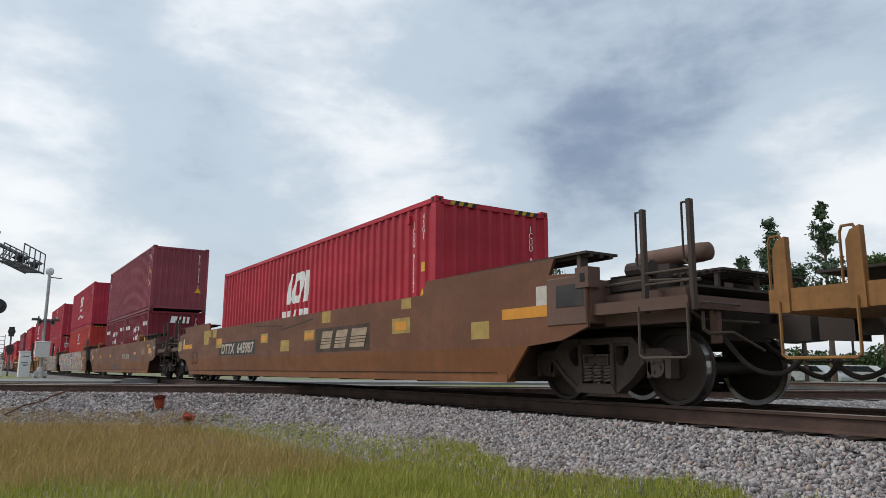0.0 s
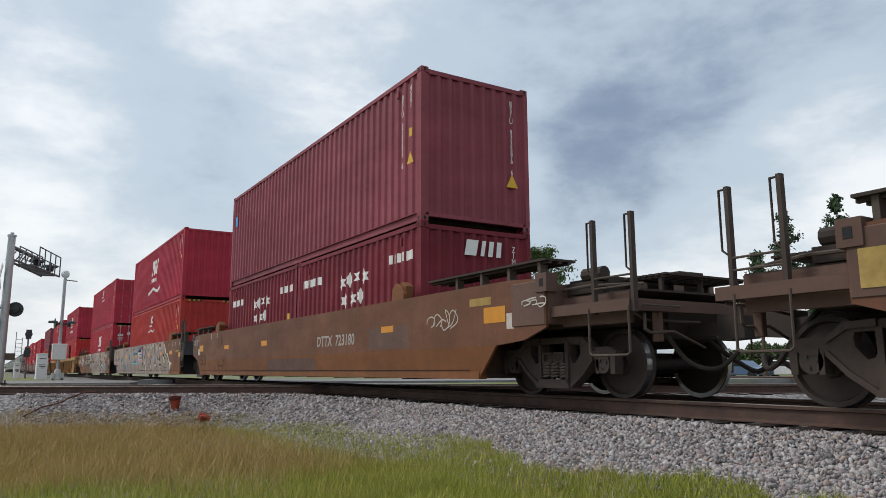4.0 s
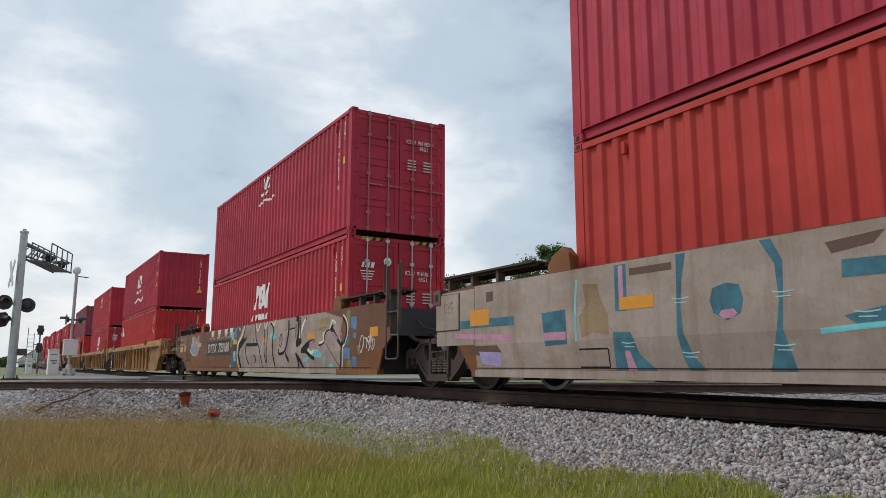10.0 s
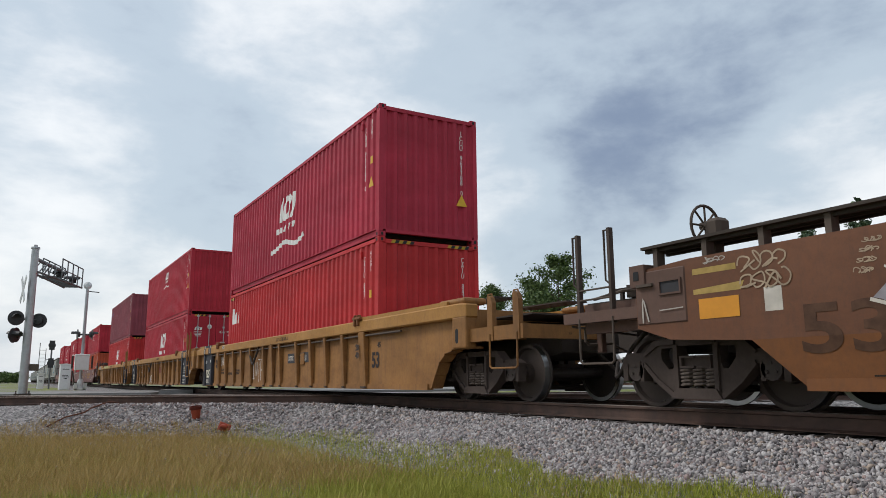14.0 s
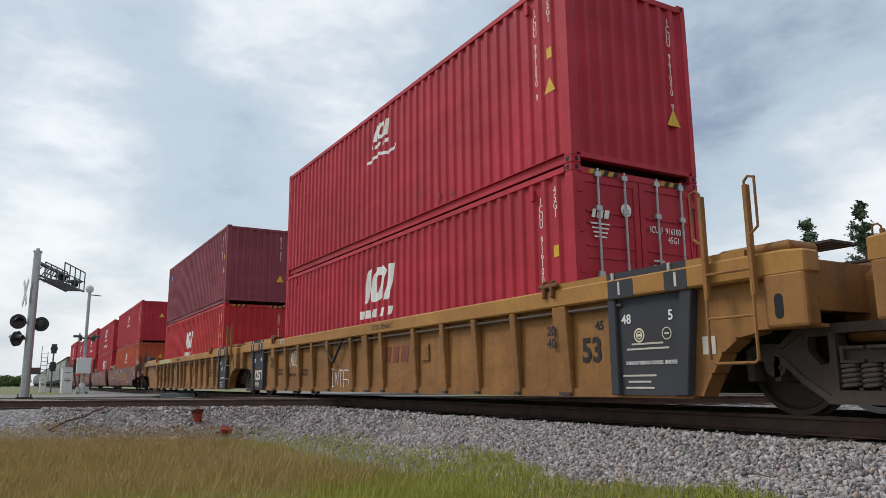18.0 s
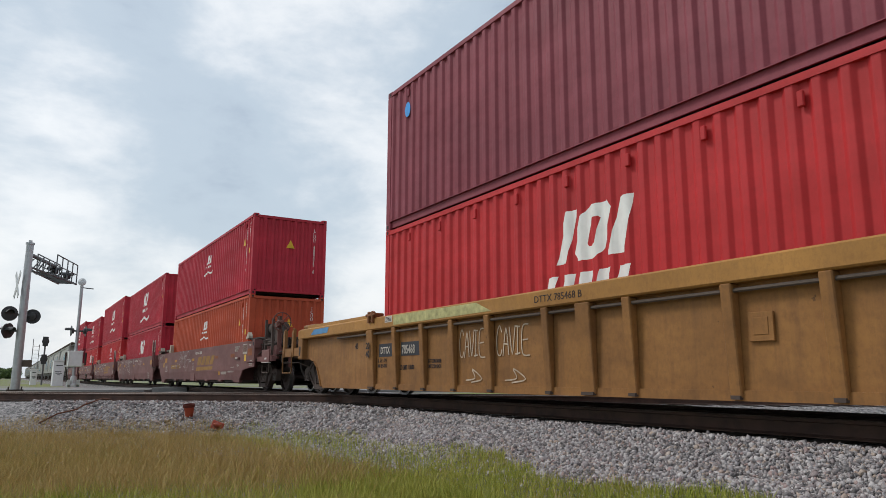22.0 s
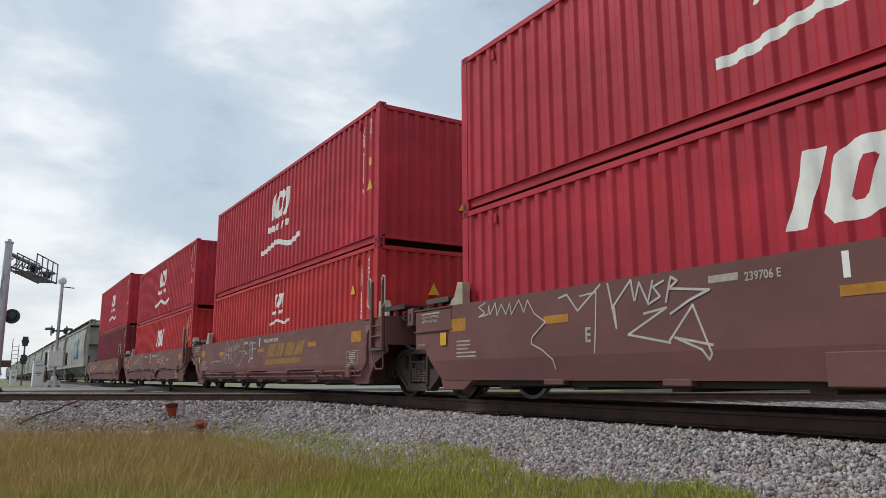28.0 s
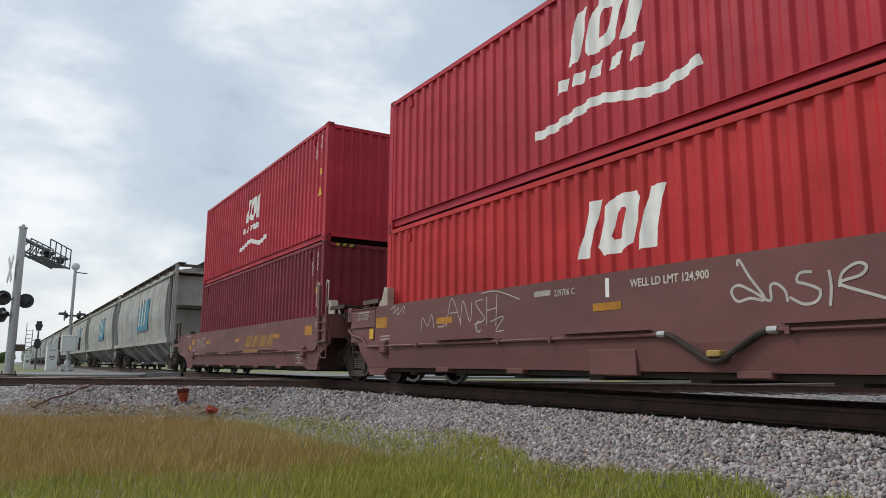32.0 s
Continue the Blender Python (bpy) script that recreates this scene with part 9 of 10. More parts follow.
M_SEAM = plain("dark_seam", (0.03, 0.024, 0.02), 0.85)
for car, a, b in ((car3, -7.9, 6.2), (car4, -1.1, 6.2)):
    patch("sill_overpaint", rect(a, b, 0.222, 0.322), M_GREYPAINT, car, -1.5355, "grey paint on the sill", 0.002)
for car, a, b in ((car1, -8.2, 8.2), (car2, -7.8, 8.2), (car3, -7.8, 7.9), (car4, -7.8, 7.9)):
    sprayed("sill_seam", [(0.014, [(a, 0.345), (b, 0.345)])], M_SEAM, car, "dark seam above the sill", off=0.02)

# ochre ribbed cars: stencils sit on the plates between the ribs
PY = -(HW - 0.127)
M_STENCIL = plain("brown_stencil", (0.038, 0.032, 0.034), 0.75, 0.0, 0.25)


def plate_text(car, text, x, z, size, mat, stretch=1.0, y=None, lead=1.0, bold=0.02, width=None):
    return letters("lettering", text, size, mat, car, side_m(x, (PY if y is None else y) - 0.004, z), stretch, lead=lead, bold=bold, width=width)


for car in (car5, car6, car7):
    if car is not car7:
        plate_text(car, "53", -7.98, 0.95, 0.15, M_WHITE, y=PY - 0.060)
        plate_text(car, "48", -7.36, 0.97, 0.15, M_WHITE, y=PY - 0.060)
        plate_text(car, "125T", -7.95, 0.46, 0.37, M_CREAM, 1.1, PY - 0.060, bold=0.035, width=0.79)
        for i in range(4):
            patch("lettering_bar", rect(-7.86, -7.45 - 0.03 * (i % 2), 0.27 + i * 0.036, 0.287 + i * 0.036), M_DULLWHITE, car, PY - 0.060)
    if car is car7:
        plate_text(car, "IL 53 1-3/4\nIW 8 9-7/8", 5.22, 0.70, 0.10, M_STENCIL, 0.85)
    plate_text(car, "45", 6.62, 0.95, 0.15, M_STENCIL)
    if car is not car5:
        plate_text(car, "48", 7.13, 0.98, 0.15, M_WHITE, y=PY - 0.060)
        plate_text(car, "5", 7.82, 0.98, 0.15, M_WHITE, y=PY - 0.060)
        plate_text(car, "2 INCH TREAD COND. SHOES", 7.17, 0.52, 0.055, M_WHITE, y=PY - 0.060, width=0.74)
        for i, w in enumerate((0.0, 0.0, 0.0, 0.0, 0.50, 0.34, 0.42)):
            if w:
                patch("lettering_bar", rect(7.36 - w / 2, 7.36 + w / 2, 0.655 - i * 0.066, 0.675 - i * 0.066), M_DULLWHITE, car, PY - 0.060)
        bm = fresh()
        for rr, w in ((0.070, 0.020), (0.040, 0.014)):
            stroke(bm, [(7.39 + rr * math.cos(a), 0.84 + rr * math.sin(a)) for a in np.linspace(0, 6.283, 21)], w, PY - 0.061)
        stroke(bm, [(7.35, 0.84), (7.43, 0.84)], 0.03, PY - 0.062)
        part("round_stencil", bm, M_CREAM, car, "round pale stencil with a bar")
        bm = fresh()
        stroke(bm, [(7.79 + 0.062 * math.cos(a), 0.84 + 0.062 * math.sin(a)) for a in np.linspace(0, 6.283, 21)], 0.012, PY - 0.061)
        stroke(bm, [(7.76, 0.84), (7.82, 0.84)], 0.02, PY - 0.062)
        part("round_stencil", bm, M_DULLWHITE, car, "round pale stencil ring")
    plate_text(car, "20\n40", -6.16, 0.92, 0.165, M_STENCIL, 1.0, -HW + 0.001, 0.95, 0.045)
    plate_text(car, "20\n40", 5.85, 0.92, 0.165, M_STENCIL, 1.0, -HW + 0.001, 0.95, 0.045)
    plate_text(car, "53", 6.36, 0.58, 0.40, M_STENCIL, 0.9, bold=0.03)
    plate_text(car, "45", -6.95, 0.95, 0.15, M_STENCIL)
    patch("instruction_plate", rect(-5.35, -5.06, 1.37, 1.48), M_DULLWHITE, car, -HW - 0.001, "pale instruction plate")
    for k in range(4):
        patch("lettering_bar", rect(-5.32, -5.09, 1.39 + k * 0.022, 1.40 + k * 0.022), M_STENCIL, car, -HW - 0.0045, t=0.001)
    plate_text(car, "LD LMT 118100", -4.96, 0.52, 0.11, M_STENCIL, 0.72)
    plate_text(car, "20 FT CONTAINER\nLIMIT 57,500 EACH", -3.95, 0.62, 0.085, M_STENCIL, 0.62)
    plate_text(car, "IL 53 1-3/4\nIW 8 9-7/8", -5.88, 0.66, 0.10, M_STENCIL, 0.85)
    for i in range(1):
        bm = fresh()
        x = 2.36
        box(bm, x - 0.13, x + 0.13, PY - 0.03, PY, 0.71, 0.98)
        box(bm, x - 0.08, x + 0.08, PY - 0.036, PY - 0.03, 0.77, 0.93)
        bevelled(part("cover_plate", bm, M_OCHRE, car, "small bolted cover plate"), 0.01)
    if car is car7:
        continue
    bm = fresh()
    pipe(bm, [(-2.29, -HW + 0.05, 1.26), (-1.80, -HW + 0.03, 0.84), (-1.69, -HW + 0.03, 0.80), (-1.60, -HW + 0.03, 0.86), (-1.21, -HW + 0.05, 1.26)], 0.03, 7)
    part("sagging_hose", bm, M_GRIME, car, "dark air hose sagging in a V")
for car, suffix, dx in ((car6, "C", 0.39), (car5, "A", 0.6), (car7, "B", -0.9)):
    letters("lettering", "DTTX 785468 " + suffix, 0.13, M_STENCIL, car, side_m(dx, -HW - 0.003, 1.34), 0.72, width=0.92)
for car, x in ((car7, -5.83), (car5, 1.2)):
    patch("number_board", rect(x, x + 0.62, 0.76, 1.0), M_BLACKPANEL, car, PY - 0.001)
    patch("number_board", rect(x + 0.9, x + 1.62, 0.76, 1.0), M_BLACKPANEL, car, PY - 0.001)
    plate_text(car, "DTTX", x + 0.08, 0.82, 0.17, M_DULLWHITE, 0.85, PY - 0.008)
    plate_text(car, "785468", x + 0.94, 0.80, 0.21, M_DIRTWHITE, 0.78, PY - 0.008)
# faded company mark on the middle unit: plain leaning blocks
M_FADEDMAROON = plain("faded_maroon_mark", (0.20, 0.065, 0.045), 0.75)
for a, w in ((0.72, 0.30), (1.07, 0.28), (1.40, 0.34)):
    patch("block_mark", [(a, 0.71), (a + w * 0.8, 0.71), (a + w, 1.0), (a + w * 0.15, 1.0)], M_FADEDMAROON, car6, PY - 0.001, "faded maroon block mark")


TAG_WORDS = {
    "long": ([(0.17, 0.78), (0.10, 0.95), (0.02, 0.70), (0.03, 0.30), (0.12, 0.22), (0.17, 0.36)], [(0.20, 0.20), (0.30, 0.88), (0.38, 0.22)], [(0.23, 0.50), (0.37, 0.48)], [(0.40, 0.90), (0.48, 0.24), (0.57, 0.92)],
             [(0.64, 0.90), (0.63, 0.22)], [(0.58, 0.90), (0.71, 0.88)], [(0.57, 0.24), (0.71, 0.26)], [(0.95, 0.92), (0.78, 0.86), (0.77, 0.26), (0.98, 0.20)], [(0.78, 0.56), (0.93, 0.57)]),
    "short": ([(0.05, 0.95), (0.10, 0.10)], [(0.0, 0.95), (0.16, 0.90)], [(0.02, 0.12), (0.18, 0.14)], [(0.24, 0.20), (0.26, 0.78), (0.38, 0.22), (0.42, 0.80)], [(0.45, 0.88), (0.66, 0.86)], [(0.55, 0.88), (0.56, 0.0)],
              [(0.72, 0.05), (0.71, 0.80), (0.98, 0.84)], [(0.71, 0.46), (0.98, 0.44)], [(0.98, 0.44), (0.97, 0.20)]),
}


def plate_tag(car, x0, x1, z0, z1, word, mat=None, arrow=False):
    """A sprayed tag of quick strokes on the plate between two ribs."""
    lines = [[(x0 + (x1 - x0) * u, z0 + (z1 - z0) * v) for u, v in pts] for pts in TAG_WORDS[word]]
    if arrow:
        lines += [[(x0 + (x1 - x0) * u, z0 - 0.26 + 0.2 * v) for u, v in pts] for pts in ([(0.25, 0.2), (0.60, 0.35), (0.50, 1.0), (0.85, 0.3), (0.45, 0.05)],)]
    bm = fresh()
    for pts in lines:
        stroke(bm, smooth_line(pts, 4) if len(pts) > 2 else pts, 0.020, PY - 0.004)
    part("spray_tag", bm, mat or M_WHITE, car, "white sprayed tag")


plate_tag(car6, -2.0, -1.0, 0.20, 0.68, "short")
plate_tag(car6, -4.94, -4.26, 0.66, 1.20, "long")
plate_tag(car5, -2.00, -0.85, 0.30, 1.02, "short")
plate_tag(car5, -5.90, -5.22, 0.76, 1.16, "long")
M_FAINT = plain("faint_pale_spray", (0.48, 0.38, 0.28), 0.75, 0.0, 0.25)
plate_tag(car7, -2.95, -2.22, 0.56, 1.14, "long", M_FAINT, True)
plate_tag(car7, -1.95, -1.15, 0.56, 1.14, "long", M_FAINT, True)
M_PALEGREEN = plain("pale_green_spray", (0.43, 0.40, 0.19), 0.7, 0.0, 0.3, 9.0)
bm = fresh()
xz_prism(bm, [(-5.0, 1.31), (-1.9, 1.32), (-2.3, 1.47), (-5.0, 1.48)], -HW - 0.004, -HW)
part("green_overpaint", bm, M_PALEGREEN, car7, "pale green sprayed band on the chord")
bm = fresh()
xz_prism(bm, [(-9.2, 1.33), (-8.2, 1.34), (-8.1, 1.46), (-9.0, 1.45)], -HW - 0.004, -HW)
part("blue_overpaint", bm, plain("sky_blue_spray", (0.10, 0.25, 0.45), 0.7), car7, "blue spray on the chord end")

# mineral brown five-part car
M_GOLD = plain("faded_gold_mark", (0.27, 0.145, 0.045), 0.75, 0.0, 0.25)
M_GREYTAG = plain("grey_white_spray", (0.46, 0.43, 0.40), 0.75, 0.0, 0.2)


def slant_mark(car, x, z):
    """Faded gold company mark: leaning blocks over a swept bar."""
    for k in range(4):
        a = x + 0.18 + k * 0.64
        o = [(a, z + 0.20), (a + 0.54, z + 0.20), (a + 0.66, z + 0.34), (a + 0.72, z + 0.50), (a + 0.20, z + 0.50)] if k % 2 == 0 else [(a, z + 0.20), (a + 0.50, z + 0.20), (a + 0.70, z + 0.50), (a + 0.28, z + 0.50)]
        painted("company_mark", [o], M_GOLD, car, "faded gold leaning block of the company mark", 0.60)
    painted("company_mark_bar", [[(x, z), (x + 2.52, z + 0.03), (x + 2.62, z + 0.14), (x + 0.14, z + 0.14)]], M_GOLD, car, "faded gold swept bar", 0.60)


u8, u9, u10, u11, u12 = cars_five
slant_mark(u8, 0.62, 0.62)
slant_mark(u10, 0.78, 0.66)
slant_mark(u12, 1.0, 0.62)
for car, letter, x in ((u9, "E", -2.70), (u10, "D", -2.28), (u11, "C", -2.33), (u8, "A", -1.40)):
    side_text(car, letter, x, 0.83 if car is u11 else 0.75, 0.24, M_PALEYELLOW if car is u10 else M_DIRTWHITE, 0.85)
for car, suffix in ((u9, "E"), (u11, "C"), (u10, "D")):
    painted("lettering_bar", [rect(-0.95, -0.62, 1.24, 1.31)], M_DIRTWHITE, car, "", 0.60)
    side_text(car, "239706 " + suffix, -0.55, 1.22, 0.115, M_DIRTWHITE, 0.85)
    painted("white_tick", [rect(0.36, 0.42, 1.14, 1.36)], M_WHITE, car, "", 0.60)
    side_text(car, "WELL LD LMT 124,800" if car is u9 else "WELL LD LMT 124,900", 0.75, 1.22, 0.125, M_DULLWHITE, 0.70, width=1.05)
side_text(u8, "WELL LD LMT 125,000", 0.45, 1.22, 0.12, M_DULLWHITE, 0.70, width=1.03)
painted("lettering_bar", [rect(-4.15, -3.15, 0.74, 0.90)], M_GOLD, u8, "", 0.60)
side_text(u8, "239706", -2.95, 0.74, 0.22, M_GOLD, 1.0)
for car in cars_five:
    x = {u8: -0.14, u9: 0.32, u10: 0.27, u11: 0.15, u12: 0.15}[car]
    reflectors(car, ((x, x + 0.45, 0.99, 1.08), (-5.64, -5.19, 1.02, 1.21), (-3.43, -2.97, 1.0, 1.10)), 0.60)
    if car is not u8:
        reflectors(car, ((3.75, 4.21, 1.01, 1.11), (6.0, 6.45, 1.01, 1.22)), 0.60)
    if car is u10:
        letters("lettering", "2 INCH H.F COMP SHOES\nNO. 24 BRAKE BEAMS\n38 INCH WHEELS\nSPRG 7 OC D-5 7 IC D-6 5 IC D-6A\nSPRG 2 OC B-353 2 IC B-354", 0.062, M_DIRTWHITE, car, side_m(-5.54, -HW - 0.003, 0.83), lead=0.92, width=0.80, bold=0.02)
    for k in range(5 if car is not u10 else 0):
        painted("lettering_bar", [rect(-5.45, -5.08 + 0.14 * (k > 2) - 0.06 * (k == 2), 0.86 - k * 0.055, 0.88 - k * 0.055)], M_DIRTWHITE, car, "", 0.60)
    painted("lemon_sticker", [rect(-5.88, -5.71, 0.83, 1.02)], M_YELLOW, car, "yellow sticker", 0.60, 0.02)
    painted("lettering_bar", [rect(-6.44, -5.90, 1.325, 1.35)], M_DIRTWHITE, car, "", 0.60, 0.02)
    for x in (-3.51, -1.62, 0.26, 2.02, 3.90):
        bm = fresh()
        box(bm, x, x + 0.37, -HW + 0.03, -HW + 0.13, 0.255, 0.33)
        bevelled(part("jacking_pad", bm, M_OXIDE, car), 0.01)
    if car in (u8, u9, u11):
        bm = fresh()
        x = {u8: -0.24, u9: 0.14, u11: 0.06}[car]
        box(bm, x, x + 0.74, -HW - 0.004, -HW + 0.08, 0.262, 0.55)
        bevelled(part("jacking_plate", bm, M_OXIDE, car, "large plate on the lower side"), 0.01)
    if car is not u12:
        e = 7.25 if car is u8 else 6.70
        letters("lettering", "5-1/16\" +/- 1/16\" FEMALE\n5-3/16\" +/- 1/16\" MALE", 0.068, M_DIRTWHITE, car, side_m(-e + 0.26, -HW - 0.017, 1.26), lead=0.95, width=0.52, bold=0.02)
        side_text(car, "JACK HERE", -e + 0.10, 0.84, 0.05, M_DIRTWHITE, 0.9, off=0.004, width=0.24)
        bm = fresh()
        box(bm, -e - 0.20, -e - 0.02, -HW - 0.02, -HW + 0.10, 1.19, 1.47)
        # black box paints the shade of the lug's slot
        box(bm, -e - 0.14, -e - 0.09, -HW - 0.024, -HW - 0.02, 1.25, 1.38, 1)
        bevelled(part("lug", bm, (M_OXIDE, M_BLACK), car, "upright lug at the joint, slot shade painted as a black box"), 0.03)
    if car is not u8:
        side_text(car, "125 T", 6.64, 1.18, 0.15, M_DIRTWHITE, 0.9, off=0.018, width=0.29)
# end of the leading unit: framed stencil, sticker, faded amber patches and small lettering
M_FADEDAMBER = plain("faded_amber_patch", (0.235, 0.082, 0.036), 0.75, 0.0, 0.3)
painted("window_stencil", [rect(6.87, 7.32, 1.06, 1.35)], M_DIRTWHITE, u8, "white framed stencil panel", 0.60)
painted("window_stencil_pane", [rect(6.895, 7.09, 1.12, 1.325), rect(7.105, 7.295, 1.12, 1.325)], M_PURPLEBROWN, u8, "", 0.60, 0.007)
painted("lemon_sticker", [rect(7.07, 7.25, 0.85, 1.04)], M_YELLOW, u8, "yellow sticker", 0.60, 0.0138)
painted("amber_patch", [rect(7.45, 7.90, 1.00, 1.20)], M_FADEDAMBER, u8, "faded orange patch", 0.60, 0.02)
painted("amber_patch", [rect(3.50, 3.95, 1.0, 1.09)], M_FADEDAMBER, u8, "faded orange patch", 0.60, 0.0138)
painted("amber_patch", [rect(5.52, 5.98, 0.99, 1.10)], M_FADEDAMBER, u8, "faded orange patch", 0.60, 0.0138)
letters("lettering", "2 INCH H.F COMP SHOES\nNO. 24 BRAKE BEAMS\nSPRG 7 OC D-5", 0.06, M_DIRTWHITE, u8, side_m(6.0, -HW - 0.003, 1.27), lead=0.95, width=0.51, bold=0.02)
side_text(u8, "C 261-6", 6.26, 0.71, 0.085, M_DIRTWHITE, 0.9, width=0.28)
letters("lettering", "A-END", 0.07, M_WHITE, u8, side_m(8.93, -1.539, 0.86), 0.9, width=0.17, bold=0.03)
for a, b, z, off in ((5.57, 5.98, 0.685, 0.006), (5.22, 5.97, 0.565, 0.006), (5.22, 5.86, 0.54, 0.006), (7.55, 7.92, 0.765, 0.006), (7.57, 7.90, 0.72, 0.006), (7.72, 7.94, 0.85, 0.02), (7.57, 7.78, 1.30, 0.02), (7.62, 7.74, 1.27, 0.02)):
    painted("lettering_bar", [rect(a, b, z, z + 0.018)], M_DIRTWHITE, u8, "", 0.60, off)
bm = fresh()
box(bm, 6.10, 6.18, -HW - 0.05, -HW + 0.01, 0.92, 0.985)
box(bm, 6.50, 6.58, -HW - 0.05, -HW + 0.01, 0.91, 0.975)
rod(bm, (6.12, -HW - 0.035, 0.95), (6.56, -HW - 0.035, 0.94), 0.016, 8)
box(bm, 6.24, 6.42, -HW - 0.055, -HW - 0.02, 0.92, 0.975, 1)
bevelled(part("release_lever", bm, (M_OXIDE, M_DULLWHITE), u8, "small release lever with a pale grip"), 0.006)
sprayed("spray_tag", tag_lines(-5.0, -3.6, 0.8, 1.3, 29, 0.02, 6), M_GREYTAG, u12, "loose pale spray tag", crease=0.60, top=1.41)
WAVY = (
    [(1.98, 1.40), (2.01, 1.31), (2.11, 1.31), (2.19, 1.36), (2.24, 1.29), (2.33, 1.27), (2.40, 1.31)], [(2.46, 1.28), (2.59, 1.25), (2.64, 1.27), (2.72, 1.25)],
    [(2.14, 1.04), (2.27, 1.11), (2.37, 1.19), (2.40, 1.07), (2.37, 1.02), (2.52, 1.11), (2.62, 1.17), (2.57, 1.23), (2.63, 1.10), (2.68, 1.05), (2.77, 1.18), (2.87, 1.22), (2.81, 1.08), (2.73, 1.03), (2.85, 1.03), (3.01, 1.16), (2.99, 1.25), (2.92, 1.24), (3.04, 1.18), (3.29, 1.23), (3.32, 1.28), (3.21, 1.27), (3.00, 1.06), (2.90, 1.00)],
    [(3.41, 1.12), (3.32, 1.12), (3.25, 1.02), (3.20, 0.93)], [(0.86, 1.12), (0.90, 1.02)], [(1.02, 1.13), (1.07, 1.01)], [(1.14, 1.14), (1.18, 1.03)],
)
sprayed("spray_tag", [(0.016, p) for p in WAVY], M_GREYTAG, u9, "loose wavy pale spray tag", crease=0.60, top=1.41)


def low_pipes(car, vee, zp):
    """Air pipe run along the foot of the side, with clamps and shelf bars."""
    y = -HW - 0.03
    pts = [(-6.9, y + 0.2, 1.16), (-6.8, y, 1.02), (-6.6, y, 0.92), (-6.15, y, 0.84), (-5.95, y, 0.70), (-5.72, y, zp), (-4.0, y, zp)]
    if vee:
        bm = fresh()
        pipe(bm, pts + [(1.22, y, zp)], 0.022, 7)
        part("air_pipe", bm, M_OXIDE, car, "air pipe along the foot of the side")
        bm = fresh()
        pipe(bm, smooth_line([(1.22, y, zp), (1.36, y, zp - 0.04), (1.62, y, 0.50), (1.80, y - 0.01, 0.425), (1.92, y - 0.01, 0.43), (2.10, y, 0.54), (2.32, y, zp - 0.03), (2.46, y, zp)], 4), 0.032, 8)
        part("air_hose", bm, M_UNDER, car, "black rubber hose sagging between the pipes")
        bm = fresh()
        box(bm, 1.78, 1.94, y - 0.055, -HW + 0.01, 0.46, 0.52)
        bevelled(part("hose_clip", bm, M_PALEYELLOW, car, "dull yellow hose clip"), 0.008)
        for xx in (1.20, 2.47):
            bm = fresh()
            rod(bm, (xx - 0.05, y, zp), (xx + 0.05, y, zp), 0.036, 10)
            part("hose_fitting", bm, M_GALV, car, "pale metal hose fitting")
        pts = [(2.46, y, zp)]
    if zp < 0.6:
        pts += [(6.44, y, zp), (6.62, y, zp + 0.04), (6.73, y, zp + 0.16), (6.76, y, 1.12), (6.82, y, 1.20), (6.96, y, 1.22)]
    else:
        pts += [(6.60, y, zp), (6.74, y, zp + 0.02), (6.92, y, 0.80), (7.10, y + 0.02, 0.85), (7.50, y + 0.04, 0.87)]
    bm = fresh()
    pipe(bm, pts, 0.022, 7)
    part("air_pipe", bm, M_OXIDE, car, "air pipe along the foot of the side")
    clips = [(x, zp) for x in (-4.01, -1.70, -0.59, 2.62, 4.73, 6.3)]
    if zp < 0.6:
        bm = fresh()
        rod(bm, (-5.9, y + 0.01, zp - 0.09), (6.5, y + 0.01, zp - 0.09), 0.014, 6)
        part("air_pipe", bm, M_OXIDE, car)
        clips += [(x, zp - 0.09) for x in (-4.94, -1.82, -0.43, 4.4, 5.3, 5.75)]
    for x, z in clips:
        bm = fresh()
        box(bm, x - 0.022, x + 0.022, y - 0.034, -HW + 0.06, z - 0.04, z + 0.03)
        part("pipe_clip", bm, M_OXIDE, car)
    for x in (-5.25, 5.97):
        bm = fresh()
        box(bm, x - 0.12, x + 0.12, y - 0.04, -HW + 0.04, zp - 0.14, zp + 0.11)
        bevelled(part("pipe_clamp", bm, M_OXIDE, car), 0.03)
    for a, b in ((-3.4, -1.87), (-0.35, 1.05), (2.56, 4.12)):
        bm = fresh()
        xz_prism(bm, [(a, zp + 0.05), (b, zp + 0.05), (b - 0.1, zp + 0.08), (a + 0.1, zp + 0.08)], y - 0.05, -HW + 0.02)
        part("shelf_bar", bm, M_OXIDE, car)


low_pipes(u10, False, 0.47)
low_pipes(u11, True, 0.69)
low_pipes(u12, False, 0.66)

M_DIRTYCREAM = weathered("dirty_cream_paint", (0.50, 0.45, 0.36), (0.20, 0.14, 0.10), 0.6, 0.7, 0.6, grit=0.5)
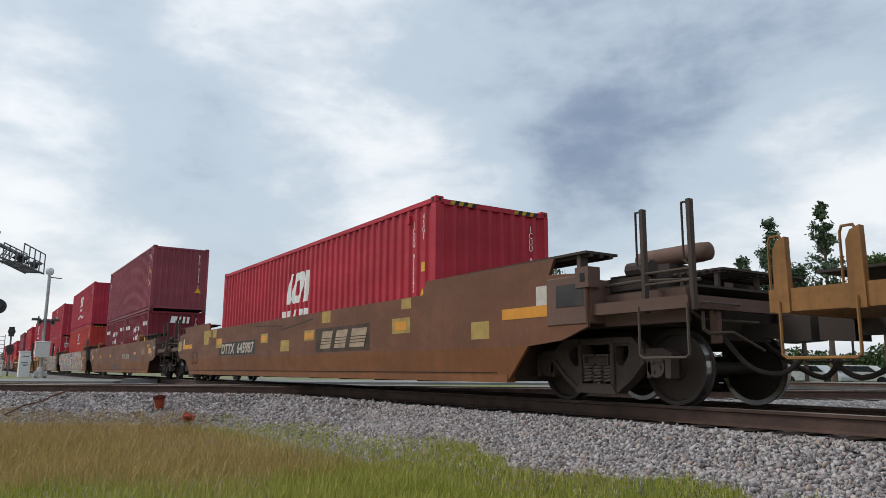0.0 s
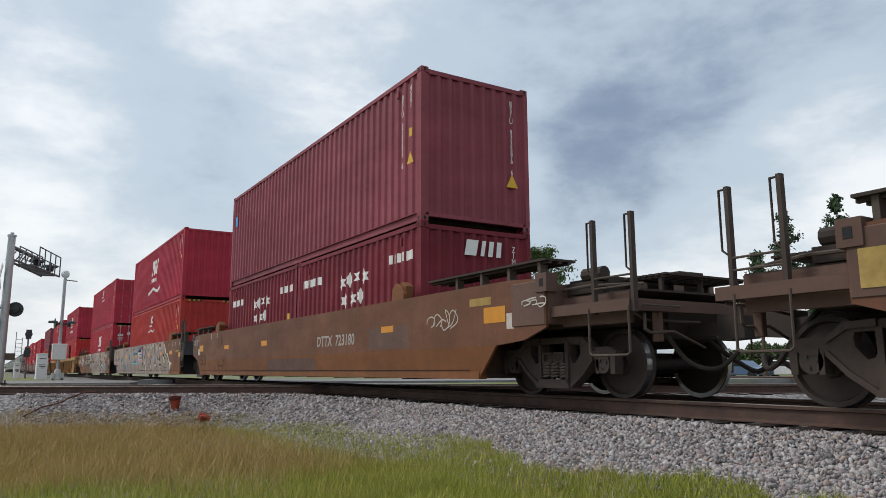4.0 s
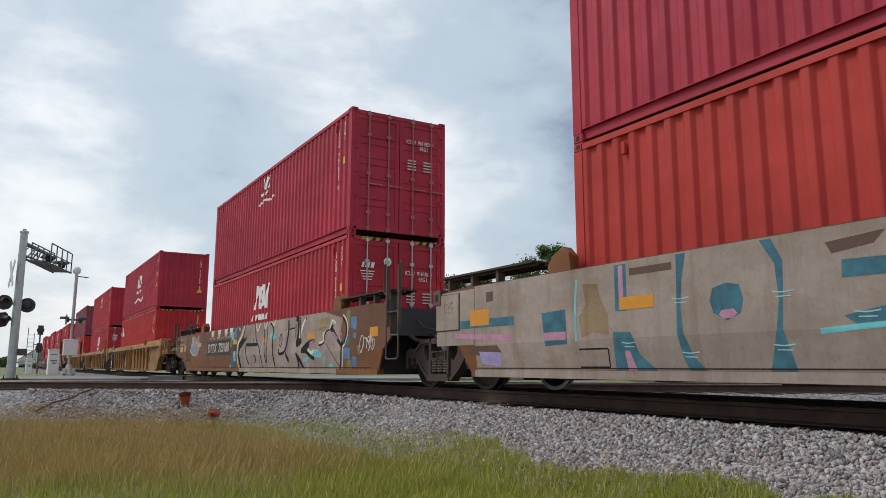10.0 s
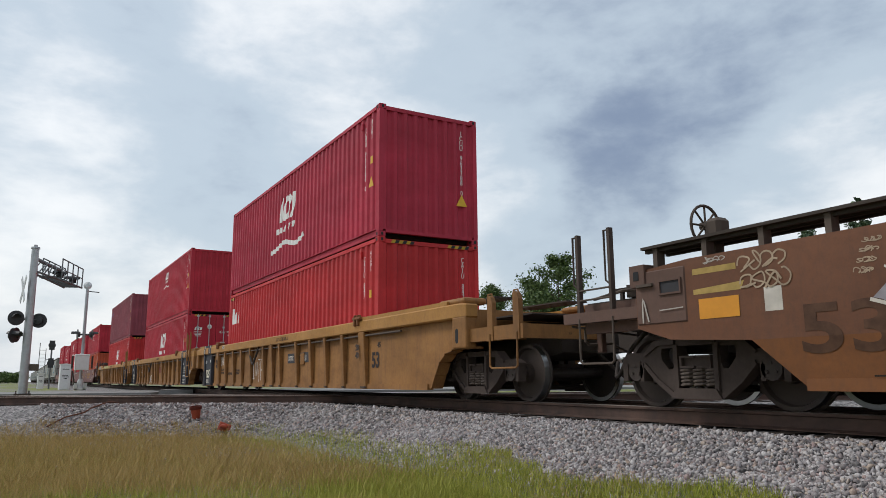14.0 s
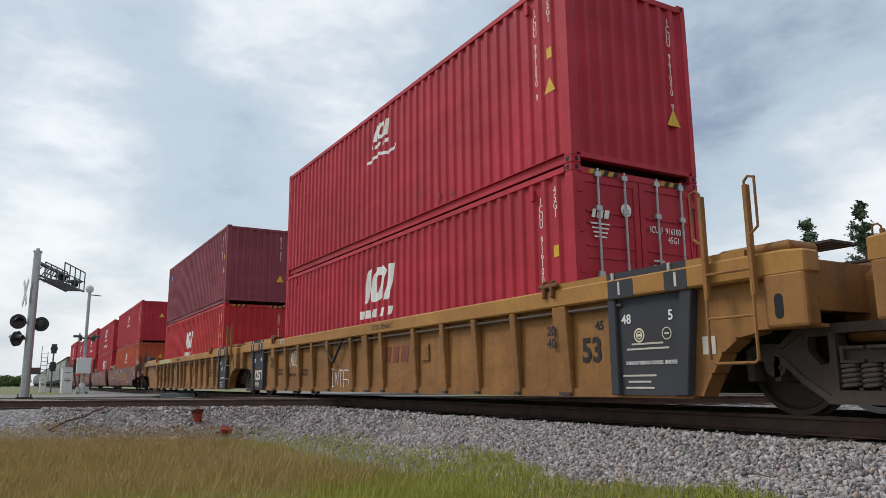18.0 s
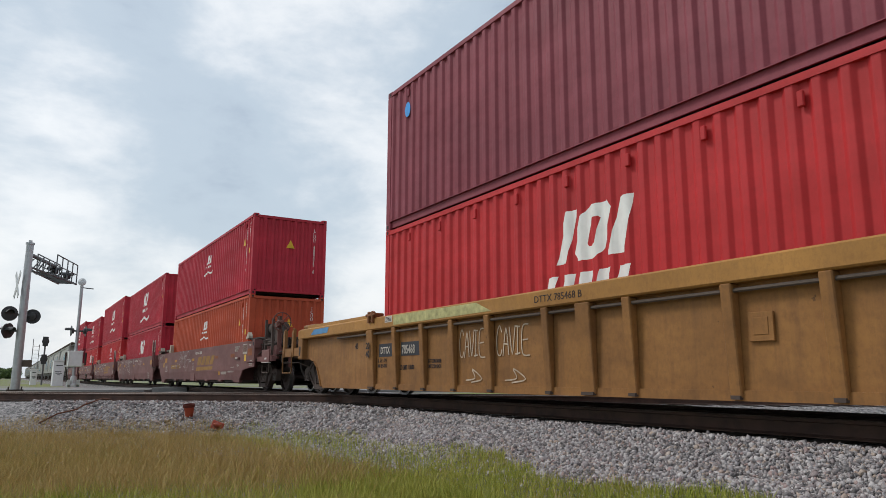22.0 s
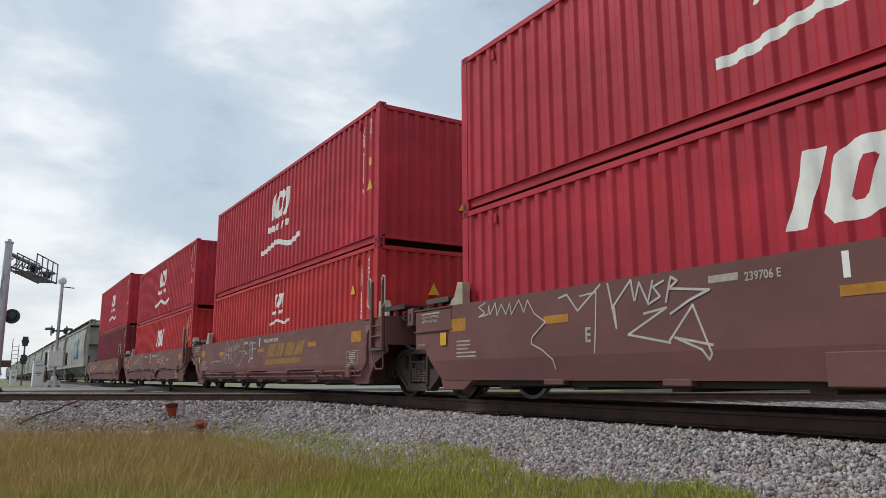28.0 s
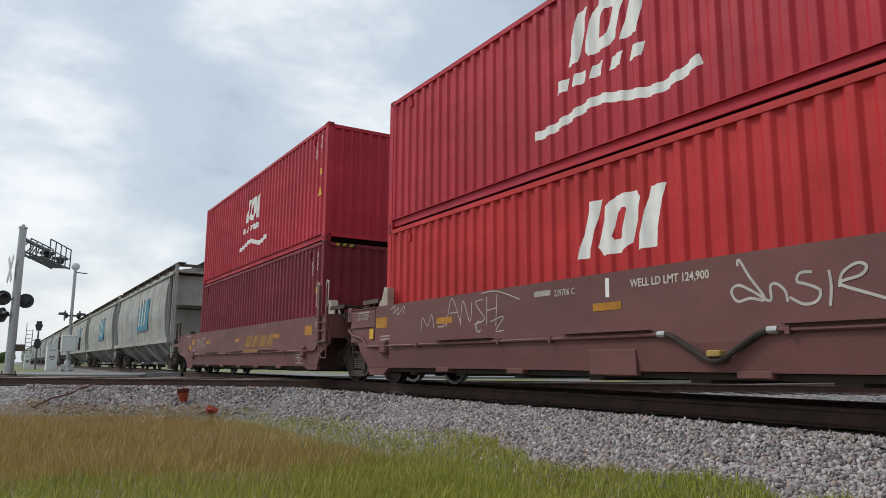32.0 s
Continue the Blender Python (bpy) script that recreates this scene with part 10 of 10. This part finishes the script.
# joint ends of the five-part car: cream corner guides, grating tables, dark gear and hoses
for i, car in enumerate(cars_five):
    for end in [1] * (i > 0) + [-1] * (i < 4):
        x = 6.56 if end > 0 else -5.70
        bm = fresh()
        o = [(x - 0.22, 1.42), (x + 0.16, 1.42), (x + 0.16, 1.78), (x + 0.02, 1.80), (x - 0.08, 1.58), (x - 0.16, 1.54)]
        xz_prism(bm, o, -1.40, -1.26) if end < 0 else xz_prism(bm, [(2 * x - u, v) for u, v in o][::-1], -1.20, -1.02)
        bevelled(part("corner_guide", bm, M_DIRTYCREAM, car, "cream painted container corner guide"), 0.006)
        a, b = (6.95, 7.72) if end > 0 else (-6.66, -6.0)
        bm = fresh()
        box(bm, a, b, -1.34, 1.34, 1.565, 1.60)
        part("walkway", bm, M_GRIME, car, "raised steel grating step")
        for yy in (-1.36, -0.68, 0.0, 0.68):
            bm = fresh()
            box(bm, a - 0.01, b + 0.01, yy - 0.012, yy + 0.012, 1.53, 1.612)
            part("walkway_edge", bm, M_GRIME_LIGHT, car)
        for xx in (a + 0.06, (a + b) / 2, b - 0.06):
            for yy in (-1.24, 0.0, 1.24):
                bm = fresh()
                box(bm, xx - 0.025, xx + 0.025, yy - 0.03, yy + 0.03, 1.22, 1.565)
                part("step_post", bm, M_GRIME, car)
        k = 7.50 if end > 0 else 6.80
        bm = fresh()
        box(bm, *sorted((end * (k + 0.02), end * (k + 0.16))), -1.26, -1.08, 1.34, 1.47)
        rod(bm, (end * (k + 0.09), -1.17, 1.47), (end * (k + 0.09), -1.17, 1.53), 0.05, 12)
        rod(bm, (end * (k + 0.09), -1.30, 1.40), (end * (k + 0.09), -1.25, 1.40), 0.045, 12)
        bevelled(part("gear_housing", bm, M_GRIME, car, "dark brake valve with round covers"), 0.015)
        bm = fresh()
        rod(bm, (end * k, -0.85, 1.36), (end * (k + 0.30), -0.85, 1.36), 0.08, 14)
        rod(bm, (end * (k + 0.30), -0.85, 1.36), (end * (k + 0.36), -0.85, 1.36), 0.05, 12)
        part("brake_cylinder", bm, M_GRIME, car, "dark brake cylinder")
        for pts, r in (([(k - 0.02, -1.30, 1.42), (k + 0.14, -1.28, 1.33), (k + 0.30, -1.22, 1.38), (k + 0.46, -1.15, 1.44)], 0.014), ([(k, -1.0, 1.16), (k + 0.2, -1.0, 1.06), (k + 0.45, -0.95, 1.10)], 0.022),
                       ([(k - 0.02, -1.20, 1.47), (k + 0.20, -1.20, 1.51), (k + 0.34, -1.16, 1.47), (k + 0.50, -1.12, 1.50)], 0.012)):
            bm = fresh()
            pipe(bm, smooth_line([(end * u, v, w) for u, v, w in pts], 4), r, 7)
            part("hose", bm, M_GRIME, car, "curved air pipe at the joint")
    if i > 0:
        xs, zs = (5.79, 0.60) if car is u10 else (5.37, 0.37)
        for k, w in enumerate((0.30, 0.24, 0.34, 0.27, 0.12, 0.29)):
            painted("lettering_bar", [rect(xs + 0.25 - w / 2, xs + 0.25 + w / 2, zs + 0.205 - k * 0.036, zs + 0.222 - k * 0.036)], M_DIRTWHITE, car, "", 0.60)
        box_line = [(xs, zs + 0.25), (xs + 0.50, zs + 0.25), (xs + 0.50, zs), (xs, zs), (xs, zs + 0.25)]
        sprayed("stencil_outline", [(0.010, [p, q]) for p, q in zip(box_line, box_line[1:])], M_DIRTWHITE, car, "thin white stencil frame", crease=0.60)

# quick angular spray tag: separate straight strokes and a falling tail
ANGULAR_TAG = (
    (0.024, [(-3.48, 1.30), (-3.33, 1.33), (-3.15, 1.12), (-2.76, 1.39)]), (0.020, [(-3.10, 1.29), (-2.83, 1.31), (-2.86, 0.89), (-2.89, 0.62)]),
    (0.026, [(-2.64, 1.39), (-2.53, 0.88), (-2.55, 1.11)]), (0.026, [(-2.59, 1.10), (-2.29, 1.39), (-2.25, 1.16)]), (0.026, [(-2.24, 1.16), (-2.17, 1.35), (-2.06, 1.12), (-1.98, 1.35)]),
    (0.024, [(-1.83, 1.33), (-1.98, 1.28), (-1.89, 1.17), (-2.06, 1.10)]), (0.026, [(-1.82, 1.10), (-1.74, 1.36), (-1.66, 1.31), (-1.77, 1.24), (-1.28, 1.18), (-1.52, 1.10), (-1.77, 0.98)]),
)
ANGULAR_TAIL = (
    (0.024, [(-2.13, 1.01), (-1.82, 1.05), (-2.36, 0.80), (-1.79, 0.69)]), (0.024, [(-1.82, 0.69), (-1.49, 1.05), (-1.30, 0.57), (-1.34, 0.51), (-1.41, 0.61), (-1.73, 0.74), (-1.28, 0.65)]),
    (0.018, [(-5.03, 1.38), (-5.19, 1.33), (-5.04, 1.24), (-5.19, 1.19), (-4.97, 1.21), (-4.94, 1.34), (-4.92, 1.20), (-4.79, 1.36), (-4.75, 1.18), (-4.65, 1.33), (-4.55, 1.18), (-4.46, 1.33), (-4.43, 1.17), (-4.26, 1.35), (-4.16, 1.18), (-4.08, 1.33), (-3.95, 1.15)]),
    (0.018, [(-3.95, 1.15), (-3.73, 1.03), (-4.0, 0.85), (-4.02, 0.77), (-3.80, 0.68), (-3.61, 0.56), (-3.58, 0.44)]),
)
for strokes in (ANGULAR_TAG, ANGULAR_TAIL):
    fine = []
    for w, pts in strokes:
        run = []
        for p, q in zip(pts, pts[1:]):
            run += [(p[0] + (q[0] - p[0]) * f, p[1] + (q[1] - p[1]) * f) for f in (0.0, 0.08, 0.92)]
        fine.append((w, [(u + 0.34, v) for u, v in run + [pts[-1]]]))
    sprayed("spray_tag", fine, M_GREYTAG, u9, "angular pale spray tag", crease=0.60, top=1.40)

# hand brake wheel and reservoirs at car ends
def brake_wheel(car, x, y, z, r, mat, stand, side=-1):
    bm = fresh()
    pts = [(x + 0.0, y + r * math.cos(a), z + r * math.sin(a)) for a in np.linspace(0, 2 * math.pi, 25)]
    pipe(bm, pts, 0.016, 6)
    for k in range(8):
        a = math.pi * k / 4
        rod(bm, (x, y, z), (x, y + r * math.cos(a), z + r * math.sin(a)), 0.012, 5)
    rod(bm, (x - 0.05, y, z), (x + 0.05, y, z), 0.045, 12)
    w = part("brake_wheel", bm, mat, car, "spoked hand brake wheel")
    bm = fresh()
    box(bm, *sorted((x + side * 0.25, x + side * 0.05)), y - 0.10, y + 0.10, z - 0.16, z + 0.05)
    box(bm, *sorted((x + side * 0.20, x + side * 0.08)), y - 0.06, y + 0.06, stand, z - 0.16)
    bevelled(part("brake_housing", bm, mat, car, "hand brake gear housing"), 0.04)


M_RUSTRED = weathered("rusty_red_iron", (0.15, 0.055, 0.042), (0.08, 0.04, 0.03), 0.5, 0.75)
brake_wheel(u8, 9.38, -1.24, 1.86, 0.25, M_RUSTRED, 1.0)
brake_wheel(car4, -9.60, -1.20, 1.93, 0.22, M_GRIME_LIGHT, 1.3, 1)
bm = fresh()
box(bm, 6.62, 7.75, -1.30, 1.30, 1.50, 1.54)
part("walkway", bm, M_GRIME, u8, "raised steel grating step")
for xx in (6.7, 7.2, 7.7):
    bm = fresh()
    box(bm, xx - 0.03, xx + 0.03, -1.27, -1.20, 1.22, 1.50)
    part("step_post", bm, M_GRIME, u8)
bm = fresh()
xz_prism(bm, [(6.37, 1.52), (6.68, 1.55), (6.68, 1.62), (6.55, 1.73), (6.47, 1.66), (6.37, 1.57)], -1.36, -1.24)
bevelled(part("corner_guide", bm, M_DIRTYCREAM, u8, "cream painted container corner guide"), 0.006)
bm = fresh()
box(bm, 6.80, 6.84, -0.92, -0.42, 1.54, 1.98)
part("tank_bracket", bm, M_GRIME, u8, "dark plate that holds the tank")
for car, x, y in ((car1, 10.15, -0.30), (u8, 7.34, -0.67)):
    bm = fresh()
    k = 0.82 if car is car1 else 1.22
    lathe(bm, [(0.06 * k, -0.56), (0.13 * k, -0.52), (0.145 * k, -0.4), (0.145 * k, 0.4), (0.13 * k, 0.52), (0.06 * k, 0.56)], 20, "x", (x, y, 1.77 if car is car1 else 1.83))
    part("air_reservoir", bm, M_PURPLEBROWN if car is car1 else M_POST, car, "horizontal air reservoir tank", smooth=True)
    bm = fresh()
    box(bm, x - 0.1, x + 0.1, y - 0.2, y + 0.2, 1.30, 1.66)
    part("reservoir_bracket", bm, M_GRIME, car)


# ---- looser sprayed tags on the mineral brown cars ----
M_BLUESPRAY = plain("blue_white_spray", (0.34, 0.37, 0.45), 0.75, 0.0, 0.3)
LOOPS = (
    [(-4.52, 0.76), (-4.29, 0.83), (-4.13, 0.84), (-4.00, 0.83), (-4.02, 0.86), (-3.79, 0.83), (-3.82, 0.88), (-3.60, 0.80), (-3.64, 0.87), (-3.41, 0.82), (-3.45, 0.88), (-3.20, 0.83), (-3.20, 0.94), (-3.11, 0.96), (-2.98, 0.89), (-2.83, 0.84), (-2.70, 0.97), (-2.58, 1.02)],
    [(-2.77, 1.01), (-2.67, 1.02), (-2.58, 1.02), (-2.64, 0.96)], [(-2.75, 1.15), (-2.73, 1.33), (-2.66, 1.39), (-2.58, 1.36), (-2.55, 1.24), (-2.48, 1.10), (-2.40, 0.87)],
    [(-2.74, 1.19), (-2.85, 1.07), (-2.84, 0.89), (-2.74, 0.79), (-2.58, 0.76), (-2.47, 0.84), (-2.44, 0.96), (-2.51, 1.08), (-2.67, 1.18), (-2.75, 1.18)],
)
KNOTS = (
    [(-2.53, 1.27), (-2.46, 1.27), (-2.51, 1.14), (-2.42, 1.16), (-2.38, 1.24), (-2.32, 1.19), (-2.38, 1.12), (-2.29, 1.11), (-2.26, 1.21), (-2.21, 1.18), (-2.23, 1.10), (-2.17, 1.19), (-2.11, 1.23), (-2.14, 1.14), (-2.21, 1.04)],
    [(-2.16, 1.30), (-2.15, 1.38), (-2.07, 1.39), (-2.00, 1.32), (-1.95, 1.19), (-1.88, 0.97), (-1.86, 0.91), (-1.87, 1.05), (-1.91, 1.15)], [(-2.03, 1.15), (-2.12, 1.10), (-2.13, 0.99), (-2.07, 0.87), (-1.95, 0.80), (-1.87, 0.81), (-1.84, 0.89), (-1.86, 1.02)],
    [(-1.91, 1.24), (-1.87, 1.11), (-1.84, 1.23), (-1.80, 1.11), (-1.80, 1.23), (-1.73, 1.23), (-1.76, 1.13), (-1.70, 1.13), (-1.67, 1.27), (-1.56, 1.31), (-1.59, 1.25), (-1.68, 1.18), (-1.53, 1.20), (-1.35, 1.26)],
)
SWING = (
    [(-1.36, 1.26), (-1.49, 1.17), (-1.60, 1.05), (-1.68, 0.90), (-1.66, 0.75), (-1.56, 0.68), (-1.43, 0.67), (-1.29, 0.74), (-1.15, 0.89), (-1.05, 1.05), (-1.00, 1.20), (-1.04, 1.32), (-1.13, 1.38), (-1.25, 1.36), (-1.33, 1.29)],
    [(-1.47, 1.03), (-1.25, 1.07), (-1.02, 1.07), (-0.83, 1.03), (-0.64, 0.97)], [(-0.83, 1.09), (-0.64, 0.97)], [(-0.64, 0.97), (-0.84, 0.99), (-0.97, 0.91)],
    [(-2.34, 0.99), (-2.31, 0.98)], [(-2.26, 0.98), (-2.23, 0.98)], [(-1.76, 0.99), (-1.73, 0.99)], [(-1.69, 1.00), (-1.67, 1.01)],
)
CURSIVE = (
    [(2.12, 1.30), (2.14, 1.36), (2.24, 1.19), (2.39, 0.97), (2.24, 0.99), (2.10, 0.97), (2.04, 1.07), (2.12, 1.12), (2.27, 1.05), (2.44, 0.95), (2.45, 1.08), (2.51, 1.10), (2.59, 1.03), (2.61, 0.93)],
    [(2.85, 1.17), (2.74, 1.17), (2.71, 1.10), (2.79, 1.07), (2.91, 1.01), (2.88, 0.92), (2.76, 0.90), (2.63, 0.97)], [(3.00, 1.17), (3.01, 1.03), (2.99, 0.87)],
    [(3.08, 1.02), (3.11, 1.13), (3.23, 1.20), (3.31, 1.17), (3.26, 1.10), (3.08, 1.05), (3.31, 0.95), (3.66, 0.82)],
)
for lines in (LOOPS, KNOTS, SWING):
    sprayed("spray_tag", [(0.014, p) for p in lines], M_GREYTAG, u10, "looping pale spray tag with an arrow", crease=0.60, top=1.40)
    # the same hand has tagged the leading and the fourth unit
    sprayed("spray_tag", [(0.014, [(u + 0.35, v) for u, v in p]) for p in lines], M_GREYTAG, u8, "looping pale spray tag with an arrow", crease=0.60, top=1.40)
sprayed("spray_tag", [(0.026, p) for p in CURSIVE], M_GREYTAG, u11, "cursive pale spray tag with a long tail", crease=0.60, top=1.40)
SCRATCHED = (
    [(-3.94, 0.92), (-3.89, 1.13), (-3.72, 0.98), (-3.60, 1.17), (-3.52, 0.93)], [(-3.45, 1.02), (-3.14, 1.07), (-3.23, 0.96), (-3.40, 0.96)], [(-3.14, 0.95), (-2.98, 1.38), (-2.73, 0.99)], [(-3.03, 1.15), (-2.78, 1.16)],
    [(-2.73, 0.96), (-2.66, 1.32), (-2.47, 0.99), (-2.42, 1.28)], [(-2.13, 1.30), (-2.32, 1.27), (-2.20, 1.13), (-2.09, 1.01), (-2.35, 0.95)], [(-2.03, 1.33), (-2.03, 0.93)], [(-2.03, 1.13), (-1.78, 1.16)],
    [(-1.78, 1.35), (-1.81, 0.90)], [(-2.17, 1.39), (-1.78, 1.39), (-1.26, 1.24)], [(-1.94, 0.97), (-1.62, 1.03), (-1.81, 0.84), (-1.61, 0.84)], [(-5.05, 1.33), (-4.87, 1.38), (-4.93, 1.25), (-4.74, 1.35), (-4.78, 1.22), (-4.53, 1.36), (-4.57, 1.23)],
)
sprayed("spray_tag", [(0.015, p) for p in SCRATCHED], M_GREYTAG, u11, "angular pale spray tag", crease=0.60, top=1.40)
sprayed("spray_smear", [(0.018, [(4.26, 1.33), (4.29, 1.22), (4.35, 1.10), (4.28, 1.06)]), (0.022, [(4.44, 1.33), (4.46, 1.20), (4.51, 1.09), (4.44, 1.04)]), (0.012, [(4.12, 1.34), (4.16, 1.20), (4.13, 1.10)])], M_BLUESPRAY, u11, "faint blue-white spray marks", crease=0.60, top=1.40)
sprayed("spray_smear", [(0.030, [(-0.38, 1.21), (-0.42, 1.13), (-0.41, 0.99), (-0.37, 0.85)]), (0.036, [(-0.51, 0.75), (-0.37, 0.84), (-0.26, 0.86), (-0.12, 0.85)]), (0.022, [(-0.36, 1.07), (-0.24, 1.10), (0.11, 1.09)]), (0.022, [(-0.18, 1.26), (0.12, 1.24)]), (0.03, [(-0.21, 0.77), (-0.18, 0.77)])], M_GREYTAG, u10, "smeared white spray marks", crease=0.60, top=1.40)
sprayed("spray_smear", [(0.075, [(-0.18, 1.28), (-0.21, 1.05), (-0.20, 0.89)])], M_BLUESPRAY, u10, "smeared blue-white spray", crease=0.60, top=1.40)

# last small marks
painted("amber_reflector", [rect(4.0, 4.25, 0.47, 0.58)], M_DULLAMBER, u8, "amber reflector strip", 0.60, 0.0138)
for k in range(2):
    painted("lettering_bar", [rect(4.33, 5.06 - 0.1 * k, 0.535 - 0.05 * k, 0.565 - 0.05 * k)], M_DIRTWHITE, u8, "", 0.60)
painted("lettering_bar", [rect(3.53, 3.90, 0.53, 0.55)], M_PURPLEBROWN, u8, "", 0.60)
sprayed("stencil_outline", [(0.014, [(0.03, 0.68), (0.25, 0.68)]), (0.014, [(0.25, 0.68), (0.25, 0.91)]), (0.014, [(0.25, 0.91), (0.03, 0.91)]), (0.014, [(0.03, 0.91), (0.03, 0.68)])], M_DIRTWHITE, u8, "thin white stencil frame", crease=0.60)
side_text(u8, "H", 0.09, 0.71, 0.11, M_DIRTWHITE, crease=0.60)
M_SOOT = plain("rubbed_soot", (0.088, 0.042, 0.024), 0.8, 0.0, 0.5, 9.0)
painted("torch_mark", [[(-5.45, 1.43), (-5.33, 1.43), (-5.25, 1.36), (-5.24, 1.25), (-5.21, 1.13), (-5.23, 1.05), (-5.33, 1.11), (-5.41, 1.12), (-5.40, 1.23), (-5.35, 1.31), (-5.42, 1.36)]], M_SOOT, car2, "blotch of soot on the brown plate", off=0.006)
for run in ([(-5.59, 1.04), (-5.53, 1.06), (-5.44, 1.09)], [(-5.68, 0.69), (-5.62, 0.56), (-5.66, 0.50), (-5.64, 0.35)], [(-5.66, 0.52), (-5.53, 0.48), (-5.33, 0.49), (-5.13, 0.50)], [(-5.11, 0.68), (-5.08, 0.58), (-5.14, 0.49), (-5.16, 0.35)], [(-5.13, 0.70), (-4.99, 0.61), (-4.98, 0.55)]):
    sprayed("soot_mark", [(0.045, run)], M_SOOT, car2, "smudged soot mark")
patch("placard", rect(8.20, 8.36, 0.60, 0.78), M_DULLWHITE, car6, PY - 0.002, "small pale paper placard")
for k, w in ((0, 0.62), (1, 0.46)):
    patch("lettering_bar", rect(7.50 - w / 2, 7.50 + w / 2, 0.68 + 0.055 * k, 0.70 + 0.055 * k), M_DULLWHITE, car6, PY - 0.060)

# ---- what moves: the train rolls past, slowly gaining speed ----
TRAVEL = (0.0, 5.66, 11.33, 17.03, 22.77, 28.55, 34.38, 40.25, 46.16, 52.1, 58.09, 64.16, 70.31, 76.57, 82.91, 89.3, 95.69, 102.07, 108.45, 114.85, 121.3, 127.82, 134.41, 141.06, 147.75, 154.49, 161.26, 168.05, 174.86, 181.69, 188.52, 195.36, 202.2)


def motions():
    for ob, place in CARS:
        walk(ob, [(t, pose(place + s, TRACK, 0)) for t, s in enumerate(TRAVEL)])
    for ob, place, base in CON:
        walk(ob, [(t, pose(place + s, TRACK, base)) for t, s in enumerate(TRAVEL)])
    turns = []
    for i in range(481):
        t = i / 15
        k = min(int(t), 31)
        turns.append((t, math.degrees(TRAVEL[k] + (TRAVEL[k + 1] - TRAVEL[k]) * (t - k))))
    for ob, x, r in SPINNING:
        walk(ob, [(t, pose(x, 0, r) @ Matrix.Rotation(radians(a / r), 4, "Y")) for t, a in turns])


motions()
